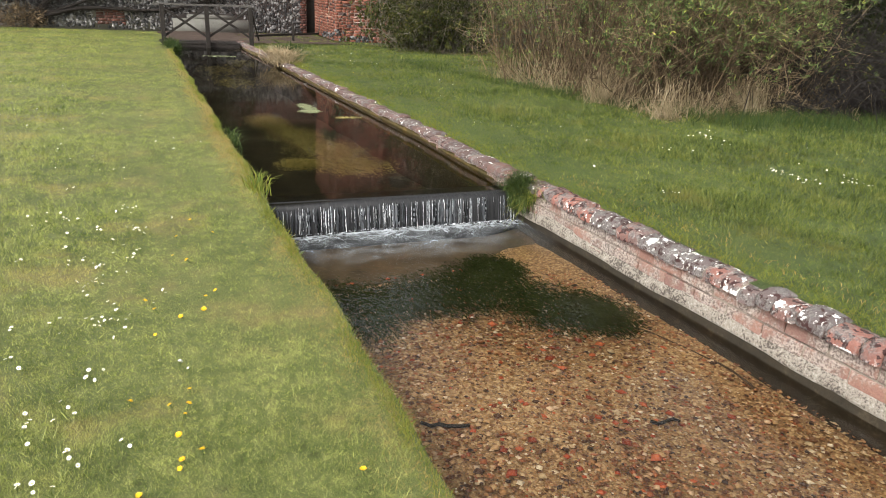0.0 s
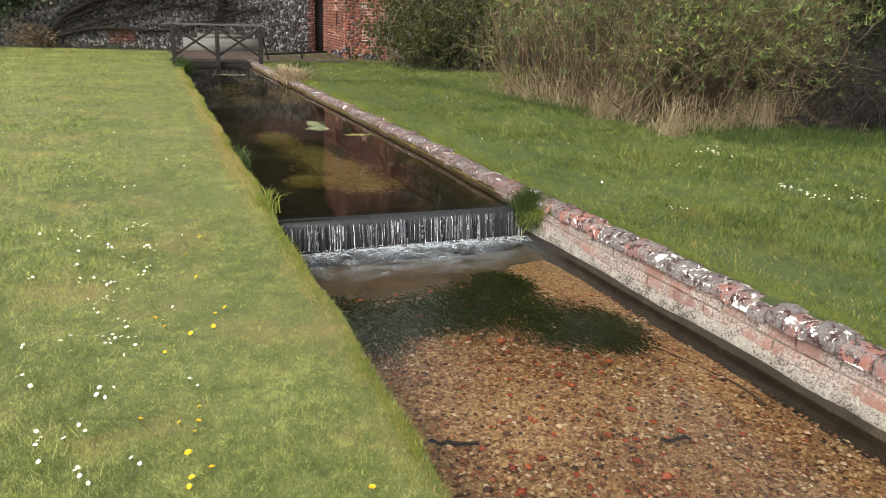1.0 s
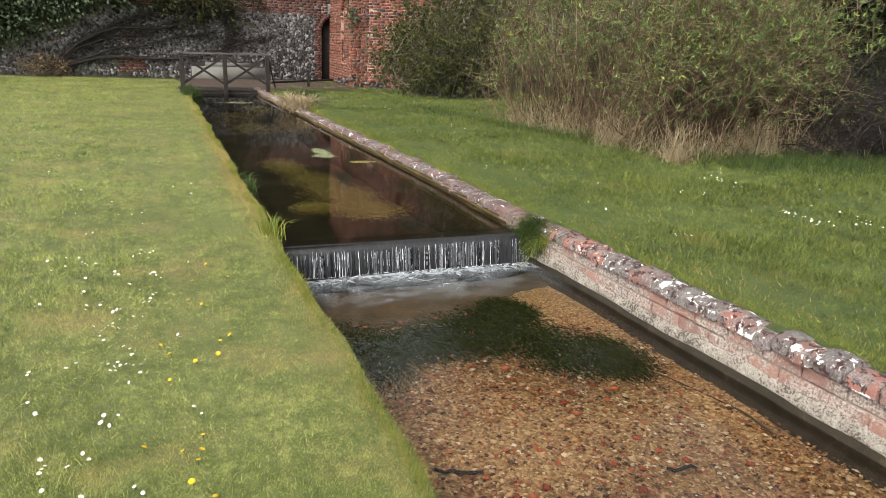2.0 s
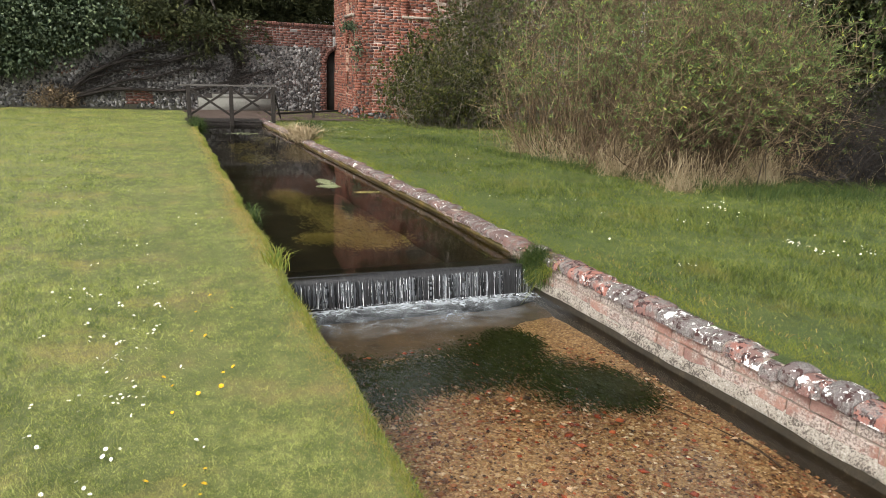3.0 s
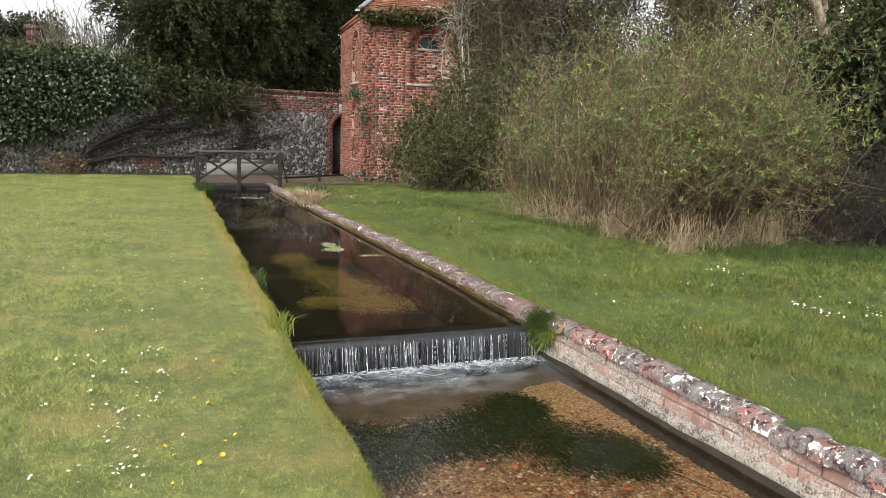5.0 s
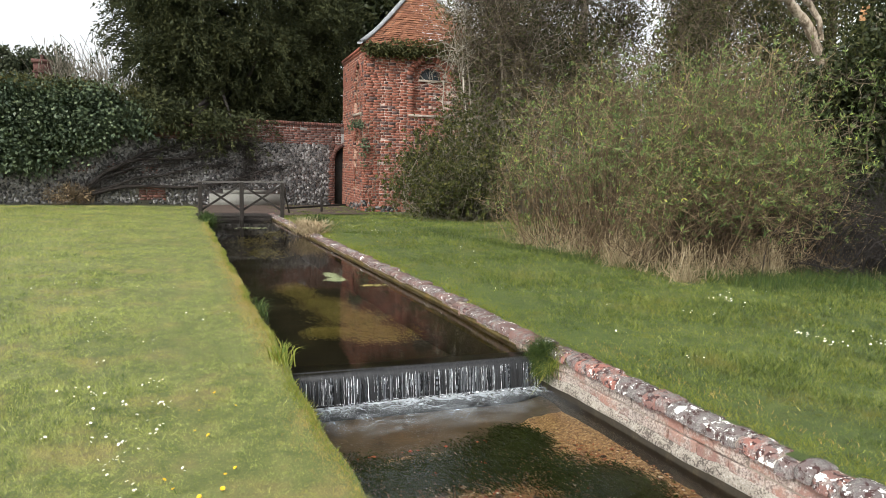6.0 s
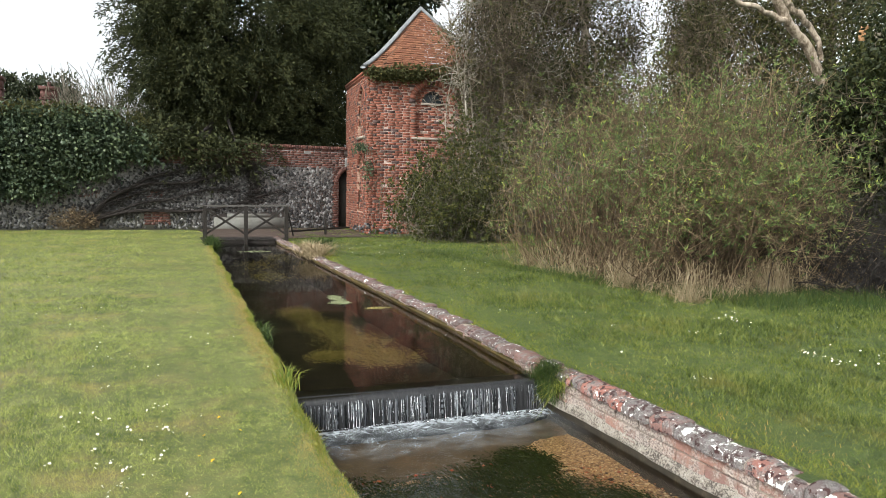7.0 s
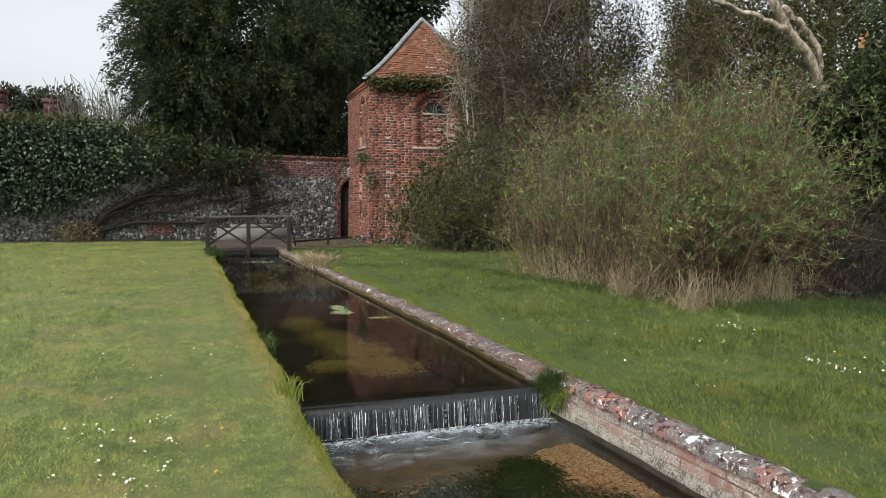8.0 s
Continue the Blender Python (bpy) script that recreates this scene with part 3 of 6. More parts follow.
def mass_of(name, me, parent, label=""):
    """A part too fine to pick apart."""
    return tagged(part_of(name, me, parent, label), kind="stuff")


def tags_stuff(ob):
    return tagged(ob, kind="stuff")


# ---- plan ----
WATER_UP, WATER_DOWN, BED = -0.06, -0.26, -0.40
Y_WEIR = 5.24
FACE = 2.70          # channel face of the brick wall
WALL_BACK = 2.86
Y_BRIDGE = 18.0
Y_WALL = 23.3
TX, TY = 5.64, 20.14  # near corner of the tower
TW, TD = 4.0, 3.45


def bank(y):
    """Edge of the mown lawn along the water."""
    y = np.asarray(y, float)
    return 0.765 + 0.026 * np.clip(y - 3, 0, 20) + 0.012 * np.sin(y * 2.3) + 0.008 * np.sin(y * 7.1 + 1)


def drift(y):
    """The channel wall swings a hand's width outward above the weir."""
    s_ = np.clip((np.asarray(y, float) - 5.3) / 2.2, 0, 1)
    return 0.07 * s_ * s_ * (3 - 2 * s_)


def coping_rise(y):
    """The coping stands lower and flatter beside the pool."""
    return np.interp(y, [4.4, 6.4], [0.8, 0.5])


def wall_strip(profile, y0, y1, n, wobble=None):
    """A band swept along the channel wall: profile (x from the face, z), following the wall's line."""
    yy = np.linspace(y0, y1, n)
    rows_ = [np.stack([FACE + drift(yy) + px + (wobble(yy, k, 0) if wobble else 0), yy, pz + (wobble(yy, k, 1) if wobble else 0 * yy)], -1) for k, (px, pz) in enumerate(profile)]
    i_ = np.arange(n - 1)
    return np.concatenate(rows_), np.concatenate([np.stack([i_ + k * n, i_ + 1 + k * n, i_ + 1 + (k + 1) * n, i_ + (k + 1) * n], -1) for k in range(len(profile) - 1)])


def height_at(x, y):
    """Ground level: flat lawn, the far side rising a little."""
    x, y = np.asarray(x, float), np.asarray(y, float)
    edge = np.interp(y, [4.2, 6.2], [0.05, 0.012])
    right = edge + (0.05 - edge) * np.clip((x - WALL_BACK) / 0.35, 0, 1) + 0.03 * np.clip(x - WALL_BACK, 0, 3.5)
    right = right * np.interp(y, [14, 19], [1.0, 0.15])
    near = np.exp(-((x / 40) ** 2 + (y / 60) ** 2))
    z = np.where(x > 1.8, right, 0.0) + 0.010 * smooth_noise(x * 1.3, y * 1.3, 3) * near
    return z - 0.05 * np.clip((y - 13) / 9, 0, 1)


# ---- ground: one sheet with the channel cut into it ----
def ground():
    xl = np.concatenate([[-3000, -300, -60, -25, -14], np.arange(-9, 0.7, 0.16)])
    xr = np.concatenate([[WALL_BACK - 0.12], np.arange(WALL_BACK + 0.06, 9.9, 0.16), [12, 16, 25, 60, 300, 3000]])
    ys = np.concatenate([[-3000, -300, -40, -10, -4], np.arange(-1, 19.3, 0.14), [19.4, 20.5, 22, 24, 27, 32, 45, 80, 300, 3000]])
    n_l = len(xl)
    xs = np.concatenate([xl, [0.78], xr])
    gx, gy = np.meshgrid(xs, ys)
    gx = gx.copy()
    gx[:, n_l] = bank(np.clip(ys, -5, 20))
    gx[:, n_l + 1] += drift(ys)
    gz = height_at(gx, gy)
    v = np.stack([gx, gy, gz], -1).reshape(-1, 3)
    idx = np.arange(len(v)).reshape(gx.shape)
    keep = np.ones((len(ys) - 1, len(xs) - 1), bool)
    keep[(ys[:-1] > -39) & (ys[:-1] < 19.35), n_l] = False
    f = np.stack([idx[:-1, :-1], idx[:-1, 1:], idx[1:, 1:], idx[1:, :-1]], -1)[keep]
    me = mesh_of("ground", v, f, M_SOIL, True)
    me.materials.append(M_MEADOWSOIL)
    me.polygons.foreach_set("material_index", (v[f].mean(1)[:, 0] > 1.8).astype(np.int32))
    return thing("ground", me, "mown green lawn ground with dry patches", "lawn", kind="structure")


ground()

# earth bank under the lawn edge
ys = np.linspace(-12, 19.4, 160)
rows = []
for off, z in ((0.0, -0.003), (0.0, -0.02), (-0.01, -0.10), (0.0, -0.25), (0.02, -0.9)):
    rows.append(np.stack([bank(ys) + off + 0.012 * smooth_noise(ys * 3, ys * 0 + z * 9, 5), ys, 0 * ys + z], -1))
v = np.concatenate(rows)
n = len(ys)
i = np.arange(n - 1)
f = np.concatenate([np.stack([i + k * n, i + 1 + k * n, i + 1 + (k + 1) * n, i + (k + 1) * n], -1) for k in range(4)])
thing("bank", mesh_of("bank", v, f, M_EARTH), "dark damp earth bank under the lawn edge", "bank", kind="structure")


def bed_rise(x):
    """Gravel banked a little against the foot of the wall."""
    return 0.045 * np.clip((np.asarray(x, float) - 2.40) / 0.3, 0, 1) ** 1.4


def sheet(name, x0, x1, y0, y1, z, step, material, label, category, rough=0.0, follow=False):
    xs = np.linspace(0, 1, max(2, int((x1 - x0) / step)))
    ys_ = np.linspace(y0, y1, max(2, int((y1 - y0) / step)))
    gx, gy = np.meshgrid(xs, ys_)
    gx = x0 + gx * (x1 - x0)
    gz = z + rough * smooth_noise(gx * 4, gy * 4, 11) + (bed_rise(gx) if follow else 0.0)
    v = np.stack([gx, gy, gz], -1).reshape(-1, 3)
    idx = np.arange(len(v)).reshape(gx.shape)
    f = np.stack([idx[:-1, :-1], idx[:-1, 1:], idx[1:, 1:], idx[1:, :-1]], -1).reshape(-1, 4)
    return thing(name, mesh_of(name, v, f, material, True), label, category, kind="structure")


sheet("stream_bed", 0.5, 2.8, -12, Y_WEIR, BED - 0.002, 0.08, M_GRAVEL, "tan gravel bed of the shallow stream", "stream bed", 0.015, True)
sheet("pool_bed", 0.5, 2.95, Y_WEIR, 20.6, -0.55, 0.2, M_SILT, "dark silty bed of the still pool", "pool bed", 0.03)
sheet("stream_water", 0.62, FACE + 0.03, -12, Y_WEIR - 0.06, WATER_DOWN, 0.06, M_WATER_DOWN, "shallow clear rippling water with foam under the weir", "water", 0.004)
sheet("pool_water", 0.62, FACE + 0.11, Y_WEIR + 0.04, 20.55, WATER_UP, 0.3, M_WATER_UP, "still dark clear pool water", "water")
# closing wall added here; its colour paints the dark of the culvert
thing("culvert_wall", mesh_of("culvert_wall", *boxes([(0.4, 20.5, -0.9)], [(3.1, 20.7, -0.09)]), M_DARK), "added end wall under the bridge, shade put into its colour", "wall", kind="structure")
thing("bridge_abutment", mesh_of("bridge_abutment", *boxes([(0.4, 19.36, -0.16)], [(3.1, 20.6, -0.10)]), M_EARTH), "earth covering over the dark culvert", "bank", kind="structure")

# ---- weir ----
weir = empty_thing("weir", "low dark stone weir with a thin curtain of water", "weir")
XW0, XW1 = 0.66, FACE + 0.02


def weir_y(x):
    """Front edge of the sill."""
    return Y_WEIR + 0.045 - 0.055 * (x - 0.87)


xs = np.linspace(XW0, XW1, 420)
flute = smooth_noise(xs * 34, 0 * xs, 2) + 0.6 * smooth_noise(xs * 90, 0 * xs, 4)
prof = [(0.30, -0.62), (0.30, WATER_UP - 0.03), (0.09, WATER_UP - 0.004), (0.045, WATER_UP + 0.003), (0.018, WATER_UP - 0.004), (0.0, WATER_UP - 0.016), (-0.016, WATER_UP - 0.04), (-0.03, WATER_UP - 0.09), (-0.04, WATER_UP - 0.15), (-0.045, -0.36), (-0.04, -0.62)]
v = np.concatenate([np.stack([xs, weir_y(xs) + dy + 0.0045 * flute * np.clip((WATER_UP - 0.02 - z) / 0.05, 0, 1) * (dy < 0.2), 0 * xs + z], -1) for dy, z in prof])
n = len(xs)
i = np.arange(n - 1)
f = np.concatenate([np.stack([i + k * n, i + 1 + k * n, i + 1 + (k + 1) * n, i + (k + 1) * n], -1) for k in range(len(prof) - 1)])
part_of("sill", mesh_of("sill", v, f, M_WETSTONE, True), weir, "black wet stone sill under a thin glassy sheet")


def strands(n, low, high, reach, seed):
    """Threads of falling water down the face of the sill, some broken before they land."""
    r = np.random.default_rng(seed)
    centre = r.uniform(0.88, FACE - 0.03, max(3, n // 5))
    x0 = np.clip(np.concatenate([r.uniform(0.87, FACE - 0.02, n - n // 2), r.choice(centre, n // 2) + r.normal(0, 0.018, n // 2)]), 0.87, FACE - 0.02)
    start = np.interp(x0, [0.9, 1.5, 2.0, 2.7], [0.030, 0.024, 0.012, 0.006])
    top = WATER_UP - 0.012 - start * r.uniform(0.4, 1.5, n)
    bot = np.where(r.random(n) < reach, WATER_DOWN - 0.005, top - r.uniform(0.04, 0.15, n))
    bot = np.maximum(bot, WATER_DOWN - 0.005)
    k = 12
    s = np.linspace(0, 1, k)[None]
    z = top[:, None] + (bot - top)[:, None] * s
    y = weir_y(x0)[:, None] - 0.010 - 0.042 * np.sqrt(np.maximum(WATER_UP - z, 0) / 0.2)
    x = x0[:, None] + np.cumsum(r.normal(0, 0.0011, (n, k)), 1)
    rad = r.uniform(low, high, (n, 1)) * np.concatenate([[0.35, 0.75], np.ones(k - 3), [0.8]])[None] * np.clip(r.normal(1, 0.33, (n, k)), 0.25, 1.8)
    return tubes(np.stack([x, y, z], -1), rad, 4)


part_of("water_curtain", mesh_of("water_curtain", *joined(strands(75, 0.0010, 0.0030, 0.65, 21), strands(230, 0.0005, 0.0015, 0.45, 22)), M_FALL, True), weir, "white strands of falling water")
mass_of("water_sheet", mesh_of("water_sheet", *strands(60, 0.004, 0.010, 0.95, 23), M_SHEET, True), weir, "glassy grey folds of falling water")
# froth where the curtain lands
r = np.random.default_rng(24)
n = 700
x = r.uniform(0.87, FACE - 0.03, n)
yy = weir_y(x) - 0.055 - np.abs(r.normal(0, 0.022, n)) - 0.03 * np.clip(smooth_noise(x * 6, x * 0, 8), -0.5, 1)
froth = stones(np.stack([x, yy, 0 * x + WATER_DOWN + 0.002], -1), r.gamma(2.0, 0.004, n).clip(0.004, 0.02), 0.35, 5, 2, 0)
mass_of("froth", mesh_of("froth", *froth, M_FALL, True), weir, "white froth at the foot of the fall")

# ---- brick wall along the channel ----
v, f = wall_strip([(0.012, -0.9), (0.012, -0.006), (0.15, -0.006), (0.15, -0.9)], -12, 18.9, 220)
channel_wall = thing("wall_channel", mesh_of("wall_channel", v, f, M_MORTAR), "old red brick channel wall with rounded lichened coping", "wall", kind="structure")
v, f = wall_strip([(-0.012, -0.004), (-0.012, 0.024), (0.004, 0.050), (0.030, 0.063), (0.062, 0.063), (0.096, 0.050), (0.12, 0.02), (0.12, -0.004)], 1.2, 18.88, 220)
v[:, 2] *= np.where(v[:, 2] > 0, coping_rise(v[:, 1]), 1)
part_of("coping_bed", mesh_of("coping_bed", v, f, M_MORTAR, True), channel_wall, "lime mortar between the coping bricks")


def crusty(yy, k, axis):
    if axis == 0:
        return -0.006 * smooth_noise(yy * 9, 0 * yy + k * 3, 4)
    return (0.010 + 0.016 * (k > 2)) * smooth_noise(yy * 5, 0 * yy + 2, 6)


v, f = wall_strip([(0.0, -0.238), (-0.012, -0.214), (-0.013, -0.193), (-0.010, -0.168), (0.004, -0.138)], 0.5, Y_WEIR, 240, crusty)
part_of("lime_crust", mesh_of("lime_crust", v, f, M_LIMECRUST, True), channel_wall, "pale lime crust along the waterline")
part_of("footing", mesh_of("footing", *boxes([(FACE - 0.012, -12, -0.6)], [(FACE + 0.02, Y_WEIR, -0.214)]), M_SLIMESHADE), channel_wall, "slimed footing under water, shade put into its colour")
v, f = wall_strip([(-0.012, -0.2), (-0.013, -0.052), (-0.006, -0.040), (0.004, -0.026)], Y_WEIR + 0.3, 18.5, 300, lambda yy, k, axis: (0.010 if axis else -0.005) * smooth_noise(yy * (4 if axis else 7), 0 * yy + k * 3, 4))
part_of("moss_line", mesh_of("moss_line", v, f, M_MOSS, True), channel_wall, "ochre moss along the waterline")
part_of("footing", mesh_of("footing", *wall_strip([(0.01, -0.6), (-0.008, -0.6), (-0.008, -0.062), (0.01, -0.062)], Y_WEIR + 0.3, 18.8, 120), M_SLIMESHADE), channel_wall, "slimed footing under the pool, shade put into its colour")

# ---- footbridge ----
bridge = empty_thing("footbridge", "small dark timber footbridge with crossed braces over the pool", "footbridge", at=(2.0, Y_BRIDGE, 0.1))
bridge_at = Matrix.Translation((-2.0, -Y_BRIDGE, -0.1))


def bridge_part(name, bm, material, label=""):
    bm.transform(bridge_at)
    return part(name, bm, material, bridge, label)


PX = (1.055, 2.0, 2.975)
for x, low in zip(PX, (-0.02, -0.5, 0.0)):
    bridge_part("post", bm_box((x - 0.045, Y_BRIDGE - 0.045, low), (x + 0.045, Y_BRIDGE + 0.045, 0.85), 0.006), M_TIMBER)
bridge_part("handrail", bm_beam((0.88, Y_BRIDGE, 0.845), (3.02, Y_BRIDGE, 0.872), 0.05, 0.045), M_GREYWOOD, "weathered grey handrail")
for a, b in ((0, 1), (1, 2)):
    bridge_part("brace", bm_beam((PX[a], Y_BRIDGE - 0.028, 0.80), (PX[b], Y_BRIDGE - 0.028, 0.16), 0.04, 0.05), M_TIMBER)
    bridge_part("brace", bm_beam((PX[a], Y_BRIDGE + 0.028, 0.16), (PX[b], Y_BRIDGE + 0.028, 0.80), 0.04, 0.05), M_TIMBER)
bridge_part("stay", bm_beam((2.99, Y_BRIDGE + 0.06, 0.84), (3.24, Y_BRIDGE + 0.5, 0.08), 0.03, 0.035), M_TIMBER)
bridge_part("edge_beam", bm_box((1.12, Y_BRIDGE + 0.06, -0.075), (2.72, Y_BRIDGE + 0.16, 0.0), 0.006), M_TIMBER)
for k in range(12):
    x = 1.0 + k * 0.158
    bridge_part("plank", bm_box((x, Y_BRIDGE + 0.05, 0.003), (x + 0.145, Y_BRIDGE + 1.0, 0.035), 0.005), M_TIMBER)
bridge_part("sluice_board", bm_box((1.0, Y_BRIDGE + 0.22, -0.45), (2.75, Y_BRIDGE + 0.27, -0.085), 0.005), M_GREYWOOD, "grey sluice board just above the water")

# low rail beside the bridge
rail = empty_thing("low_rail", "low dark timber rail beside the bridge path", "rail", at=(4.0, 20.2, 0.1))
m0 = Matrix.Translation((-4.0, -20.2, -0.1))
for nm, bm in (("bar", bm_beam((3.3, 19.4, 0.14), (5.3, 20.7, 0.17), 0.05, 0.05)), ("upright", bm_box((4.42, 20.1, 0), (4.48, 20.16, 0.45), 0.005))):
    bm.transform(m0)
    part(nm, bm, M_TIMBER, rail)
gx, gy = np.meshgrid(np.linspace(0, 1, 30), np.linspace(19.05, 23.28, 30))
gx = 1.25 + 4.45 * gx + 0.10 * np.sin(gy * 3)
gz = height_at(gx, gy) + 0.02
idx = np.arange(gx.size).reshape(gx.shape)
f = np.stack([idx[:-1, :-1], idx[:-1, 1:], idx[1:, 1:], idx[1:, :-1]], -1).reshape(-1, 4)
thing("path", mesh_of("path", np.stack([gx, gy, gz], -1).reshape(-1, 3), f, M_PATH, True), "bare reddish brown earth path by the gate", "path", kind="structure")


# ---- brick facing helpers ----
def facing(width, top, holes, seed, flemish=True, course=0.077, depth=0.0009):
    """Bricks of one wall face in local (u, out, z): lists of low and high corners, left out where holes(u, z) says."""
    r = np.random.default_rng(seed)
    lo, hi = [], []
    rows_ = max(1, round(top / course))
    course = top / rows_
    for k in range(rows_):
        u = -0.11 * (k % 2) if flemish else -0.1125 * (k % 2)
        u += r.uniform(-0.03, 0.03) - 0.03
        header = r.random() < 0.4
        while u < width:
            ln = 0.1025 if (header and flemish) else 0.215
            a, b = max(u, 0.0), min(u + ln, width)
            z = k * course
            if b - a > 0.03 and not holes((a + b) / 2, z + 0.03):
                d = float(np.clip(r.normal(0, 0.0004), -0.001, 0.001))
                lo.append((a + 0.001, -depth + d, z + 0.004))
                hi.append((b - 0.001, 0.03, z + course - 0.007))
            u += ln + 0.008
            header = r.random() < 0.35
    return np.array(lo), np.array(hi)


def arch_hole(cx, half, spring, low):
    def inside(u, z, grow=0.0):
        if abs(u - cx) > half + grow or z < low - grow:
            return False
        return z < spring or (u - cx) ** 2 + (z - spring) ** 2 < (half + grow) ** 2
    return inside


def arch_ring(cx, half, spring, thick, depth=0.016, n=17, out=-0.02):
    """Voussoirs of a round arch: wedge bricks in local (u, out, z)."""
    vs, fs = [], []
    for k in range(n):
        a0, a1 = math.pi * (k + 0.06) / n, math.pi * (k + 0.94) / n
        c = []
        for o in (out, 0.05):
            for rad, a in ((half, a0), (half, a1), (half + thick, a1), (half + thick, a0)):
                c.append((cx + rad * math.cos(a), o, spring + rad * math.sin(a)))
        b = len(vs)
        vs += c
        fs += [[b + i for i in q] for q in ((0, 1, 2, 3), (7, 6, 5, 4), (0, 4, 5, 1), (1, 5, 6, 2), (2, 6, 7, 3), (3, 7, 4, 0))]
    return np.array(vs), np.array(fs)


def to_face(v, origin, along, outward):
    """Local (u, out, z) to the world; out grows inward from the face, so -out is proud of it."""
    v = np.asarray(v)
    return np.asarray(origin) + v[:, :1] * np.asarray(along) - v[:, 1:2] * np.asarray(outward) + v[:, 2:] * np.array([0, 0, 1.0])


# ---- tower ----
tower = empty_thing("tower", "red brick garden tower with blind arches and tiled hip roof", "tower", at=(TX, TY, 0))
tower.rotation_euler[2] = radians(-4.9)
tb = np.array([TX, TY, 0.0])
EAVE = 4.62


def tpart(name, v, f, material, label="", smooth=False, parent=None, kind=""):
    ob = part_of(name, mesh_of(name, np.asarray(v) - (tb if parent is None else 0), f, material, smooth), parent or tower, label)
    return tagged(ob, kind=kind)


FRONT, LEFT = ((TX, TY, 0.0), (1, 0, 0), (0, -1, 0)), ((TX, TY + TD, 0.0), (0, -1, 0), (-1, 0, 0))
CXF, HALF, SPRING, LOW = 1.99, 0.55, 3.87, 2.88
CXL = TD - 0.85
hole_f, hole_l = arch_hole(CXF, HALF, SPRING, LOW), arch_hole(CXL, 0.46, 3.87, 2.86)
slot = arch_hole(CXL, 0.46, 1.95, 0.6)


def wall_with_arches(width, origin, along, outward, arches, deep=0.12):
    """A thick wall slab with arched recesses."""
    bm = bmesh.new()
    us = sorted({0.0, width, *[c + h * math.cos(a) for c, h, s_, l_ in arches for a in np.linspace(0, math.pi, 13)], *np.linspace(0, width, 9)})
    v, f = [], []
    zs = np.arange(0, EAVE + 0.01, 0.07)
    cells = [(u0, u1, z0, z1) for u0, u1 in zip(us[:-1], us[1:]) for z0, z1 in zip(zs[:-1], zs[1:])]
    lo, hi = [], []
    for u0, u1, z0, z1 in cells:
        inside = any(arch_hole(*a)((u0 + u1) / 2, (z0 + z1) / 2) for a in arches)
        lo.append((u0, deep if inside else 0.0, z0))
        hi.append((u1, 0.35, z1))
    bm.free()
    v, f = boxes(lo, hi)
    return to_face(v, origin, along, outward), f


tpart("wall", *wall_with_arches(TW, *FRONT, [(CXF, HALF, SPRING, LOW)]), M_TMORTAR)
tpart("wall", *wall_with_arches(TD, *LEFT, [(CXL, 0.46, SPRING, LOW), (CXL, 0.46, 1.95, 0.6)], 0.07), M_TREVEAL)
v, f = boxes([(TX + TW - 0.35, TY + 0.36, 0), (TX + 0.36, TY + TD - 0.35, 0)], [(TX + TW, TY + TD, EAVE), (TX + TW - 0.36, TY + TD, EAVE)])
tpart("wall", v, f, M_TOWERBRICK)


def ring_zone(cx, half, spring, low, thick):
    h = arch_hole(cx, half + thick, spring, spring)
    g = arch_hole(cx, half, spring, low)
    return lambda u, z: h(u, z) or g(u, z)


zf = ring_zone(CXF, HALF, SPRING, LOW, 0.19)
zl, zs_ = ring_zone(CXL, 0.46, SPRING, LOW, 0.11), ring_zone(CXL, 0.46, 1.95, 0.6, 0.11)
v1, f1 = boxes(*facing(TW, EAVE, zf, 1), jitter=0.0003)
v2, f2 = boxes(*facing(TD, EAVE, lambda u, z: zl(u, z) or zs_(u, z), 2), jitter=0.0003)
tpart("brick_facing", to_face(v1, *FRONT), f1, M_TOWERBRICK, kind="stuff")
tpart("brick_facing", to_face(v2, *LEFT), f2, M_TOWERBRICK, kind="stuff")
# bricks inside the recesses
for cx, hole, face, low, top in ((CXF, hole_f, FRONT, LOW, 4.4), (CXL, hole_l, LEFT, LOW, 4.3), (CXL, slot, LEFT, 0.6, 2.4)):
    lo, hi = facing(TW, EAVE, lambda u, z: not hole(u, z), 5, False)
    lo[:, 1] += 0.12 if face is FRONT else 0.07
    hi[:, 1] += 0.12 if face is FRONT else 0.07
    v, f = boxes(lo, hi, 0.0003)
    tpart("recess_bricks", to_face(v, *face), f, M_TOWERBRICK, kind="stuff")
for args, face in (((CXF, HALF, SPRING, 0.19), FRONT), ((CXL, 0.46, SPRING, 0.11), LEFT), ((CXL, 0.46, 1.95, 0.11), LEFT)):
    v, f = arch_ring(*args)
    tpart("arch", to_face(v, *face), f, M_TOWERBRICK, kind="stuff")
for cx, half, face, z in ((CXF, HALF, FRONT, LOW), (CXL, 0.46, LEFT, LOW)):
    v, f = boxes([(cx - half - 0.1, -0.05, z - 0.07)], [(cx + half + 0.1, 0.13, z)])
    tpart("ledge", to_face(v, *face), f, M_MORTAR, "worn stone ledge")
# glazed head of the front arch
v, f = boxes([(CXF - 0.34, 0.06, SPRING - 0.03)], [(CXF + 0.34, 0.13, SPRING + 0.03)])
win = tpart("window", to_face(v, *FRONT), f, M_MORTAR, "small half-round window under the brick arch")
n = 14
ang = np.linspace(0, math.pi, n)
pane = np.concatenate([[(CXF, 0.105, SPRING + 0.03)], np.stack([CXF + 0.29 * np.cos(ang), 0 * ang + 0.105, SPRING + 0.03 + 0.29 * np.sin(ang)], -1)])
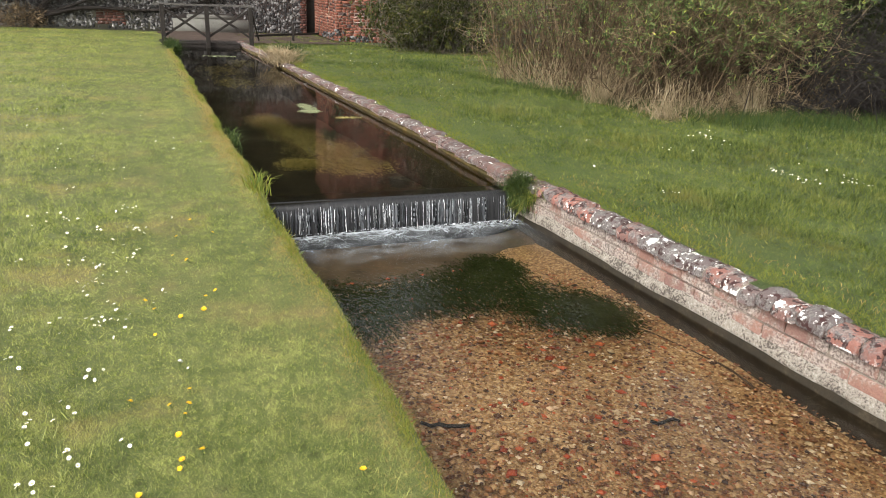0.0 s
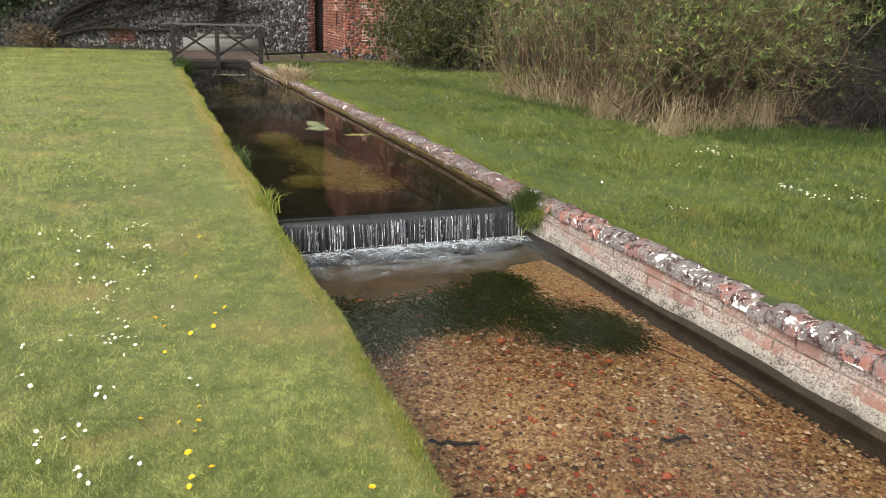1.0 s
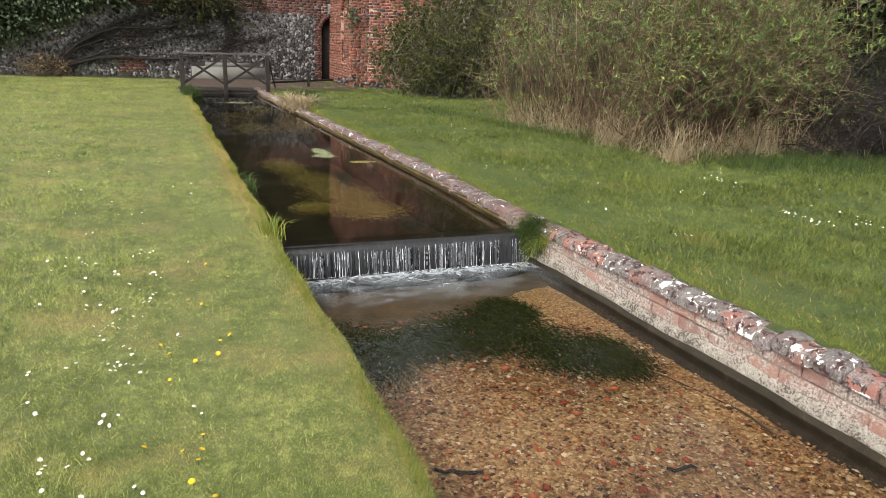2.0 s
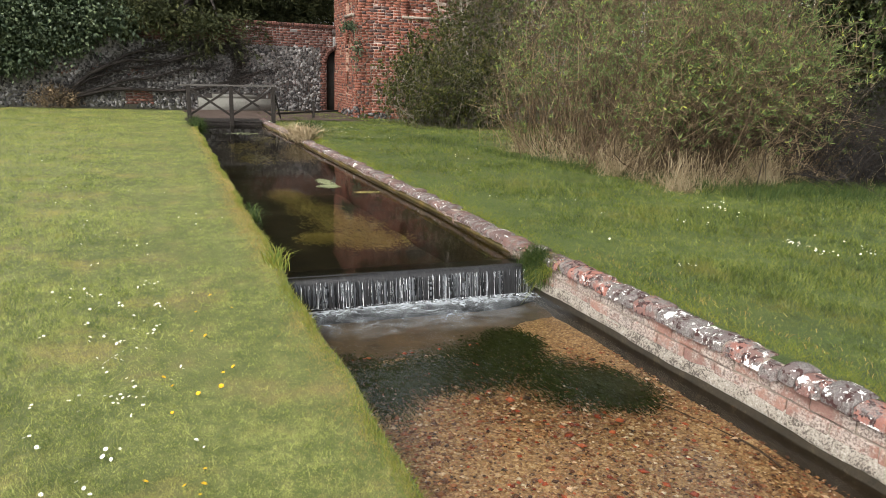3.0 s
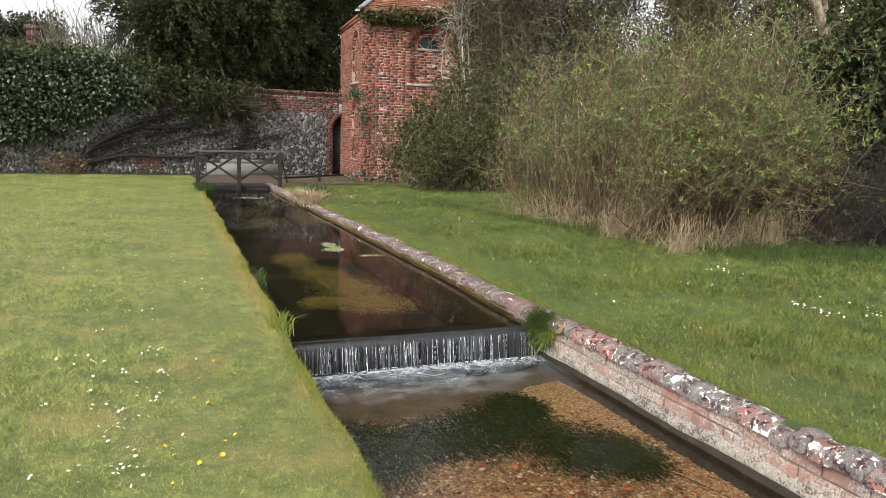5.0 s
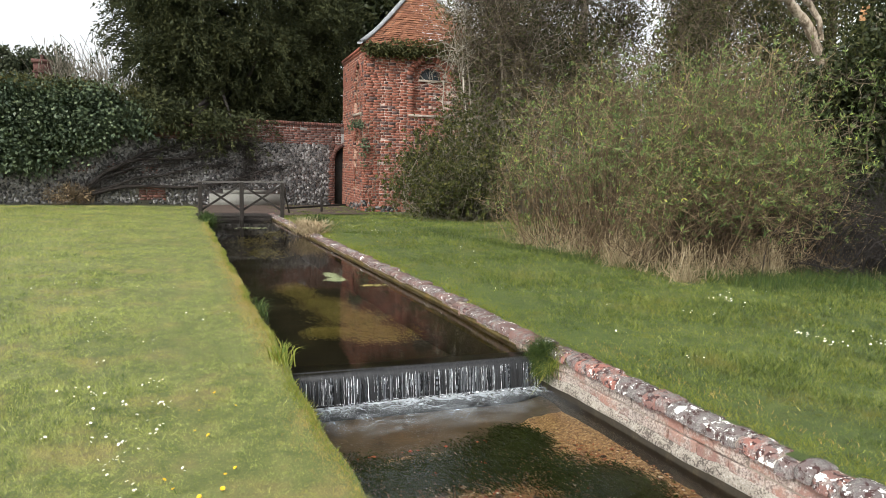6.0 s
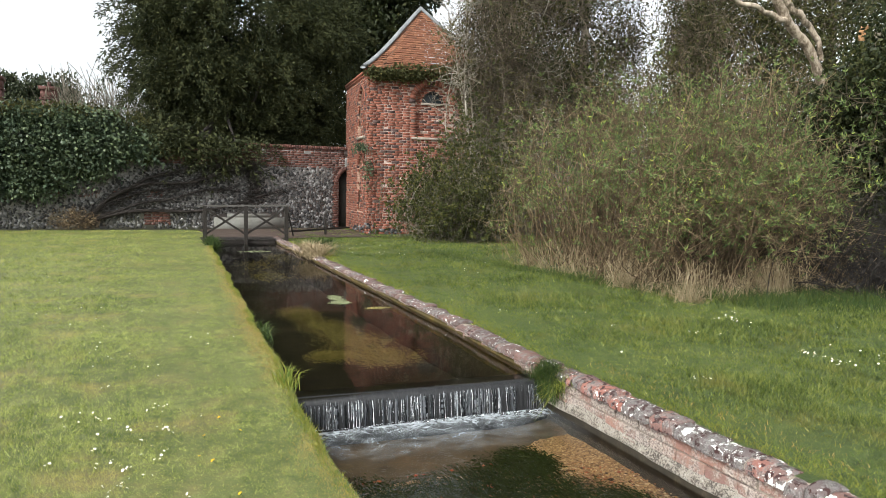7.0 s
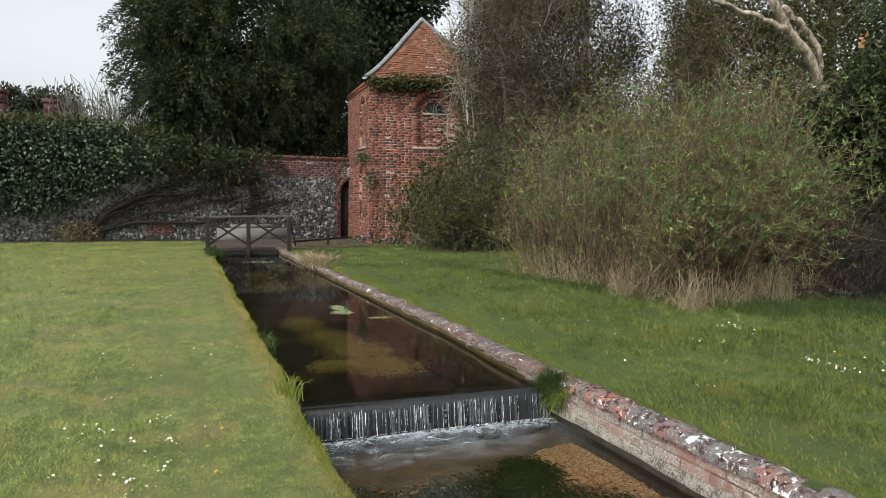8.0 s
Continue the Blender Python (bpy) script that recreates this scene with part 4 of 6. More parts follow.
tpart("pane", to_face(pane, *FRONT) - tb, np.array([(0, i + 1, i + 2) for i in range(n - 1)]), M_GLASS, "dark old glass", parent=win)
v, f = arch_ring(CXF, 0.285, SPRING + 0.03, 0.05, n=11, out=0.06)
tpart("frame", to_face(v, *FRONT) - tb, f, M_TIMBER, "dark window frame", parent=win)
for a in (0.35, 0.5, 0.65):
    p = np.array([[(CXF, 0.09, SPRING + 0.03), (CXF + 0.29 * math.cos(math.pi * a), 0.09, SPRING + 0.03 + 0.29 * math.sin(math.pi * a))]])
    v, f = tubes(p, np.full((1, 2), 0.012), 4)
    tpart("glazing_bar", to_face(v, *FRONT) - tb, f, M_GREYWOOD, parent=win)
# flint and rubble plinth showing at the foot
r = np.random.default_rng(3)
n = 90
u, z = r.uniform(0, 1.2, n), r.uniform(0.0, 0.3, n)
p = np.stack([TX + u * 0.9, TY - 0.012 + 0 * u, z * (1.1 - u * 0.6)], -1)
p[::3, 0], p[::3, 1] = TX - 0.012, TY + u[::3] * 1.6
tpart("plinth_flints", *stones(p, r.uniform(0.05, 0.10, n), 0.5, 4, 1), M_FLINT, "grey flint rubble at the foot", kind="stuff")
# cornice
lo = [(-0.03, -0.025, EAVE - 0.02), (-0.055, -0.05, EAVE + 0.06)]
hi = [(TW + 0.03, 0.2, EAVE + 0.06), (TW + 0.055, 0.2, EAVE + 0.13)]
v, f = boxes(lo, hi)
tpart("cornice", to_face(v, *FRONT), f, M_TOWERBRICK)
v, f = boxes(lo, [(TD + 0.03, 0.2, EAVE + 0.06), (TD + 0.055, 0.2, EAVE + 0.13)])
tpart("cornice", to_face(v, *LEFT), f, M_TOWERBRICK)
# roof: hipped, swept at the eaves, plain tiles in rows
APEX = np.array([TX + 2.0, TY + 1.6, 7.0])
OV = 0.16
# rear-left corner is pulled in so its hip hides from the camera
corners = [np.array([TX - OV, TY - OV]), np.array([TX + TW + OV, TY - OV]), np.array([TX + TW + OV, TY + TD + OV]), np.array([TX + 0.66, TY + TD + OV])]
EZ = EAVE + 0.14


def roof_z(s_):
    """Height up the slope from eave (0) to apex (1), a gentle bell-cast."""
    return EZ + (APEX[2] - EZ) * (s_ - 0.30 * s_ * (1 - s_) ** 2)


r = np.random.default_rng(9)
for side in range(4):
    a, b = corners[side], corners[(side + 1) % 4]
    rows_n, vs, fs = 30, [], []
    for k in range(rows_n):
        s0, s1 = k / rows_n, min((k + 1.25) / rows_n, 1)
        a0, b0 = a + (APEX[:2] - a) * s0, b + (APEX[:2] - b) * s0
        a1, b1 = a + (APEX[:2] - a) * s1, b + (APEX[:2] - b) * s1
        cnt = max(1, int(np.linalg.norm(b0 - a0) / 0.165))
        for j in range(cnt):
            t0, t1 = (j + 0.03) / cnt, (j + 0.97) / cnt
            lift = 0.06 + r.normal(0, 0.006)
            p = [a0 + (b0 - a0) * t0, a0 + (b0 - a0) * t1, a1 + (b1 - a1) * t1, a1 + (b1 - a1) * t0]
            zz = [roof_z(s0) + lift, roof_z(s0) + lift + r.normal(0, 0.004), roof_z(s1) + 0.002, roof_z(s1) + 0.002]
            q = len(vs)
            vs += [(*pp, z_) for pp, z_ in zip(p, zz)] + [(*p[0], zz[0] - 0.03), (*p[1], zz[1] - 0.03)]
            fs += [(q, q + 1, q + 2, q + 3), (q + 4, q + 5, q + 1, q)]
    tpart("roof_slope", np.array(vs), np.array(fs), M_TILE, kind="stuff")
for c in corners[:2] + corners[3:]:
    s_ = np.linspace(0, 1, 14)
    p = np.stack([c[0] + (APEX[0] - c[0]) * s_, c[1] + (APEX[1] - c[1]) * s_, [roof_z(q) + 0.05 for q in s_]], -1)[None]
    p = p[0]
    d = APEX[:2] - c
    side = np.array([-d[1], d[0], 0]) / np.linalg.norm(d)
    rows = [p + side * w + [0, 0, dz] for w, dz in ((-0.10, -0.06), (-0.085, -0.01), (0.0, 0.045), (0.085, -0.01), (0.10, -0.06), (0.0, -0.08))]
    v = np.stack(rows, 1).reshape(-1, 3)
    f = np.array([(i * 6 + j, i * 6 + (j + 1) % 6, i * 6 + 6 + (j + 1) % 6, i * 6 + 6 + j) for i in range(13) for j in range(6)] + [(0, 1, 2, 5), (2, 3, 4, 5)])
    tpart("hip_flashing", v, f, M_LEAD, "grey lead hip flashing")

# ---- boundary wall of flint and brick with an arched doorway ----
wall_n = thing("wall_north", mesh_of("wall_north", *boxes([(-40, Y_WALL, -0.2), (5.62, Y_WALL, 1.97), (6.5, Y_WALL, -0.2), (2.5, Y_WALL, 2.34)], [(5.62, Y_WALL + 0.45, 2.34), (6.5, Y_WALL + 0.45, 2.34), (30, Y_WALL + 0.45, 2.34), (6.5, Y_WALL + 0.45, 2.58)]), M_FLINTBED), "old grey flint garden wall with red brick top courses", "wall", kind="structure")
r = np.random.default_rng(31)
gx, gz = np.meshgrid(np.arange(-6.5, 5.4, 0.082), np.arange(0.03, 1.96, 0.064))
p = np.stack([gx.ravel(), np.full(gx.size, Y_WALL - 0.002), gz.ravel()], -1)
p[:, 0] += r.normal(0, 0.022, len(p))
p[:, 2] += r.normal(0, 0.014, len(p))
patch = (p[:, 0] > -0.35) & (p[:, 0] < 0.4) & (p[:, 2] < 0.52) & (p[:, 2] > 0.1 + 0.1 * np.sin(p[:, 0] * 9))
plaster = (np.abs(p[:, 0] - 2.75) < 1.15 - 0.5 * np.clip(p[:, 2], 0, 1)) & (p[:, 2] < 0.48)
p = p[~patch & ~plaster]
tags_stuff(part_of("flints", mesh_of("flints", *stones(p, r.uniform(0.06, 0.115, len(p)), 0.05, 8, 1, 1), M_FLINT), wall_n, "knapped grey and white flints"))
org = ((-40.0, Y_WALL, 0.0), (1, 0, 0), (0, -1, 0))


def coursed(u0, u1, z0, z1, seed, keep=None):
    lo, hi = facing(u1 - u0, z1 - z0, lambda u, z: keep is not None and not keep(u, z), seed)
    lo[:, 0] += u0
    hi[:, 0] += u0
    lo[:, 2] += z0
    hi[:, 2] += z0
    v, f = boxes(lo, hi, 0.0004)
    return to_face(v, (0, Y_WALL, 0), (1, 0, 0), (0, -1, 0)), f


v, f = joined(coursed(-6.5, 5.82, 1.96, 2.34, 12), coursed(2.5, 5.82, 2.34, 2.58, 16), coursed(-0.35, 0.4, 0.1, 0.52, 13), coursed(5.4, 5.62, 0, 1.97, 14), coursed(-6.5, 0.2, 0.9, 1.2, 15, lambda u, z: math.sin(u * 7) > -0.2))
tags_stuff(part_of("brick_courses", mesh_of("brick_courses", v, f, M_WALLRED), wall_n, "dull red brick top courses and quoins"))
xs = np.arange(-6.5, 6, 0.0765)
tops = np.where(xs > 2.45, 2.58, 2.34)
v, f = boxes([(x, Y_WALL - 0.03, z) for x, z in zip(xs, tops)], [(x + 0.066, Y_WALL + 0.48, z + 0.105) for x, z in zip(xs, tops)], 0.003)
tags_stuff(part_of("wall_coping", mesh_of("wall_coping", v, f, M_WALLRED), wall_n, "darkened brick-on-edge coping"))
v, f = boxes([(1.65, Y_WALL - 0.008, -0.1), (2.05, Y_WALL - 0.008, 0.336)], [(3.9, Y_WALL + 0.02, 0.336), (3.4, Y_WALL + 0.02, 0.46)])
part_of("render_patch", mesh_of("render_patch", v, f, M_PLASTER), wall_n, "pale grey render patch")
# panel set back in the doorway, its dark colour painting the recess's shade
v, f = boxes([(5.62, Y_WALL + 0.2, -0.1)], [(6.5, Y_WALL + 0.26, 1.97)])
thing("door_1", mesh_of("door_1", v, f, M_DARK), "dark panel filling the arched wall opening, painted as its shade", "door", kind="structure")
v, f = arch_ring(6.06, 0.44, 1.52, 0.12, n=15)
part_of("door_arch", mesh_of("door_arch", to_face(v, (0, Y_WALL, 0), (1, 0, 0), (0, -1, 0)), f, M_WALLRED), wall_n)
# spandrel over the doorway
lo, hi = [], []
for u in np.arange(5.62, 6.5, 0.04):
    c = min(abs(u + 0.02 - 6.06), 0.43)
    lo.append((u, Y_WALL, 1.52 + math.sqrt(0.44 ** 2 - c * c)))
    hi.append((u + 0.04, Y_WALL + 0.3, 1.975))
part_of("spandrel", mesh_of("spandrel", *boxes(lo, hi), M_WALLRED), wall_n)
# wall on the far side of the shrubs
wall_e = thing("wall_east", mesh_of("wall_east", *boxes([(10.6, 4.0, -0.2)], [(11.0, 22.4, 2.2)]), M_FLINTBED), "old grey flint wall behind the shrubs", "wall", kind="structure")
gy, gz = np.meshgrid(np.arange(4.2, 12, 0.09), np.arange(0.1, 2.15, 0.08))
p = np.stack([np.full(gy.size, 10.6), gy.ravel(), gz.ravel()], -1) + r.normal(0, 0.02, (gy.size, 3)) * [0.2, 1, 1]
tags_stuff(part_of("flints", mesh_of("flints", *stones(p, r.uniform(0.06, 0.10, len(p)), 0.45, 8, 0, 0), M_FLINT), wall_e, "grey flints"))

# ---- stream bed stones and weed ----
r = np.random.default_rng(41)
n = 24000
p = np.stack([r.uniform(0.62, FACE, n), 1.3 + 3.75 * r.random(n) ** 1.2, np.full(n, BED + 0.004)], -1)
p = p[p[:, 1] < 4.35 + 0.25 * smooth_noise(p[:, 0] * 4, p[:, 0] * 0, 3)]
n = len(p)
p[:, 2] += r.uniform(-0.004, 0.010, n) + bed_rise(p[:, 0])
size = np.clip(r.lognormal(np.log(0.0165), 0.40, n), 0.008, 0.045)
thing("pebbles", mesh_of("pebbles", *stones(p, size, 0.42, 2, 2, 0), M_PEBBLE), "loose tan and brown flint pebbles under shallow water", "pebbles", kind="stuff")
n = 240
p = np.stack([np.clip(r.normal(1.75, 0.45, n), 0.75, 2.6), np.clip(r.gamma(3.0, 0.5, n) + 1.7, 1.6, 4.6), np.full(n, BED + 0.014)], -1)
thing("brick_fragments", mesh_of("brick_fragments", *stones(p, np.clip(r.lognormal(np.log(0.026), 0.45, n), 0.011, 0.06), 0.35, 6, 2, 0), M_SHARD), "orange red brick fragments on the stream bed", "brick fragments", kind="stuff")
for a, b_ in (((1.20, 3.0), (1.02, 3.08)), ((1.95, 2.75), (2.1, 2.72))):
    s_ = np.linspace(0, 1, 6)[None, :, None]
    q = np.array([[(*a, BED + 0.02)]]) * (1 - s_) + np.array([[(*b_, BED + 0.02)]]) * s_ + 0.006 * r.normal(size=(1, 6, 3))
    thing("sunken_stick", mesh_of("sunken_stick", *tubes(q, np.full((1, 6), 0.008), 5), M_TIMBER, True), "dark waterlogged stick on the stream bed", "stick")
s_ = np.linspace(0, 1, 12)
bx = np.interp(s_, [0, 0.2, 0.5, 0.75, 1], [2.42, 2.52, 2.60, 2.62, 2.60])
q = np.stack([bx, 3.62 - 0.85 * s_, BED + 0.012 + 0.008 * np.sin(s_ * 9) + bed_rise(bx)], -1)[None]
thing("sunken_branch", mesh_of("sunken_branch", *tubes(q, np.linspace(0.003, 0.006, 12)[None], 5), M_EARTH, True), "long dark sunken branch by the wall", "branch")


def weed_patch(name, points, n, length, z0, z1, material, label, seed, flow=(0, -1, 0)):
    """Strands lying along the flow inside round lobes (x, y, radius x, radius y)."""
    r = np.random.default_rng(seed)
    at = []
    for cx, cy, rx, ry in points:
        a, q = r.uniform(0, 2 * np.pi, n), np.sqrt(r.random(n)) * r.uniform(0.55, 1.3, n)
        at.append(np.stack([cx + rx * q * np.cos(a), cy + ry * q * np.sin(a), r.uniform(z0, z1, n)], -1))
    at = np.concatenate(at)
    way = np.asarray(flow) + r.normal(0, 0.35, (len(at), 3)) * [1, 1, 0.25]
    v, f = leaves(at, way, r.uniform(0.5, 1.2, len(at)) * length, length * 0.16, seed)
    return thing(name, mesh_of(name, v, f, material), label, "water weed", kind="stuff")


# scour under the fall: dimness of deeper water painted as a darker sheet
gx, gy = np.meshgrid(np.linspace(0.6, FACE, 40), np.linspace(0, 1, 8))
edge = np.interp(gx, [0.6, 2.0, 2.55], [4.40, 4.45, 4.86]) + 0.12 * smooth_noise(gx * 4, gx * 0, 3)
gy = edge + (Y_WEIR + 0.02 - edge) * gy
idx = np.arange(gx.size).reshape(gx.shape)
f = np.stack([idx[:-1, :-1], idx[:-1, 1:], idx[1:, 1:], idx[1:, :-1]], -1).reshape(-1, 4)
gz = BED + 0.016 - 0.05 * np.linspace(1, 0, 8)[:, None] ** 9 + 0 * gx + bed_rise(gx)
thing("scour_bed", mesh_of("scour_bed", np.stack([gx, gy, gz], -1).reshape(-1, 3), f, M_MURK, True), "scoured bed under the fall, coloured dark for dim deep water", "stream bed", kind="structure")
# the first lobe, by the bank, stands in for a dark reflection
weed_patch("water_weed", [(1.10, 4.22, 0.22, 0.40), (1.40, 4.28, 0.27, 0.27), (1.70, 4.28, 0.30, 0.32), (2.00, 4.34, 0.30, 0.36), (2.17, 4.55, 0.18, 0.22), (2.22, 3.90, 0.30, 0.33), (2.42, 3.74, 0.20, 0.26)], 5000, 0.042, BED, BED + 0.05, M_WEED, "dark green weed on the stream bed, one lobe standing for a dark reflection", 5)
weed_patch("golden_weed", [(1.50, 8.6, 0.22, 0.50), (1.62, 7.8, 0.28, 0.50), (1.72, 7.1, 0.36, 0.42), (1.78, 6.45, 0.36, 0.34), (1.38, 6.6, 0.20, 0.18)], 3400, 0.036, -0.125, -0.085, M_GOLDWEED, "golden brown weed under the pool surface", 6)
weed_patch("golden_weed", [(1.75, 14.0, 0.4, 0.8), (1.7, 12.3, 0.35, 0.7), (2.3, 15.2, 0.3, 0.8)], 800, 0.07, -0.15, -0.10, M_GOLDWEED, "faint brown weed under the far pool surface", 7)
weed_patch("floating_weed", [(2.10, 9.32, 0.09, 0.24), (2.06, 9.0, 0.12, 0.12)], 700, 0.04, WATER_UP + 0.002, WATER_UP + 0.006, M_FLOATWEED, "pale green raft of floating weed", 8)
weed_patch("floating_weed", [(2.40, 8.52, 0.17, 0.06)], 220, 0.04, WATER_UP + 0.002, WATER_UP + 0.006, M_GOLDWEED, "thin ochre raft of floating weed", 9)
weed_patch("floating_weed", [(1.95, 15.9, 0.35, 0.18)], 160, 0.07, WATER_UP + 0.002, WATER_UP + 0.006, M_FLOATWEED, "pale thin weed floating near the bridge", 10)

# ---- turf ----
r = np.random.default_rng(51)


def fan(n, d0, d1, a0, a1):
    """Points in a fan from the camera's place, spaced to look evenly thick from it; also their distance from it."""
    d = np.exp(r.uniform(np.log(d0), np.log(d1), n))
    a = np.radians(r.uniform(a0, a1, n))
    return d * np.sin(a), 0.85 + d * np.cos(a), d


def turf(name, x, y, d, low, high, wide, lean, material, label, seed, per=1):
    comb, tuft_h = 0.0, 1.0
    if per > 1:
        comb = np.repeat(r.normal(0, 0.4, (len(x), 3)) * [1, 1, 0], per, 0)
        tuft_h = np.repeat(r.lognormal(0, 0.3, len(x)), per)
        x, y, d = (np.repeat(q, per) for q in (x, y, d))
        x, y = x + r.normal(0, 0.0032, len(x)) * d, y + r.normal(0, 0.0032, len(x)) * d
        x = np.minimum(x, bank(y) - 0.004)
    p = np.stack([x, y, height_at(x, y) - 0.004], -1)
    tone = tuft_h * (1 + 0.35 * smooth_noise(x * 3, y * 3, 12)) * np.interp(x, [-0.5, 0.1, 0.5], [1.35, 0.85, 0.9])
    h = r.uniform(low, high, len(p)) * tone * (1 + 0.03 * d)
    # blades widen with distance to keep an even look from the camera
    v, f = short_blades(p, h, wide * np.maximum(d, 1.2), lean, seed, comb)
    return thing(name, mesh_of(name, v, f, material), label, "grass", kind="stuff")


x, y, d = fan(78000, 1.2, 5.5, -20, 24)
ok = (x < bank(y) - 0.01) & (r.random(len(d)) > (d - 3.0) / 2.5)
turf("lawn_grass", x[ok], y[ok], d[ok], 0.005, 0.012, 0.0009, 0.55, M_LAWN, "short mown lawn grass", 1, 6)
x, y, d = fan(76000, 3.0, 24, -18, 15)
ok = (x < bank(y) - 0.01) & (y < 23.1) & (r.random(len(d)) < (d - 3.0) / 2.5)
turf("far_lawn_grass", x[ok], y[ok], d[ok], 0.006, 0.015, 0.00075, 0.55, M_LAWN, "short mown grass towards the far wall", 2, 5)
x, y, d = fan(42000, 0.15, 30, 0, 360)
ok = ((x < bank(y) - 0.02) | (x > WALL_BACK + 0.03)) & (y < 23.1) & (y > -12)
turf("lawn_grass", x[ok], y[ok], d[ok], 0.012, 0.034, 0.0018, 0.75, M_LAWN, "thin short grass round the lawn", 7)
# shaggy fringe along the water's edge
n = 16000
y = 1.6 + 17 * r.random(n) ** 1.7
x = bank(y) - np.abs(r.normal(0, 0.03, n)) - 0.004
p = np.stack([x, y, height_at(x, y) - 0.010], -1)
v, f = short_blades(p, r.uniform(0.014, 0.036, n) * (1 + 0.6 * smooth_noise(y * 2, y * 0, 3)), 0.0028 + 0.0006 * y, 0.55, 3)
thing("bank_grass", mesh_of("bank_grass", v, f, M_EDGE), "yellowing rough grass fringe along the bank", "grass", kind="stuff")
# dry tan blades near the edge of the bank
n = 14000
y = np.concatenate([r.normal(7.6, 1.3, n // 2), r.uniform(1.8, 4.5, n // 4), r.uniform(9, 17, n // 4)])
x = bank(y) - 0.01 - np.abs(r.normal(0, 0.085, len(y)))
p = np.stack([x, y, height_at(x, y) - 0.004], -1)
thing("dry_bank_grass", mesh_of("dry_bank_grass", *short_blades(p, r.uniform(0.008, 0.022, len(y)), 0.0008 * y + 0.0008, 0.8, 13), M_TANBLADE), "tan withered grass along the bank", "grass", kind="stuff")
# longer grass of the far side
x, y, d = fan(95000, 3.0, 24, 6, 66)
ok = (x > WALL_BACK - 0.03 + drift(y)) & (x < 11)
per = 5
comb = np.repeat(r.normal(0, 0.5, (int(ok.sum()), 3)) * [1, 1, 0], per, 0)
x, y, d = (np.repeat(q[ok], per) for q in (x, y, d))
x, y = x + np.abs(r.normal(0, 0.004, len(x))) * d, y + r.normal(0, 0.004, len(x)) * d
clump = smooth_noise(x * 2.6, y * 2.6, 21)
p = np.stack([x, y, height_at(x, y) - 0.006], -1)
h = r.uniform(0.017, 0.048, len(x)) * np.clip(1 + 0.9 * clump + 0.5 * smooth_noise(x * 6, y * 6, 23), 0.6, 3) * np.interp(x, [WALL_BACK, WALL_BACK + 0.9], [0.35, 1.0])
thing("meadow_grass", mesh_of("meadow_grass", *short_blades(p, h, 0.0011 * d, 0.45, 4, comb), M_MEADOW), "longer lush green grass beyond the wall", "grass", kind="stuff")
# worn tan turf along the back of the coping
n = 15000
y = 1.8 + 16 * r.random(n) ** 1.6
x = WALL_BACK - 0.035 + drift(y) + np.abs(r.normal(0, 0.12, n))
p = np.stack([x, y, height_at(x, y) - 0.004], -1)
thing("worn_grass", mesh_of("worn_grass", *short_blades(p, r.uniform(0.010, 0.034, n) * (1 + 0.5 * smooth_noise(y * 3, x * 3, 4)), 0.0008 * y + 0.001, 0.8, 15), M_EDGE), "worn yellowish grass behind the coping", "grass", kind="stuff")
# taller tussocks at the shrub foot
n = 13000
a = r.uniform(0, 1, n)
x = 5.0 + 4.0 * a + r.normal(0, 0.35, n)
y = np.interp(x, [5.0, 5.3, 6.0, 7.0, 9.0], [12.5, 9.4, 6.7, 6.5, 6.3]) + r.normal(0.1, 0.6, n)
p = np.stack([x, y, height_at(x, y) - 0.01], -1)
thing("tussock_grass", mesh_of("tussock_grass", *short_blades(p, r.uniform(0.04, 0.16, n), 0.007, 0.5, 5), M_TUFT), "taller dark green tussocks at the shrub foot", "grass", kind="stuff")


def tuft(name, at, n, spread, height, width, lean, material, label, category, seed):
    r = np.random.default_rng(seed)
    p = np.asarray(at) + r.normal(0, 1, (n, 3)) * np.asarray(spread)
    return thing(name, mesh_of(name, *blades(p, r.uniform(0.5, 1.15, n) * height, width, lean, seed, 0.9), material), label, category)


weir_tuft = tuft("grass_tuft", (FACE - 0.03, 5.10, -0.015), 3200, (0.032, 0.062, 0.040), 0.075, 0.003, 0.9, M_TUFT, "bushy green grass tuft growing from the wall at the weir", "grass tuft", 1)
v, f = blades(np.array([FACE - 0.02, 4.98, -0.02]) + np.random.default_rng(2).normal(0, 1, (300, 3)) * [0.022, 0.035, 0.03], 0.07, 0.0034, 0.9, 3, 1.0)
v[:, 2] -= np.clip((FACE - 0.02 - v[:, 0]) * 1.2, 0, 0.25)
mass_of("dry_foliage", mesh_of("dry_foliage", v, f, M_EDGE), weir_tuft, "yellowed drooping blades")
n = 1300
q = np.random.default_rng(5)
p = np.array([FACE - 0.06, 5.12, -0.03]) + q.normal(0, 1, (n, 3)) * [0.02, 0.075, 0.03]
way = np.stack([q.normal(-0.12, 0.12, n), q.normal(0, 0.3, n), -np.ones(n)], -1)
mass_of("hanging_foliage", mesh_of("hanging_foliage", *leaves(p, way, q.uniform(0.06, 0.17, n), 0.004, 6), M_TUFT), weir_tuft, "green blades hanging to the water")
tuft("sedge_clump", (0.79, 5.45, -0.02), 90, (0.035, 0.06, 0.01), 0.17, 0.009, 0.35, M_EDGE, "upright yellow-green sedge clump on the bank edge", "sedge", 4)
tuft("sedge_clump", (0.93, 7.4, -0.05), 260, (0.02, 0.16, 0.03), 0.08, 0.008, 0.8, M_TUFT, "dark green weedy clump under the bank edge", "sedge", 5)
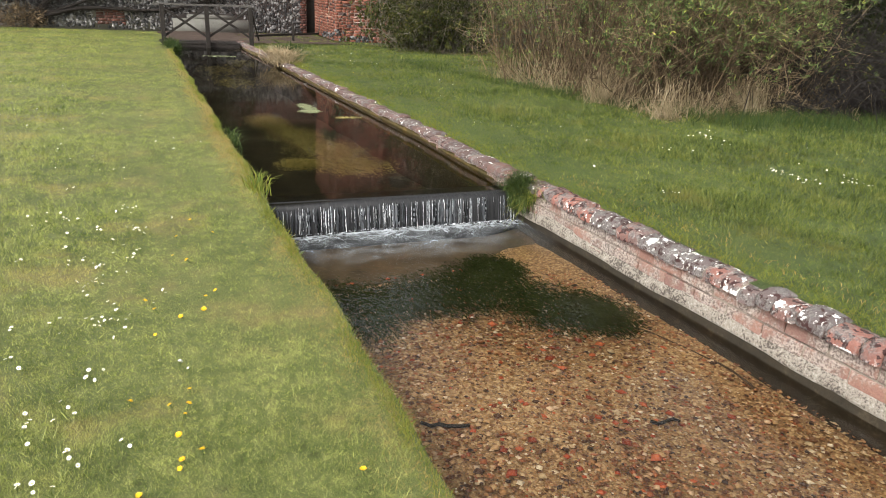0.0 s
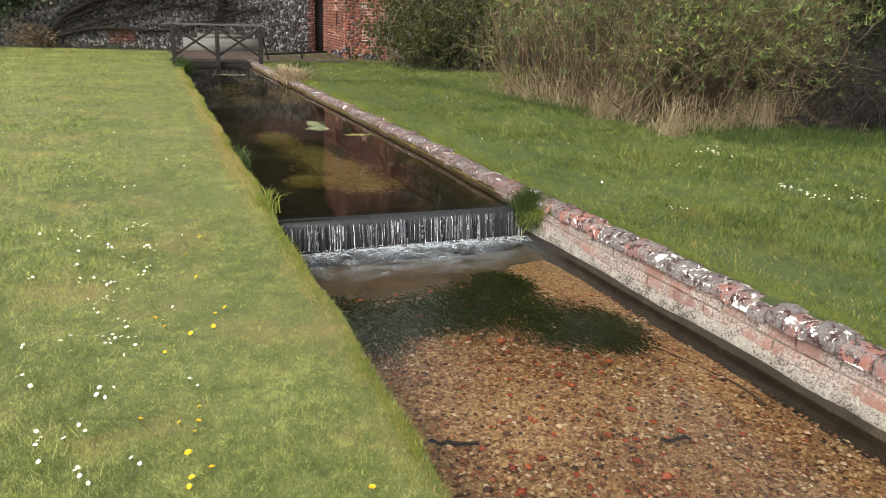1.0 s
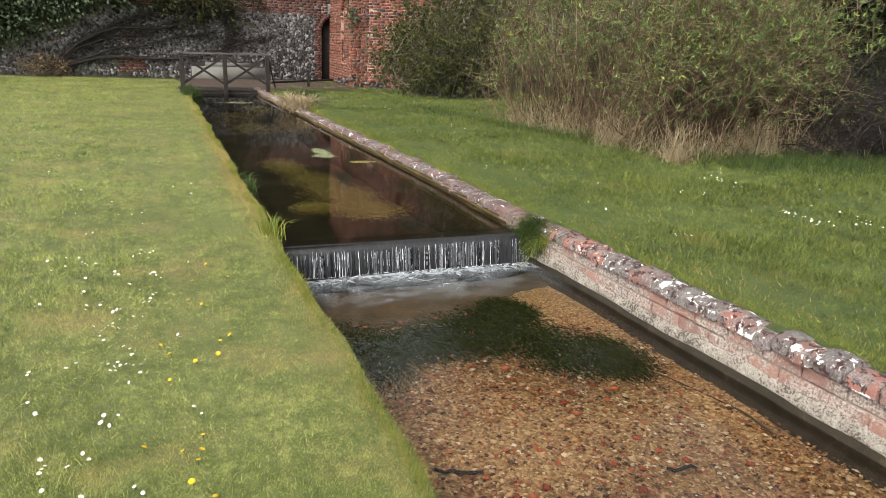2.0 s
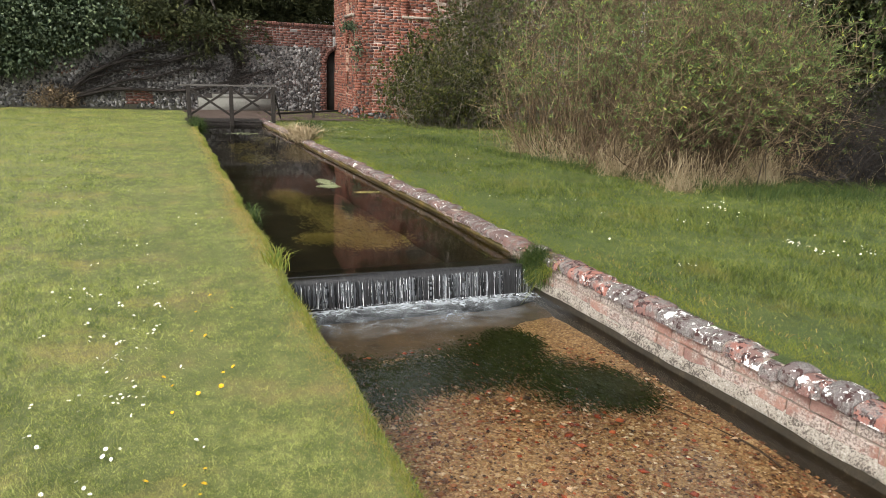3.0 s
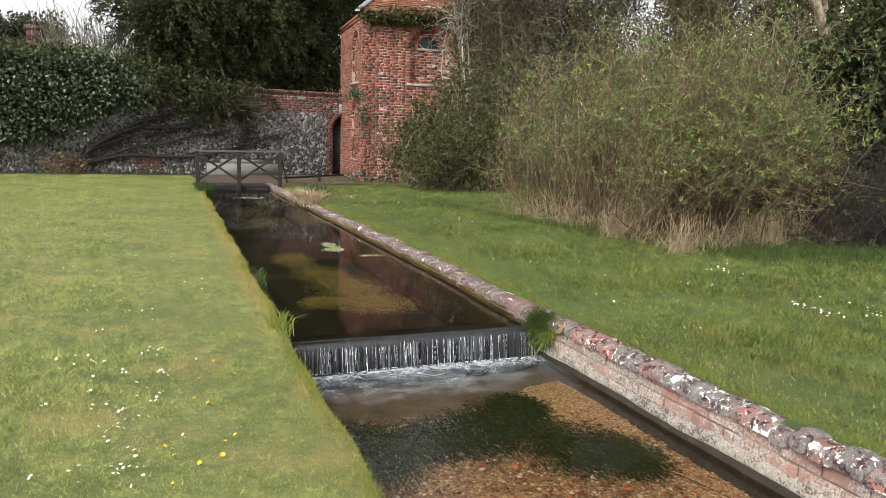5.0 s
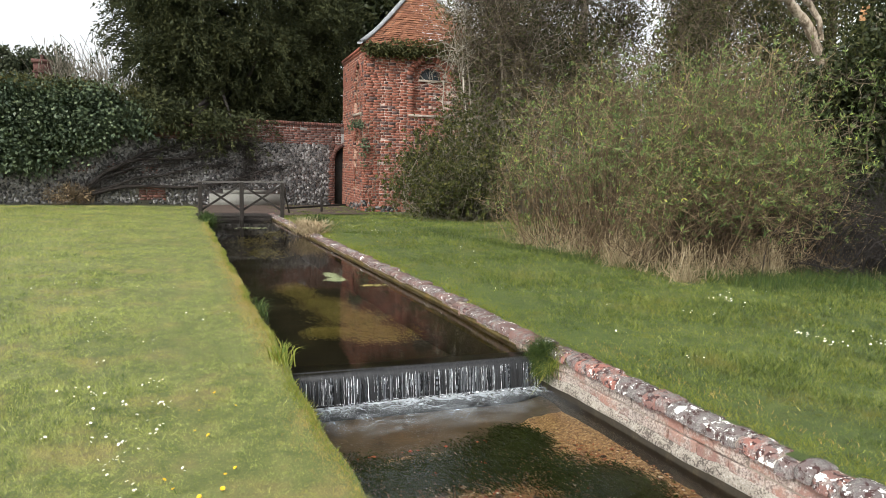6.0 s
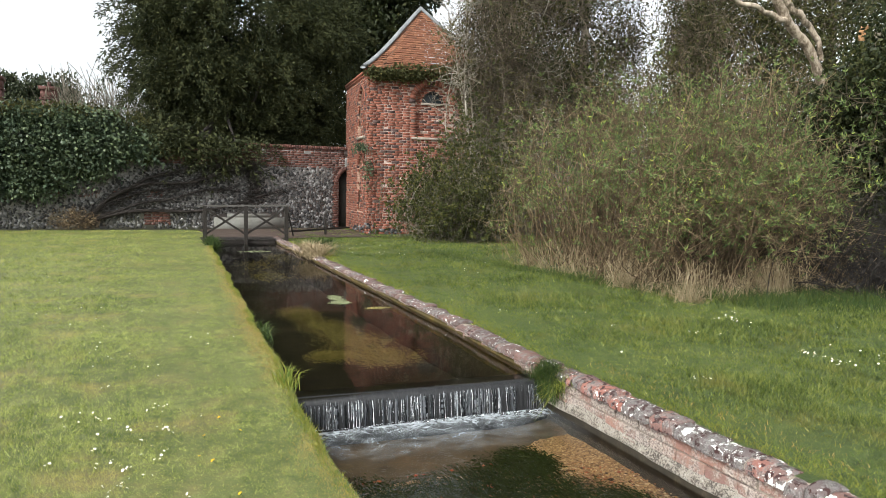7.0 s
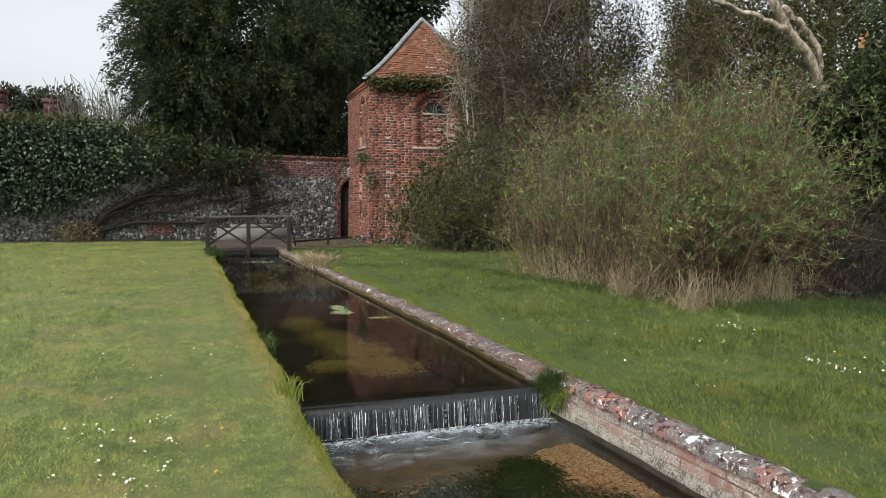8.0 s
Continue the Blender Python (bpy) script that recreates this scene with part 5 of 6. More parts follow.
tuft("sedge_clump", (1.17, 17.5, -0.05), 900, (0.06, 0.28, 0.06), 0.16, 0.014, 0.8, M_TUFT, "dark grass overhanging the bank by the bridge", "sedge", 6)
tuft("straw_tussock", (2.80, 14.0, 0.03), 700, (0.10, 0.22, 0.04), 0.30, 0.012, 0.9, M_DRYGRASS, "bleached straw tussock on the channel wall", "tussock", 7)
tuft("nettle_clump", (3.15, 15.0, 0.05), 220, (0.10, 0.16, 0.02), 0.28, 0.03, 0.6, M_TUFT, "fresh green nettle clump by the wall", "nettles", 8)
# withered stalks along the coping
n = 260
y = 1.9 + 3.2 * r.random(n)
x = WALL_BACK + 0.14 + np.abs(r.normal(0, 0.10, n))
thing("withered_stalks", mesh_of("withered_stalks", *blades(np.stack([x, y, height_at(x, y)], -1), r.uniform(0.014, 0.034, n), 0.004, 0.5, 9), M_TANBLADE), "withered orange-brown stalks behind the coping", "stalks", kind="stuff")

# ---- flowers ----
def petal_ring(count, radius, width, rise, cup):
    v, f = [], []
    for k in range(count):
        a = 2 * math.pi * k / count
        c, s2 = math.cos(a), math.sin(a)
        b0 = len(v)
        for rr, w in ((0.15, 0.3), (0.7, 1.0), (1.0, 0.55)):
            for sg in (-1, 1):
                v.append((c * rr * radius - s2 * sg * w * width / 2, s2 * rr * radius + c * sg * w * width / 2, rise + cup * rr * rr))
        f += [(b0, b0 + 1, b0 + 3, b0 + 2), (b0 + 2, b0 + 3, b0 + 5, b0 + 4)]
    return np.array(v), np.array(f)


def dome(radius, rise, high, sides=7):
    v = [(math.cos(2 * math.pi * k / sides) * radius, math.sin(2 * math.pi * k / sides) * radius, rise) for k in range(sides)] + [(0, 0, rise + high)]
    return np.array(v), np.array([(k, (k + 1) % sides, sides) for k in range(sides)])


def daisy():
    stem_v, stem_f = tubes(np.array([[(0, 0, -0.03), (0.002, 0, 0.0), (0, 0, 0.030)]]), np.full((1, 3), 0.0009), 4)
    ob = thing("daisy", mesh_of("daisy", stem_v, stem_f, M_TUFT), "small white daisy standing in the lawn", "daisy", "daisies in the grass")
    part_of("petals", mesh_of("petals", *petal_ring(11, 0.0098, 0.0052, 0.030, 0.003), M_PETAL), ob, "white petals")
    part_of("centre", mesh_of("centre", *dome(0.0034, 0.0305, 0.003), M_YELLOW), ob, "yellow centre")
    return ob


def dandelion():
    stem_v, stem_f = tubes(np.array([[(0, 0, -0.03), (0.003, 0, 0.0), (0, 0, 0.028)]]), np.full((1, 3), 0.0016), 4)
    ob = thing("dandelion", mesh_of("dandelion", stem_v, stem_f, M_TUFT), "bright yellow dandelion low in the lawn", "dandelion", "dandelions in the lawn")
    v, f = joined(petal_ring(14, 0.0135, 0.004, 0.028, 0.004), petal_ring(11, 0.009, 0.004, 0.031, 0.005))
    part_of("petals", mesh_of("petals", v, f, M_YELLOW), ob)
    return ob


r = np.random.default_rng(61)
flower = daisy()
first = True
NEAR_LAWN = [(-0.16, 3.23, 4, 0.02), (0.11, 3.2, 3, 0.03), (-0.24, 2.98, 4, 0.035), (-0.34, 2.93, 5, 0.03), (-0.21, 2.78, 4, 0.025), (-0.065, 2.755, 2, 0.01), (-0.33, 2.66, 4, 0.03), (-0.25, 2.6, 2, 0.02), (-0.41, 3.43, 4, 0.025),
             (-0.1, 3.8, 3, 0.03), (-0.05, 3.7, 3, 0.03), (-0.17, 3.66, 7, 0.02), (-0.085, 3.66, 3, 0.012), (-0.31, 3.68, 3, 0.03), (-0.45, 3.69, 2, 0.02), (-0.06, 3.5, 2, 0.025), (-0.16, 4.03, 10, 0.045), (-0.25, 4.08, 2, 0.01), (0.16, 3.86, 3, 0.05)]
MID_LAWN = [(-0.31, 5.08, 10, 0.045), (-0.02, 5.17, 8, 0.05), (-0.16, 4.8, 4, 0.02), (0.03, 4.78, 9, 0.04), (-0.085, 4.6, 2, 0.01), (-0.31, 4.79, 2, 0.01), (-0.32, 4.57, 2, 0.015), (-0.5, 4.42, 2, 0.02), (-0.22, 4.35, 4, 0.015), (-0.29, 4.32, 2, 0.015),
            (-0.15, 4.26, 4, 0.015), (0.0, 4.45, 3, 0.03), (0.0, 4.33, 4, 0.04), (-0.06, 4.17, 2, 0.008), (-0.53, 5.06, 2, 0.05), (-0.35, 5.75, 2, 0.04), (0.24, 4.96, 2, 0.02)]
FAR_LAWN = [(-0.06, 6.08, 4, 0.08), (-0.35, 6.55, 5, 0.08), (-0.60, 7.98, 4, 0.1), (-0.44, 7.13, 4, 0.1), (-0.38, 8.88, 5, 0.15), (-0.83, 8.72, 4, 0.15), (0.26, 8.29, 5, 0.12), (0.37, 6.94, 5, 0.08), (0.56, 6.99, 3, 0.05), (0.2, 12.5, 6, 0.5), (0.1, 17.0, 10, 0.7), (-0.9, 11.0, 6, 0.4)]
MEADOW = [(5.1, 5.8, 8, 0.07), (5.4, 6.0, 4, 0.08), (5.76, 5.85, 3, 0.08), (4.35, 5.45, 3, 0.03), (4.51, 5.3, 2, 0.02), (5.02, 5.42, 3, 0.04), (3.38, 5.03, 2, 0.05), (3.37, 4.32, 5, 0.025), (4.62, 4.52, 8, 0.04), (4.6, 4.4, 7, 0.05), (4.58, 4.2, 6, 0.05),
          (4.98, 4.2, 6, 0.09), (4.9, 4.05, 7, 0.06), (3.88, 5.94, 2, 0.02), (3.32, 7.12, 2, 0.04), (3.56, 6.84, 2, 0.05), (3.98, 6.6, 2, 0.04), (5.6, 4.9, 2, 0.05), (3.95, 14.8, 14, 0.4), (4.03, 13.1, 13, 0.35), (3.71, 8.77, 4, 0.12), (4.3, 10.4, 5, 0.25)]
for cx, cy, count, spread in NEAR_LAWN + MID_LAWN + FAR_LAWN + MEADOW:
    for _ in range(count if cx < 2 else int(count * 1.3)):
        x, y = cx + r.normal(0, spread), cy + r.normal(0, spread * 1.5)
        if x > float(bank(y)) - 0.05 and x < WALL_BACK + 0.1:
            continue
        sc = 1 + 0.25 * min(max(y - 5, 0) / 5, 1)
        tall = 0.0 if x < 2 else 0.04
        m = pose(x, y, float(height_at(x, y)) + tall, r.normal(-6, 22), r.normal(0, 22), r.uniform(0, 360)) @ Matrix.Diagonal((*[sc * (1.0 if x < 2 else 1.1) * r.uniform(0.58, 0.92)] * 3, 1))
        if first:
            flower.matrix_basis, first = m, False
        else:
            copy_thing(flower, m)
flower = dandelion()
first = True
for x, y in ((0.25, 4.24), (0.22, 4.59), (0.4, 4.63), (0.05, 3.45), (0.27, 3.77), (0.25, 3.64), (0.33, 3.82), (0.16, 3.59), (0.07, 3.68), (0.02, 3.8), (0.32, 4.86), (0.18, 4.32), (-0.06, 2.98), (0.07, 2.92), (0.11, 2.90), (0.10, 2.85), (0.08, 2.75), (0.08, 2.62), (0.07, 2.60), (0.13, 2.64), (0.13, 2.99), (-0.04, 2.52), (0.54, 2.41), (5.25, 4.95), (3.4, 11.5)):
    m = pose(x, y, float(height_at(x, y)) + (0.0 if x < 2 else 0.03), 25 * math.sin(90 * y), 25 * math.sin(70 * x), 40 * x * y) @ Matrix.Diagonal((*[0.62 + 0.3 * abs(math.sin(57 * x + 31 * y))] * 3, 1))
    if first:
        flower.matrix_basis, first = m, False
    else:
        copy_thing(flower, m)


# ---- shrubs, trees ----
def stems(base, top, k, wander, seed, droop=0.0):
    """Bent stems from base to top points: (n, k, 3)."""
    r = np.random.default_rng(seed)
    s_ = np.linspace(0, 1, k)[None, :, None]
    p = base[:, None] * (1 - s_) + top[:, None] * s_
    bow = r.normal(0, wander, (len(base), 1, 3))
    bow2 = r.normal(0, wander * 0.5, (len(base), 1, 3))
    p = p + bow * np.sin(np.pi * s_) + bow2 * np.sin(2 * np.pi * s_)
    p[..., 2] -= droop * (s_[..., 0] ** 3)
    return p


def in_footprint(n, lobes, r):
    k = r.integers(0, len(lobes), n)
    lob = np.array(lobes)[k]
    a, q = r.uniform(0, 2 * np.pi, n), np.sqrt(r.random(n))
    return lob[:, 0] + lob[:, 2] * q * np.cos(a), lob[:, 1] + lob[:, 3] * q * np.sin(a), lob[:, 4] * np.sqrt(np.clip(1.02 - q ** 4.5, 0.05, 1))


def along(p, count, low, r):
    """Random places along stems p (n, k, 3), from the fraction low upwards, and the stem's way there."""
    n, k, _ = p.shape
    who = r.integers(0, n, count)
    t = (low + (1 - low) * r.random(count) ** 0.8) * (k - 1.001)
    i0 = t.astype(int)
    fr = (t - i0)[:, None]
    a, b = p[who, i0], p[who, i0 + 1]
    return a * (1 - fr) + b * fr, unit(b - a)


def shrub(name, lobes, n_stems, n_twigs, n_leaf, leaf, label, leaf_mat_, twig_mat, seed, low_leaf=0.35, dry=0, wander=0.22):
    """A many-stemmed shrub over round lobes (x, y, rx, ry, height): arching wands, side twigs, leaves along both."""
    r = np.random.default_rng(seed)
    cx, cy = lobes[0][0], lobes[0][1]
    ob = empty_thing(name, label, "shrub", at=(cx, cy, 0.1))
    off = np.array([cx, cy, 0.1])
    x, y, h = in_footprint(n_stems, lobes, r)
    top = np.stack([x, y, h * r.uniform(0.55, 1.12, n_stems) + 0.1], -1)
    base = np.stack([x * 0.7 + cx * 0.3 + r.normal(0, 0.25, n_stems), y * 0.7 + cy * 0.3 + r.normal(0, 0.25, n_stems), np.full(n_stems, 0.08)], -1)
    p = stems(base, top, 9, wander, seed)
    rad = r.uniform(0.004, 0.012, (n_stems, 1)) * np.linspace(1, 0.3, 9)[None]
    mass_of("stem_mass", mesh_of("stem_mass", *tubes(p - off, rad, 3), twig_mat), ob)
    a, way = along(p, n_twigs, 0.2, r)
    way = unit(way * 0.8 + r.normal(0, 0.75, (n_twigs, 3)) + [-0.05, -0.15, 0.05])
    tw = stems(a, a + way * r.uniform(0.2, 0.75, (n_twigs, 1)), 3, 0.085, seed + 1)
    mass_of("twig_tangle", mesh_of("twig_tangle", *tubes(tw - off, r.uniform(0.0018, 0.0046, (n_twigs, 1)) * np.linspace(1, 0.5, 3)[None], 3), twig_mat), ob, "tangle of thin brown twigs")
    per = 6
    m = n_leaf // per
    t1, w1 = along(tw, m * 2 // 3, 0.3, r)
    t2, w2 = along(p, m - m * 2 // 3, low_leaf, r)
    tips, tw_way = np.concatenate([t1, t2]), np.concatenate([w1, w2])
    keep = tips[:, 2] > low_leaf * (0.9 + 3.0 * r.random(len(tips)))
    tips, tw_way = tips[keep], tw_way[keep]
    m = len(tips)
    big = np.repeat(r.uniform(0.5, 1.25, m), per)
    spots = np.repeat(tips, per, 0) + r.normal(0, 0.010, (m * per, 3))
    axis = unit(np.repeat(tw_way, per, 0) + [0, 0, 0.35])
    lw = axis * r.uniform(0.25, 1.0, (m * per, 1)) + unit(np.cross(axis, r.normal(size=(m * per, 3)))) * r.uniform(0.5, 1.0, (m * per, 1))
    v, f = leaves(spots, lw, r.uniform(0.7, 1.2, m * per) * leaf[0] * big, leaf[1] * big, seed + 2, 0.15)
    mass_of("leafage", mesh_of("leafage", v - off, f, leaf_mat_), ob)
    if dry:
        x, y, h = in_footprint(dry * 3, lobes, r)
        front = np.argsort(0.9 * x + 0.42 * y + r.normal(0, 0.3, dry * 3))[:dry]
        b0 = np.stack([x[front], y[front], np.full(dry, 0.06)], -1)
        b0[:, :2] += 0.35 * np.sin(b0[:, :2] * 5)
        t0 = b0 + r.normal(0, 0.09, (dry, 3)) * [1, 1, 0] + np.array([0, -0.06, 1]) * (0.08 + 0.5 * r.random((dry, 1)) ** 2)
        v, f = tubes(stems(b0, t0, 4, 0.06, seed + 4) - off, np.full((dry, 4), 0.0024) * r.uniform(0.6, 1.5, (dry, 1)), 3)
        mass_of("stalk_litter", mesh_of("stalk_litter", v, f, M_DRYGRASS), ob, "bleached dead stalks at the foot")
    return ob


shrub("willow_shrub", [(6.5, 9.4, 1.25, 2.0, 2.7), (6.3, 7.9, 0.95, 1.1, 2.35), (6.5, 7.2, 0.95, 0.8, 1.7), (7.6, 8.3, 1.3, 1.5, 2.9), (8.7, 8.8, 1.1, 1.4, 3.05), (7.6, 7.4, 1.0, 0.8, 1.9), (6.5, 11.0, 1.25, 1.4, 2.75), (8.4, 10.6, 1.9, 1.5, 3.25), (9.7, 10.0, 0.8, 1.3, 3.15)], 1500, 13500, 118000, (0.072, 0.0155),
      "tangled brown shrub with narrow grey-green new leaves", M_BUSHLEAF, M_TWIG, 100, 0.35, 2900)
shrub("bramble_tangle", [(8.4, 7.05, 1.2, 0.75, 0.9), (9.6, 7.0, 1.1, 0.85, 0.8)], 620, 3200, 5000, (0.07, 0.02), "low brown tangle of dead bramble stems by the wall", M_PRIVET, M_VINE, 150, 0.3, 500, 0.4)
shrub("privet_shrub", [(6.6, 17.4, 1.0, 1.9, 2.1), (7.6, 16.4, 1.3, 1.8, 2.8), (6.9, 15.6, 0.9, 1.1, 1.7), (8.2, 18.2, 1.4, 1.5, 3.4)], 380, 2400, 50000, (0.08, 0.042),
      "dense dark olive evergreen shrub beside the tower", M_PRIVET, M_GREYTWIG, 200, 0.05)


def crown(lobes, n, leaf, seed, way=(0, 0, 0.1), jitter=0.9, surface_bias=0.45, clump=0.25):
    """Leaves in clumps through round lobes (x, y, z, rx, ry, rz)."""
    r = np.random.default_rng(seed)
    m = n // 14
    vol = np.array([l[3] * l[4] * l[5] for l in lobes]) ** 0.72
    k = r.choice(len(lobes), m, p=vol / vol.sum())
    lob = np.array(lobes)[k]
    d = unit(r.normal(size=(m, 3)))
    c = lob[:, :3] + d * lob[:, 3:] * (r.random((m, 1)) ** surface_bias) * r.uniform(0.88, 1.06, (m, 1))
    p = np.repeat(c, 14, 0) + r.normal(0, clump, (m * 14, 3)) * [1, 1, 0.7]
    w = r.normal(0, jitter, (m * 14, 3)) + np.asarray(way) + np.repeat(d, 14, 0) * 0.5
    return leaves(p, w, r.uniform(0.6, 1.3, m * 14) * leaf[0], leaf[1], seed + 1, 0.12)


def limbs(base, targets, r0, seed, k=9, wander=0.25):
    r = np.random.default_rng(seed)
    t = np.asarray(targets, float)
    b = np.repeat(np.asarray(base, float)[None], len(t), 0)
    p = stems(b, t, k, wander, seed)
    return p, r.uniform(0.5, 1.0, (len(t), 1)) * r0 * np.linspace(1, 0.18, k)[None]


def tree(name, base, trunk_top, r0, lobes, n, leaf, label, leaf_mat_, bark, seed, way=(0, 0, 0.1), twigs=0, twig_mat=None, bias=0.45, clump=0.25, jitter=0.9):
    ob = empty_thing(name, label, "tree", at=base)
    off = np.asarray(base, float)
    p = stems(off[None], np.asarray(trunk_top, float)[None], 10, 0.15, seed)
    rad = r0 * np.linspace(1, 0.45, 10)[None]
    part_of("trunk", mesh_of("trunk", *tubes(p - off, rad, 9), bark, True), ob)
    q, qr = limbs(p[0, 6], [l[:3] for l in lobes], r0 * 0.5, seed + 1)
    q2, qr2 = limbs(p[0, 3], [np.array(l[:3]) + [0, 0, -l[5] * 0.5] for l in lobes], r0 * 0.4, seed + 2)
    for path, rad in zip(np.concatenate([q, q2]), np.concatenate([qr, qr2])):
        part_of("limb", mesh_of("limb", *tubes((path - off)[None], rad[None], 6), bark, True), ob)
    if n:
        v, f = crown(lobes, n, leaf, seed + 3, way, jitter, bias, clump)
        part_of("crown", mesh_of("crown", v - off, f, leaf_mat_), ob)
    if twigs:
        r = np.random.default_rng(seed + 9)
        k = r.integers(0, len(lobes), twigs)
        lob = np.array(lobes)[k]
        a = lob[:, :3] + unit(r.normal(size=(twigs, 3))) * lob[:, 3:] * r.random((twigs, 1)) ** 0.5
        b = a + (unit(r.normal(size=(twigs, 3)) * [1, 1, 1.6]) * 0.9 + [0, 0, -0.1]) * r.uniform(0.4, 1.5, (twigs, 1))
        mass_of("twig_tangle", mesh_of("twig_tangle", *tubes(stems(a, b, 4, 0.14, seed + 10) - off, r.uniform(0.004, 0.011, (twigs, 1)) * np.linspace(1, 0.35, 4)[None], 3), twig_mat), ob, "bare twigs")
    return ob


def plumes(lobes, n_plumes, per, leaf, length, seed, fall=0.7):
    """Drooping sprays over the outside of round lobes, and a looser fill within."""
    r = np.random.default_rng(seed)
    vol = np.array([l[3] * l[4] + l[4] * l[5] + l[3] * l[5] for l in lobes])
    lob = np.array(lobes)[r.choice(len(lobes), n_plumes, p=vol / vol.sum())]
    d = unit(r.normal(size=(n_plumes, 3)))
    root = lob[:, :3] + d * lob[:, 3:] * r.uniform(0.55, 1.0, (n_plumes, 1))
    way = unit(d * [1, 1, 0.5] + r.normal(0, 0.3, (n_plumes, 3)) + [0, 0, -fall])
    size = r.uniform(0.5, 1.3, (n_plumes, 1)) * length
    t = r.random((n_plumes, per, 1))
    p = root[:, None] + way[:, None] * size[:, None] * t + r.normal(0, 1, (n_plumes, per, 3)) * (0.16 * size[:, None] * (1.15 - t))
    p[..., 2] -= 0.25 * size * t[..., 0] ** 2
    w = way[:, None] + r.normal(0, 0.55, (n_plumes, per, 3))
    n = n_plumes * per
    return leaves(p.reshape(-1, 3), w.reshape(-1, 3), r.uniform(0.6, 1.3, n) * leaf[0], leaf[1], seed + 1, 0.1)


# great dark yew behind the flint wall
YL = [(2.4, 27.5, 5.2, 3.0, 2.2, 2.4), (0.7, 27.0, 6.0, 2.1, 2.0, 2.0), (4.6, 27.2, 4.8, 2.4, 2.0, 2.2), (2.2, 27.4, 8.0, 3.2, 2.4, 2.4), (5.4, 28.0, 7.2, 2.4, 2.4, 2.4), (0.2, 26.8, 7.4, 1.4, 1.6, 1.5), (0.3, 23.9, 3.2, 0.9, 0.7, 0.6), (1.3, 23.5, 2.65, 1.1, 0.5, 0.55), (2.4, 23.5, 2.75, 1.0, 0.5, 0.45), (4.0, 23.7, 2.95, 1.5, 0.5, 0.4), (3.4, 24.2, 3.1, 1.6, 0.7, 0.55), (5.0, 24.3, 3.2, 1.2, 0.7, 0.6), (1.2, 24.8, 3.7, 1.3, 1.2, 0.9), (2.6, 24.5, 3.5, 1.4, 1.2, 0.8), (4.0, 24.6, 3.6, 1.6, 1.2, 0.9), (5.3, 25.0, 3.9, 1.2, 1.0, 1.0), (0.4, 25.4, 4.6, 1.0, 1.2, 1.0), (1.8, 27.2, 10.3, 2.2, 2.0, 2.0), (3.4, 25.6, 5.2, 2.2, 1.2, 0.9), (1.4, 25.6, 5.4, 1.6, 1.2, 0.9)]
# the camera's place; yew lobes are scaled from here
VIEW_POINT = np.array([0.0, 0.85, 1.3])


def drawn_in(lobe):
    """Scales a lobe from the camera's place so its outline there holds: high boughs come out over the wall, low ones
    stand back under them.
    """
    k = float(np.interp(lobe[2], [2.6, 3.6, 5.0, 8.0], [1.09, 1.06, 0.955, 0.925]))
    return (*(VIEW_POINT + (np.array(lobe[:3]) - VIEW_POINT) * k), *(k * q for q in lobe[3:]))


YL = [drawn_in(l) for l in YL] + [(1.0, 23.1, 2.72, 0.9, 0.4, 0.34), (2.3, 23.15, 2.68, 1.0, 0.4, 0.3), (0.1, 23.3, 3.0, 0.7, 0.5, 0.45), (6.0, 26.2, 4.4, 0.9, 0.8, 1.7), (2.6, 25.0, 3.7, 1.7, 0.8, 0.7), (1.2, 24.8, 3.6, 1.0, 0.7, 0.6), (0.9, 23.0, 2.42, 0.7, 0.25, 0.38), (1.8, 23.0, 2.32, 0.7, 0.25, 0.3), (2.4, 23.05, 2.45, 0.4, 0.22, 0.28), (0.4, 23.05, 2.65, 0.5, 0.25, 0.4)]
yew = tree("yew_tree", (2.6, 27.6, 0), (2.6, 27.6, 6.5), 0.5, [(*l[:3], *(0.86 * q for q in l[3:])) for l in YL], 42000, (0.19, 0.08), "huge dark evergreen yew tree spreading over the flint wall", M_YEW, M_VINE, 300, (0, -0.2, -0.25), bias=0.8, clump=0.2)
v, f = plumes(YL, 2700, 62, (0.135, 0.038), 0.8, 305)
mass_of("hanging_sprays", mesh_of("hanging_sprays", v - np.array([2.6, 27.6, 0]), f, M_YEW), yew, "drooping dark needle sprays")
tree("holly_tree", (8.6, 30, 0), (8.6, 30, 7), 0.3, [(8.2, 30, 7.5, 2.6, 1.8, 2.4), (7.0, 30.5, 9.5, 2.4, 1.8, 2.2), (9.5, 30, 10.5, 2.6, 1.8, 2.2)], 34000, (0.25, 0.13), "dark evergreen tree standing behind the tower", M_HOLLY, M_BARK, 310)

# ivy hanging over the wall
ivy = crown([(-2.2, 23.15, 2.45, 1.4, 0.55, 0.85), (-4.2, 23.15, 2.4, 1.8, 0.6, 0.9), (-6.5, 23.2, 2.2, 2.0, 0.6, 0.85), (-0.8, 23.2, 2.55, 0.8, 0.45, 0.5), (-2.9, 23.15, 1.55, 0.9, 0.4, 0.7), (-4.5, 23.15, 1.5, 1.4, 0.4, 0.62), (-6.3, 23.15, 1.5, 1.2, 0.4, 0.6), (-1.6, 23.15, 1.95, 0.6, 0.35, 0.5), (-1.9, 23.25, 3.05, 1.1, 0.45, 0.4), (-3.3, 23.25, 3.0, 1.1, 0.45, 0.42), (-0.3, 23.2, 2.35, 0.45, 0.35, 0.35)], 50000, (0.115, 0.09), 400, (0, -0.6, -0.6), 0.55, 0.25, 0.17)
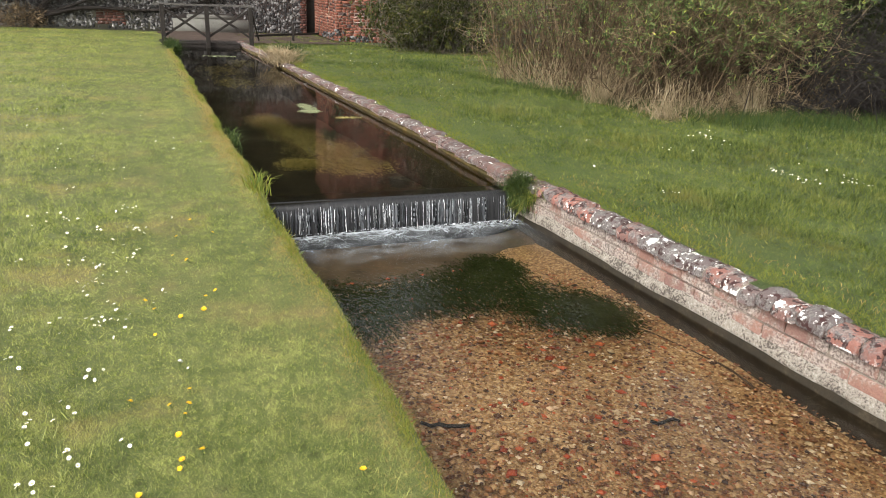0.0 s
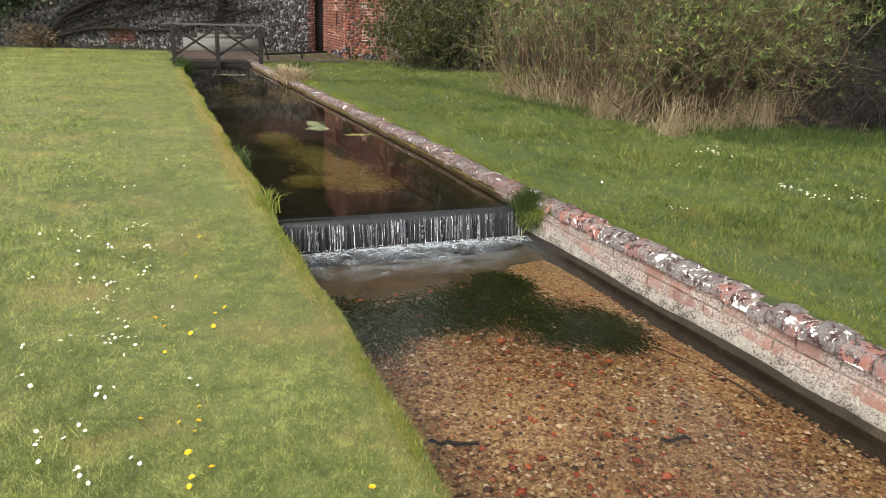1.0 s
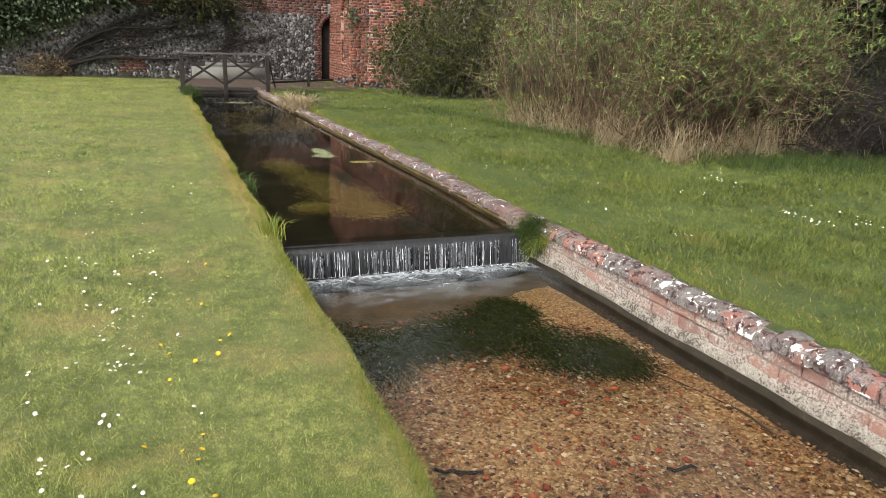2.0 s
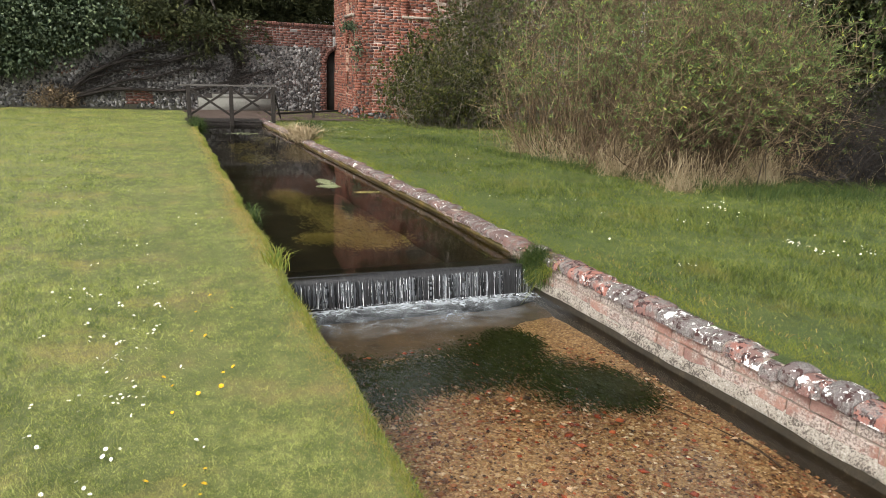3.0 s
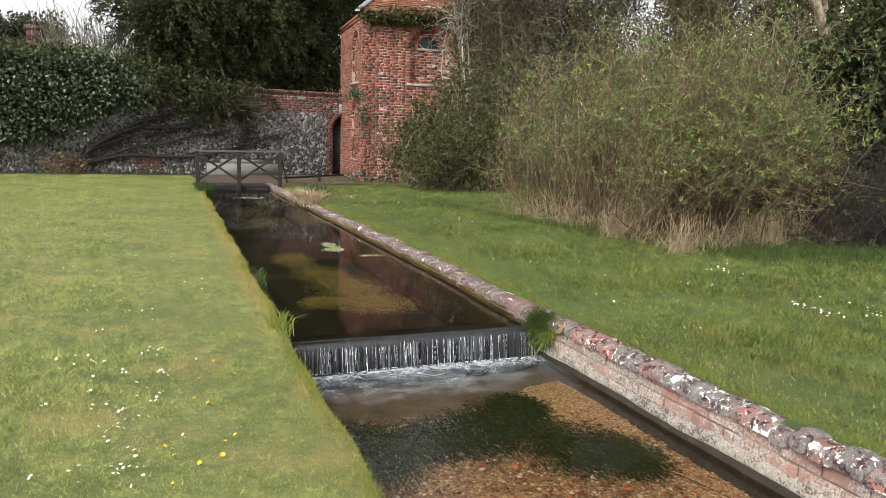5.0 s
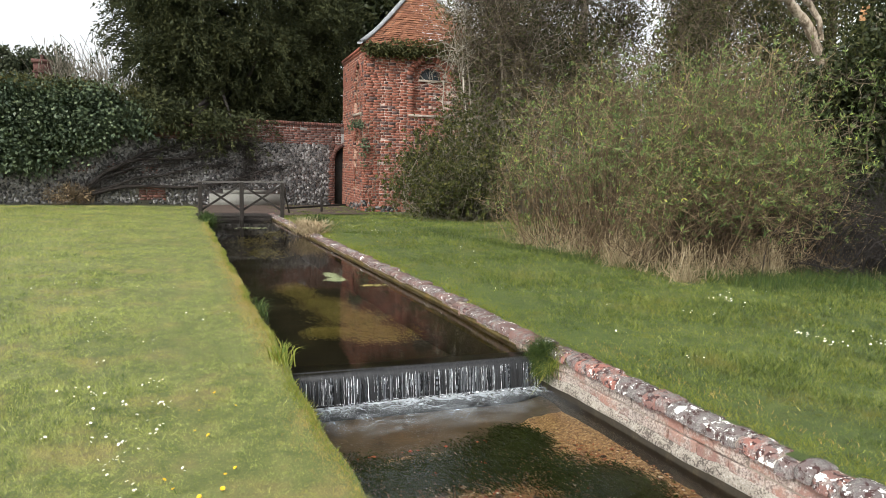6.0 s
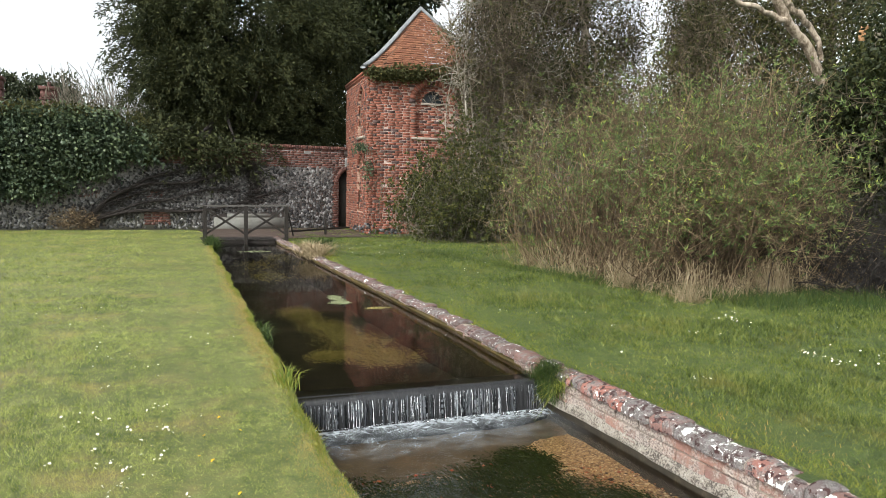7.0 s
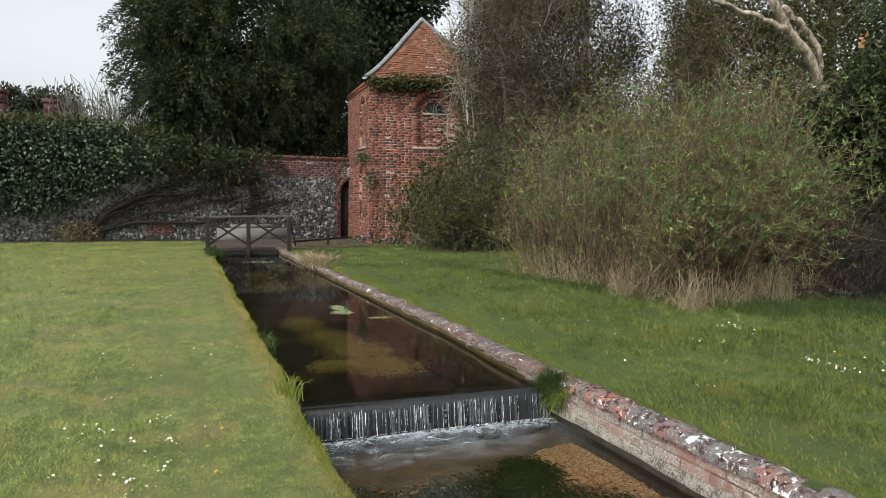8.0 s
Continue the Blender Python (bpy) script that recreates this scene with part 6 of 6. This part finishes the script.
ivy_ob = thing("wall_ivy", mesh_of("wall_ivy", *ivy, M_IVY), "thick dark green ivy mound hanging over the wall", "ivy")
sp = crown([(-3.0, 23.2, 3.3, 2.0, 0.5, 0.22), (-0.9, 23.3, 3.1, 0.7, 0.3, 0.25), (-4.6, 23.2, 3.15, 1.0, 0.4, 0.3)], 3500, (0.10, 0.07), 405, (0, -0.4, 0.3), 0.7, 0.3, 0.12)
part_of("new_growth", mesh_of("new_growth", *sp, M_TREEIVY), ivy_ob, "paler new growth along the top")

# old climbing stems spread over the flint
vine = empty_thing("climber", "old bare climber with thick grey stems fanned over the wall", "climber", at=(-2.0, Y_WALL - 0.06, 0.1))
voff = np.array([-2.0, Y_WALL - 0.06, 0.1])
STEMS = (((-2.0, 0.1), (-1.26, 0.97), (-0.33, 1.33), (1.11, 1.42), (2.62, 1.93)), ((-2.0, 0.1), (-0.81, 0.57), (0.77, 0.47), (2.44, 0.77), (3.77, 1.28)), ((-1.95, 0.2), (-0.6, 0.72), (0.13, 0.84), (1.27, 1.15), (2.19, 1.26)), ((-1.3, 0.95), (-0.3, 1.45), (0.3, 1.7), (1.2, 1.85), (1.94, 1.96)),
         ((2.44, 0.77), (2.7, 1.0), (2.75, 1.35), (2.72, 1.6), (2.71, 1.84)), ((-2.0, 0.15), (-1.3, 0.78), (-0.5, 1.08), (0.4, 1.2), (1.3, 1.55)), ((1.1, 1.42), (1.6, 1.66), (2.0, 1.75), (2.4, 1.85), (2.88, 1.99)))
THICK = (0.062, 0.06, 0.042, 0.045, 0.02, 0.035, 0.045)
lines = []
for k, pts in enumerate(STEMS):
    q = np.array(pts)
    s_ = np.linspace(0, 4, 30)
    x, z = np.interp(s_, range(5), q[:, 0]), np.interp(s_, range(5), q[:, 1])
    for _ in range(3):
        x[1:-1], z[1:-1] = (x[:-2] + x[1:-1] + x[2:]) / 3, (z[:-2] + z[1:-1] + z[2:]) / 3
    z = z + 0.025 * np.sin(s_ * 4 + k)
    p = np.stack([x, np.full(30, Y_WALL - 0.09) + 0.02 * np.sin(s_ * 3 + k), z], -1)[None]
    lines.append(p[0])
    part_of("stem", mesh_of("stem", *tubes(p - voff, THICK[k] * np.linspace(1, 0.4, 30)[None] * (1 + 0.15 * np.sin(s_ * 11 + k))[None], 7), M_VINE, True), vine)
r = np.random.default_rng(88)
n = 1500
a = np.concatenate(lines)[r.integers(0, 30 * len(lines), n)] + r.normal(0, 1, (n, 3)) * [0.10, 0.02, 0.05]
b = a + np.stack([r.normal(0.22, 0.16, n), r.normal(-0.02, 0.03, n), r.normal(0.04, 0.11, n)], -1)
mass_of("shoot_tangle", mesh_of("shoot_tangle", *tubes(stems(a, b, 4, 0.04, 5) - voff, np.full((n, 4), 0.0055), 3), M_VINE), vine)
v, f = crown([(-2.2, 23.1, 0.3, 0.6, 0.2, 0.35)], 1100, (0.13, 0.018), 410, (0, -0.3, 0.2), 0.9, 0.4, 0.1)
mass_of("dead_leafage", mesh_of("dead_leaves", v - voff, f, M_TWIG), vine, "brown dead leaves and twigs at the root")

# ivy on the tower's eaves and creeper on its wall
tiv = crown([(TX + 0.5, TY - 0.16, 4.66, 0.6, 0.16, 0.13), (TX + 1.1, TY - 0.16, 4.68, 0.75, 0.18, 0.2), (TX + 1.9, TY - 0.16, 4.75, 0.9, 0.18, 0.22), (TX + 3.0, TY - 0.2, 4.75, 0.9, 0.25, 0.35), (TX + 3.6, TY - 0.3, 4.2, 0.7, 0.4, 0.8)], 13000, (0.10, 0.06), 420, (0, -0.4, -0.3), 0.7, 0.35, 0.08)
thing("eave_ivy", mesh_of("eave_ivy", *tiv, M_TREEIVY), "straggling ivy along the tower eaves", "ivy")
r = np.random.default_rng(89)
n = 34
a = np.stack([TX + np.abs(r.normal(0.05, 0.4, n)), np.full(n, TY - 0.04), r.uniform(0.1, 2.6, n)], -1)
b = a + np.stack([r.normal(0.15, 0.4, n), r.normal(-0.03, 0.03, n), r.normal(0.55, 0.35, n)], -1)
cre = thing("creeper", mesh_of("creeper", *tubes(stems(a, b, 6, 0.07, 7), np.full((n, 6), 0.008), 3), M_GREYTWIG), "thin bare creeper stems on the tower brick", "creeper")
v, f = crown([(TX + 0.02, TY - 0.1, 1.8, 0.12, 0.06, 0.5), (TX - 0.1, TY + 0.2, 2.5, 0.25, 0.2, 0.08)], 420, (0.08, 0.05), 430, (0, -0.5, 0), 0.7, 0.5, 0.06)
mass_of("leafage", mesh_of("leaves", v, f, M_IVY), cre)

# ivied trees behind the shrubs
tree("ivied_tree", (9.5, 19.0, 0), (9.2, 19.0, 8.5), 0.16, [(9.2, 18.8, 4.3, 1.3, 1.0, 1.3), (9.8, 18.6, 2.8, 1.6, 1.0, 1.3), (8.9, 18.6, 5.8, 1.4, 1.0, 1.2), (9.3, 19.0, 7.2, 1.0, 1.2, 1.1), (10.6, 19.4, 4.9, 1.2, 1.0, 1.1)], 13000, (0.10, 0.055), "ivy-clad tree with bare grey branches beside the tower", M_TREEIVY, M_GREYTWIG, 500, twigs=6000, twig_mat=M_FARTWIG)
tree("ivied_tree", (12.5, 19.5, 0), (12.3, 19.5, 9.5), 0.2, [(12.2, 19.5, 5.0, 1.7, 1.2, 1.6), (12.2, 19.3, 3.2, 2.0, 1.0, 1.4), (12.2, 19.5, 7.4, 0.95, 1.2, 1.5), (12.4, 19.8, 10.0, 2.2, 1.3, 1.8), (13.9, 20.2, 3.9, 1.3, 1.0, 1.1), (14.8, 20.6, 6.4, 1.0, 0.8, 2.0), (11.4, 20.4, 7.2, 1.1, 0.8, 1.3)], 26000, (0.11, 0.065), "ivy-clad tree with tangled brown twigs behind the shrubs", M_TREEIVY, M_BARK, 520, twigs=6200, twig_mat=M_FARTWIG)
tree("ivied_tree", (16.0, 18.5, 0), (15.8, 18.5, 9.5), 0.22, [(15.8, 18.5, 4.6, 1.9, 1.3, 1.7), (15.4, 18.3, 3.0, 2.4, 1.0, 1.4), (16.5, 18.5, 7.2, 1.8, 1.4, 1.6), (15.8, 18.8, 10.2, 2.4, 1.4, 2.0), (15.8, 18.0, 5.9, 1.2, 1.1, 1.2)], 30000, (0.11, 0.065), "tall ivied tree with brown hanging twigs", M_TREEIVY, M_BARK, 540, twigs=5600, twig_mat=M_FARTWIG)
tree("ivied_tree", (20.5, 17.0, 0), (20.3, 17.0, 8), 0.25, [(20.0, 17.0, 5.0, 2.4, 1.4, 2.2), (20.5, 17.0, 7.8, 2.4, 1.4, 1.8), (18.2, 17.5, 6.8, 1.6, 1.2, 1.6), (18.8, 18.5, 4.6, 1.9, 1.2, 2.0)], 30000, (0.12, 0.07), "broad ivied tree at the garden corner", M_TREEIVY, M_BARK, 560, twigs=1500, twig_mat=M_FARTWIG)
tree("holly_tree", (13.6, 10.6, 0), (13.8, 10.7, 4.8), 0.14, [(14.0, 10.8, 3.0, 0.9, 1.0, 1.6), (14.6, 10.6, 4.6, 1.3, 1.0, 1.4), (12.6, 10.0, 2.1, 1.1, 0.9, 0.9), (15.6, 10.6, 5.4, 1.2, 1.0, 1.4), (13.0, 10.6, 2.7, 0.9, 0.7, 0.9), (13.9, 10.7, 3.4, 0.7, 0.6, 0.6)], 23000, (0.11, 0.06), "glossy dark evergreen tree by the boundary wall", M_HOLLY, M_BARK, 580)

# ivy over the wall behind the shrubs
we = crown([(10.5, 8.4, 1.9, 0.35, 1.6, 0.7), (10.5, 10.5, 2.0, 0.4, 1.8, 0.8), (10.6, 6.2, 2.0, 0.3, 1.4, 0.6), (10.4, 7.6, 2.9, 0.5, 1.0, 0.8)], 16000, (0.10, 0.07), 450, (-0.5, -0.4, -0.3), 0.7, 0.35, 0.09)
thing("wall_ivy", mesh_of("wall_ivy", *we, M_HOLLY), "dark ivy over the wall behind the shrubs", "ivy")

hb = empty_thing("holly_bush", "dark glossy evergreen bush crowding over the wall", "shrub", at=(10.1, 8.2, 0.1))
hoff = np.array([10.1, 8.2, 0.1])
part_of("stem", mesh_of("stem", *tubes(stems(np.array([[10.1, 8.2, 0.05]]), np.array([[10.1, 8.2, 3.2]]), 8, 0.1, 3) - hoff, np.linspace(0.05, 0.02, 8)[None], 6), M_BARK, True), hb)
v, f = crown([(9.7, 8.0, 1.3, 0.6, 0.5, 0.7), (10.3, 7.6, 1.2, 0.5, 0.5, 0.7), (10.0, 8.2, 1.9, 0.55, 0.6, 0.8), (10.2, 8.0, 3.1, 0.7, 0.6, 0.8), (9.7, 8.5, 2.6, 0.4, 0.5, 0.6), (10.6, 7.4, 2.4, 0.5, 0.6, 1.1), (9.9, 7.5, 2.3, 0.5, 0.45, 0.9), (9.6, 7.9, 0.9, 0.6, 0.5, 0.6), (9.7, 7.8, 3.0, 0.4, 0.5, 0.5)], 21000, (0.095, 0.048), 455, (-0.2, -0.4, -0.1), 0.8, 0.4, 0.10)
mass_of("leafage", mesh_of("leafage", v - hoff, f, M_HOLLY), hb, "dark glossy leaves")

# lopped pale tree
lop = empty_thing("lopped_tree", "leaning pale lopped tree trunk with sawn limbs", "tree", at=(13.9, 11.5, 0.1))
loff = np.array([13.9, 11.5, 0.1])
for pts, r0, r1 in ((((13.9, 11.5, 0.1), (13.7, 11.5, 2.2), (13.49, 11.5, 3.56), (12.67, 11.5, 4.54), (11.64, 11.5, 5.47), (11.0, 11.5, 6.6)), 0.12, 0.085),
                    (((12.4, 11.5, 4.8), (12.1, 11.5, 4.95), (11.7, 11.5, 5.05), (11.12, 11.5, 5.15), (10.4, 11.5, 5.27), (9.5, 11.5, 5.4)), 0.07, 0.04),
                    (((13.3, 11.6, 4.3), (13.2, 11.6, 4.62), (12.89, 11.6, 4.98), (12.5, 11.6, 5.2), (12.2, 11.6, 5.36), (12.1, 11.6, 5.42)), 0.05, 0.075)):
    q = np.array(pts)
    s_ = np.linspace(0, 5, 60)
    p = np.stack([np.interp(s_, range(6), q[:, i]) for i in range(3)], -1)
    p += 0.02 * np.sin(s_[:, None] * [5, 4, 7])
    rad = np.linspace(r0, r1, 60) * (1 + 0.05 * np.sin(s_ * 9) + 0.07 * np.sin(s_ * 23 + r0 * 50))
    v, f = tubes((p - loff)[None], rad[None], 9)
    v = v + np.random.default_rng(int(r0 * 1000)).normal(0, 0.006, v.shape)
    part_of("limb", mesh_of("limb", v, f, M_PALEBARK), lop)
v, f = tubes(np.array([[(14.28, 11.42, 4.78), (14.27, 11.40, 4.95), (14.30, 11.38, 5.10)]]) - loff, np.array([[0.07, 0.09, 0.07]]), 8)
part_of("sawn_stub", mesh_of("sawn_stub", v, f, M_CUTWOOD), lop, "orange sawn stub")
# arching bare branches in front of the evergreen
def bent(points, count=26):
    """A smooth line through a few points."""
    q = np.array(points)
    s_ = np.linspace(0, len(q) - 1, count)
    p = np.stack([np.interp(s_, range(len(q)), q[:, i]) for i in range(3)], -1)
    for _ in range(4):
        p[1:-1] = (p[:-2] + p[1:-1] + p[2:]) / 3
    return p + 0.008 * np.sin(s_[:, None] * [7, 5, 9])


ARCHES = (((10.0, 7.8, 0.05), (10.1, 7.6, 1.6), (9.95, 7.6, 2.55), (9.7, 7.6, 2.71), (9.13, 7.6, 2.69), (8.82, 7.6, 2.79)),
          ((9.95, 7.8, 0.05), (10.0, 7.7, 1.3), (9.76, 7.6, 2.1), (9.58, 7.6, 2.17), (9.27, 7.6, 2.13), (8.97, 7.6, 1.97)),
          ((9.9, 7.8, 0.05), (9.6, 7.65, 1.6), (9.43, 7.6, 2.06), (9.57, 7.6, 2.45), (9.52, 7.6, 2.63), (9.35, 7.6, 2.9)),
          ((8.6, 7.7, 0.08), (8.79, 7.6, 0.95), (9.26, 7.6, 1.1), (9.6, 7.6, 1.41), (9.87, 7.6, 1.79), (10.1, 7.6, 2.4)),
          ((8.89, 7.6, 0.08), (8.89, 7.6, 0.57), (8.77, 7.6, 0.83), (8.5, 7.6, 0.98), (8.15, 7.6, 1.05), (7.9, 7.6, 0.95)))
arch = empty_thing("arching_shrub", "long bare arching grey branches of an old shrub", "shrub", at=(9.9, 7.8, 0.05))
aoff = np.array([9.9, 7.8, 0.05])
for k, pts in enumerate(ARCHES):
    p = bent(pts)
    part_of("branch", mesh_of("branch", *tubes((p - aoff)[None], np.linspace(0.016, 0.006, 26)[None], 6), M_FARTWIG, True), arch)
r = np.random.default_rng(73)
n = 130
src = np.concatenate([bent(pts)[10:] for pts in ARCHES])[r.integers(0, 16 * len(ARCHES), n)]
tip = src + unit(r.normal(size=(n, 3)) * [1, 0.6, 0.8] + [-0.3, -0.3, 0.2]) * r.uniform(0.1, 0.4, (n, 1))
mass_of("twig_tangle", mesh_of("twig_tangle", *tubes(stems(src, tip, 4, 0.05, 74) - aoff, np.full((n, 1), 0.005) * np.linspace(1, 0.5, 4)[None], 3), M_FARTWIG), arch, "thin bare twigs")
rose = np.repeat(tip, 7, 0)
v, f = leaves(rose, r.normal(size=rose.shape) + [-0.2, -0.4, 0.5], r.uniform(0.05, 0.10, len(rose)), 0.022, 75, 0.15)
mass_of("leafage", mesh_of("leafage", v - aoff, f, M_BUSHLEAF), arch, "whorls of narrow fresh green leaves")
v, f = stones(np.array([[8.84, 7.6, 0.28], [8.86, 7.62, 0.42], [8.80, 7.6, 0.16]]), np.array([0.34, 0.26, 0.36]), 1.3, 12)
thing("stump", mesh_of("stump", v, f, M_BARK, True), "rotten red-brown tree stump under the shrubs", "stump")

# bare saplings against the tower
r = np.random.default_rng(95)
sap = empty_thing("bare_sapling", "bare pale grey saplings leaning beside the tower", "sapling", at=(8.4, 18.6, 0.1))
so = np.array([8.4, 18.6, 0.1])
base = np.array([[8.4, 18.6, 0.1]] * 14) + r.normal(0, 0.3, (14, 3)) * [1, 1, 0]
top = np.stack([r.uniform(7.6, 11.2, 14), r.uniform(18.0, 19.2, 14), r.uniform(4.6, 7.8, 14)], -1)
p = stems(base, top, 10, 0.3, 96)
mass_of("stem_mass", mesh_of("stem_cluster", *tubes(p - so, np.full((14, 1), 0.028) * np.linspace(1, 0.35, 10)[None], 6), M_PALETWIG, True), sap)
n = 480
src = p[r.integers(0, 14, n), r.integers(4, 10, n)]
b = src + unit(r.normal(size=(n, 3)) * [1, 0.6, 0.8] + [0, 0, 0.3]) * r.uniform(0.4, 1.5, (n, 1))
mass_of("twig_tangle", mesh_of("twig_tangle", *tubes(stems(src, b, 6, 0.12, 97) - so, np.full((n, 1), 0.011) * np.linspace(1, 0.3, 6)[None], 3), M_PALETWIG), sap, "thin bare twigs")

# distance: pale bare shrub, dark trees and chimneys
r = np.random.default_rng(98)
n = 900
a = np.stack([r.uniform(-3.2, 0.5, n), r.uniform(29, 31, n), r.uniform(1.5, 4.2, n)], -1)
b = a + np.stack([r.normal(-0.2, 0.4, n), r.normal(0, 0.3, n), r.uniform(0.5, 1.8, n)], -1)
thing("bare_shrub", mesh_of("bare_shrub", *tubes(stems(a, b, 5, 0.12, 99), np.full((n, 5), 0.010), 3), M_GREYTWIG), "pale bare shrub twigs above the ivied wall", "shrub", kind="stuff")
thing("distant_trees", mesh_of("distant_trees", *crown([(-14, 62, 6.5, 4, 2, 2.2), (-10.5, 62, 7.6, 1.5, 1.5, 1.9), (-8.4, 62, 7.6, 1.5, 1.5, 2.1), (-6.3, 62, 7.4, 1.3, 1.5, 2.2), (-9, 62, 5.0, 6, 2, 2.2), (-5, 62, 5.2, 1.6, 2, 2)], 22000, (0.30, 0.18), 600, (0, 0, 0.4)), M_FARLEAF), "dark distant evergreen trees", "trees", kind="stuff")
house = empty_thing("house", "distant red brick house with tall chimneys", "house", at=(-7.5, 46, 0))
ho = np.array([-7.5, 46, 0.0])
part_of("wall", mesh_of("wall", boxes([(-14, 46, -0.1)], [(-4.7, 52, 3.6)])[0] - ho, boxes([(0, 0, 0)], [(1, 1, 1)])[1], M_WALLRED), house)
v = np.array([(-14.2, 45.8, 3.6), (-4.5, 45.8, 3.6), (-4.5, 52.2, 3.6), (-14.2, 52.2, 3.6), (-13, 49, 5.6), (-6.2, 49, 5.6)]) - ho
me = bpy.data.meshes.new("roof")
me.from_pydata(v.tolist(), [], [(0, 1, 5, 4), (1, 2, 5), (2, 3, 4, 5), (3, 0, 4), (3, 2, 1, 0)])
me.materials.append(M_TILE)
part_of("roof", me, house)
for cx, w, z1 in ((-5.6, 0.52, 6.75), (-8.3, 0.5, 7.15)):
    v, f = boxes([(cx - w * 0.8, 46.2, 3.4), (cx - w * 0.92, 46.15, z1 - 0.75), (cx - w * 0.8, 46.2, z1 - 0.68), (cx - w * 0.95, 46.12, z1 - 0.2)], [(cx + w * 0.8, 47, z1 - 0.75), (cx + w * 0.92, 47.05, z1 - 0.66), (cx + w * 0.8, 47, z1 - 0.2), (cx + w * 0.95, 47.08, z1)])
    ch = part_of("chimney", mesh_of("chimney", v - ho, f, M_FARBRICK), house, "tall red brick chimney")
    v, f = tubes(np.array([[(cx, 46.6, z1 - 0.02), (cx, 46.6, z1 + 0.15), (cx, 46.6, z1 + 0.28)]]) - ho, np.array([[0.12, 0.10, 0.11]]), 8)
    part_of("chimney_pot", mesh_of("chimney_pot", v, f, M_FARBRICK, True), ch)

# ---- bricks of the channel wall, each its own piece ----
def coping_mesh(seed, material, length):
    """A half-round coping brick: worn arrises, a slightly lumpy back."""
    r = np.random.default_rng(seed)
    prof = [(0.0, 0.0), (0.001, 0.04)] + [(0.095 - 0.094 * math.cos(a), 0.045 + 0.052 * math.sin(a)) for a in np.linspace(0.3, math.pi - 0.4, 8)] + [(0.19, 0.04), (0.19, 0.0)]
    k = len(prof)
    v = []
    for yy, s_ in ((0.0, 0.93), (0.005, 0.98), (0.016, 1.0), (length * 0.5, 1.01), (length - 0.016, 1.0), (length - 0.005, 0.98), (length, 0.93)):
        v += [(0.095 + (x - 0.095) * s_ + r.normal(0, 0.002), yy + r.normal(0, 0.0012), z * s_ + r.normal(0, 0.0024)) for x, z in prof]
    f4 = [(i + row * k, i + 1 + row * k, i + 1 + (row + 1) * k, i + (row + 1) * k) for row in range(6) for i in range(k - 1)]
    me = bpy.data.meshes.new("brick")
    me.from_pydata(v, [], f4 + [tuple(range(k))[::-1], tuple(range(6 * k, 7 * k))])
    me.materials.append(material)
    for q in me.polygons:
        q.use_smooth = True
    return me


def face_mesh(seed, length):
    r = np.random.default_rng(seed)
    c = np.array([(x, y, z) for x in (-0.006, 0.0, 0.05) for y in (0.0, length) for z in (0.0, 0.065)])
    c[:4] += np.array([(0, 0.006, 0.006), (0, 0.006, -0.006), (0, -0.006, 0.006), (0, -0.006, -0.006)])
    c += r.normal(0, 0.0015, c.shape)
    f = [(0, 1, 3, 2)] + [(0, 4, 5, 1), (2, 3, 7, 6), (1, 5, 7, 3), (0, 2, 6, 4), (4, 8, 9, 5), (6, 7, 11, 10), (5, 9, 11, 7), (4, 6, 10, 8)]
    me = bpy.data.meshes.new("brick")
    me.from_pydata(c.tolist(), [], f)
    me.materials.append(M_WALLBRICK)
    return me


r = np.random.default_rng(77)
LENGTHS = (0.088, 0.104, 0.122, 0.142)
COPINGS, FARS = [coping_mesh(k, M_COPING, LENGTHS[k % 4]) for k in range(16)], [coping_mesh(k, M_COPINGFAR, LENGTHS[k % 4]) for k in range(20, 32)]
FACES = [face_mesh(k, 0.215) for k in range(5)]
y = 1.2
while y < 18.75:
    far = r.random() < np.interp(y, [4.6, 6.0], [0.0, 0.92])
    k = int(r.integers(12 if far else 16))
    ob = new("brick", (FARS if far else COPINGS)[k])
    ob.parent = channel_wall
    ob.matrix_basis = pose(FACE + float(drift(y)) - 0.037 + r.normal(0, 0.004), y, -0.008 + r.normal(0, 0.004), r.normal(0, 2.0), r.normal(0, 2.5), r.normal(0, 2.5)) @ Matrix.Diagonal((1, 1, float(coping_rise(y)), 1))
    y += LENGTHS[k % 4] + r.uniform(0.007, 0.014)
for course in range(4):
    z = -0.083 - course * 0.075
    y = 1.2 - 0.11 * (course % 2)
    while y < (Y_WEIR - 0.2 if course > 0 else 18.4):
        ob = new("brick", FACES[int(r.integers(5))])
        ob.parent = channel_wall
        ob.matrix_basis = pose(FACE + float(drift(y)) + 0.004 + r.normal(0, 0.003), y, z + r.normal(0, 0.001), 0, 0, r.normal(0, 0.5))
        y += 0.225

# the coping goes on downstream
ys = np.arange(-12.0, 1.16, 0.0752)
v, f = boxes([(FACE - 0.045, y, -0.014) for y in ys], [(FACE + 0.145, y + 0.066, 0.082) for y in ys], 0.003)
mass_of("coping_run", mesh_of("coping_run", v, f, M_COPING), channel_wall, "rounded lichened coping bricks")
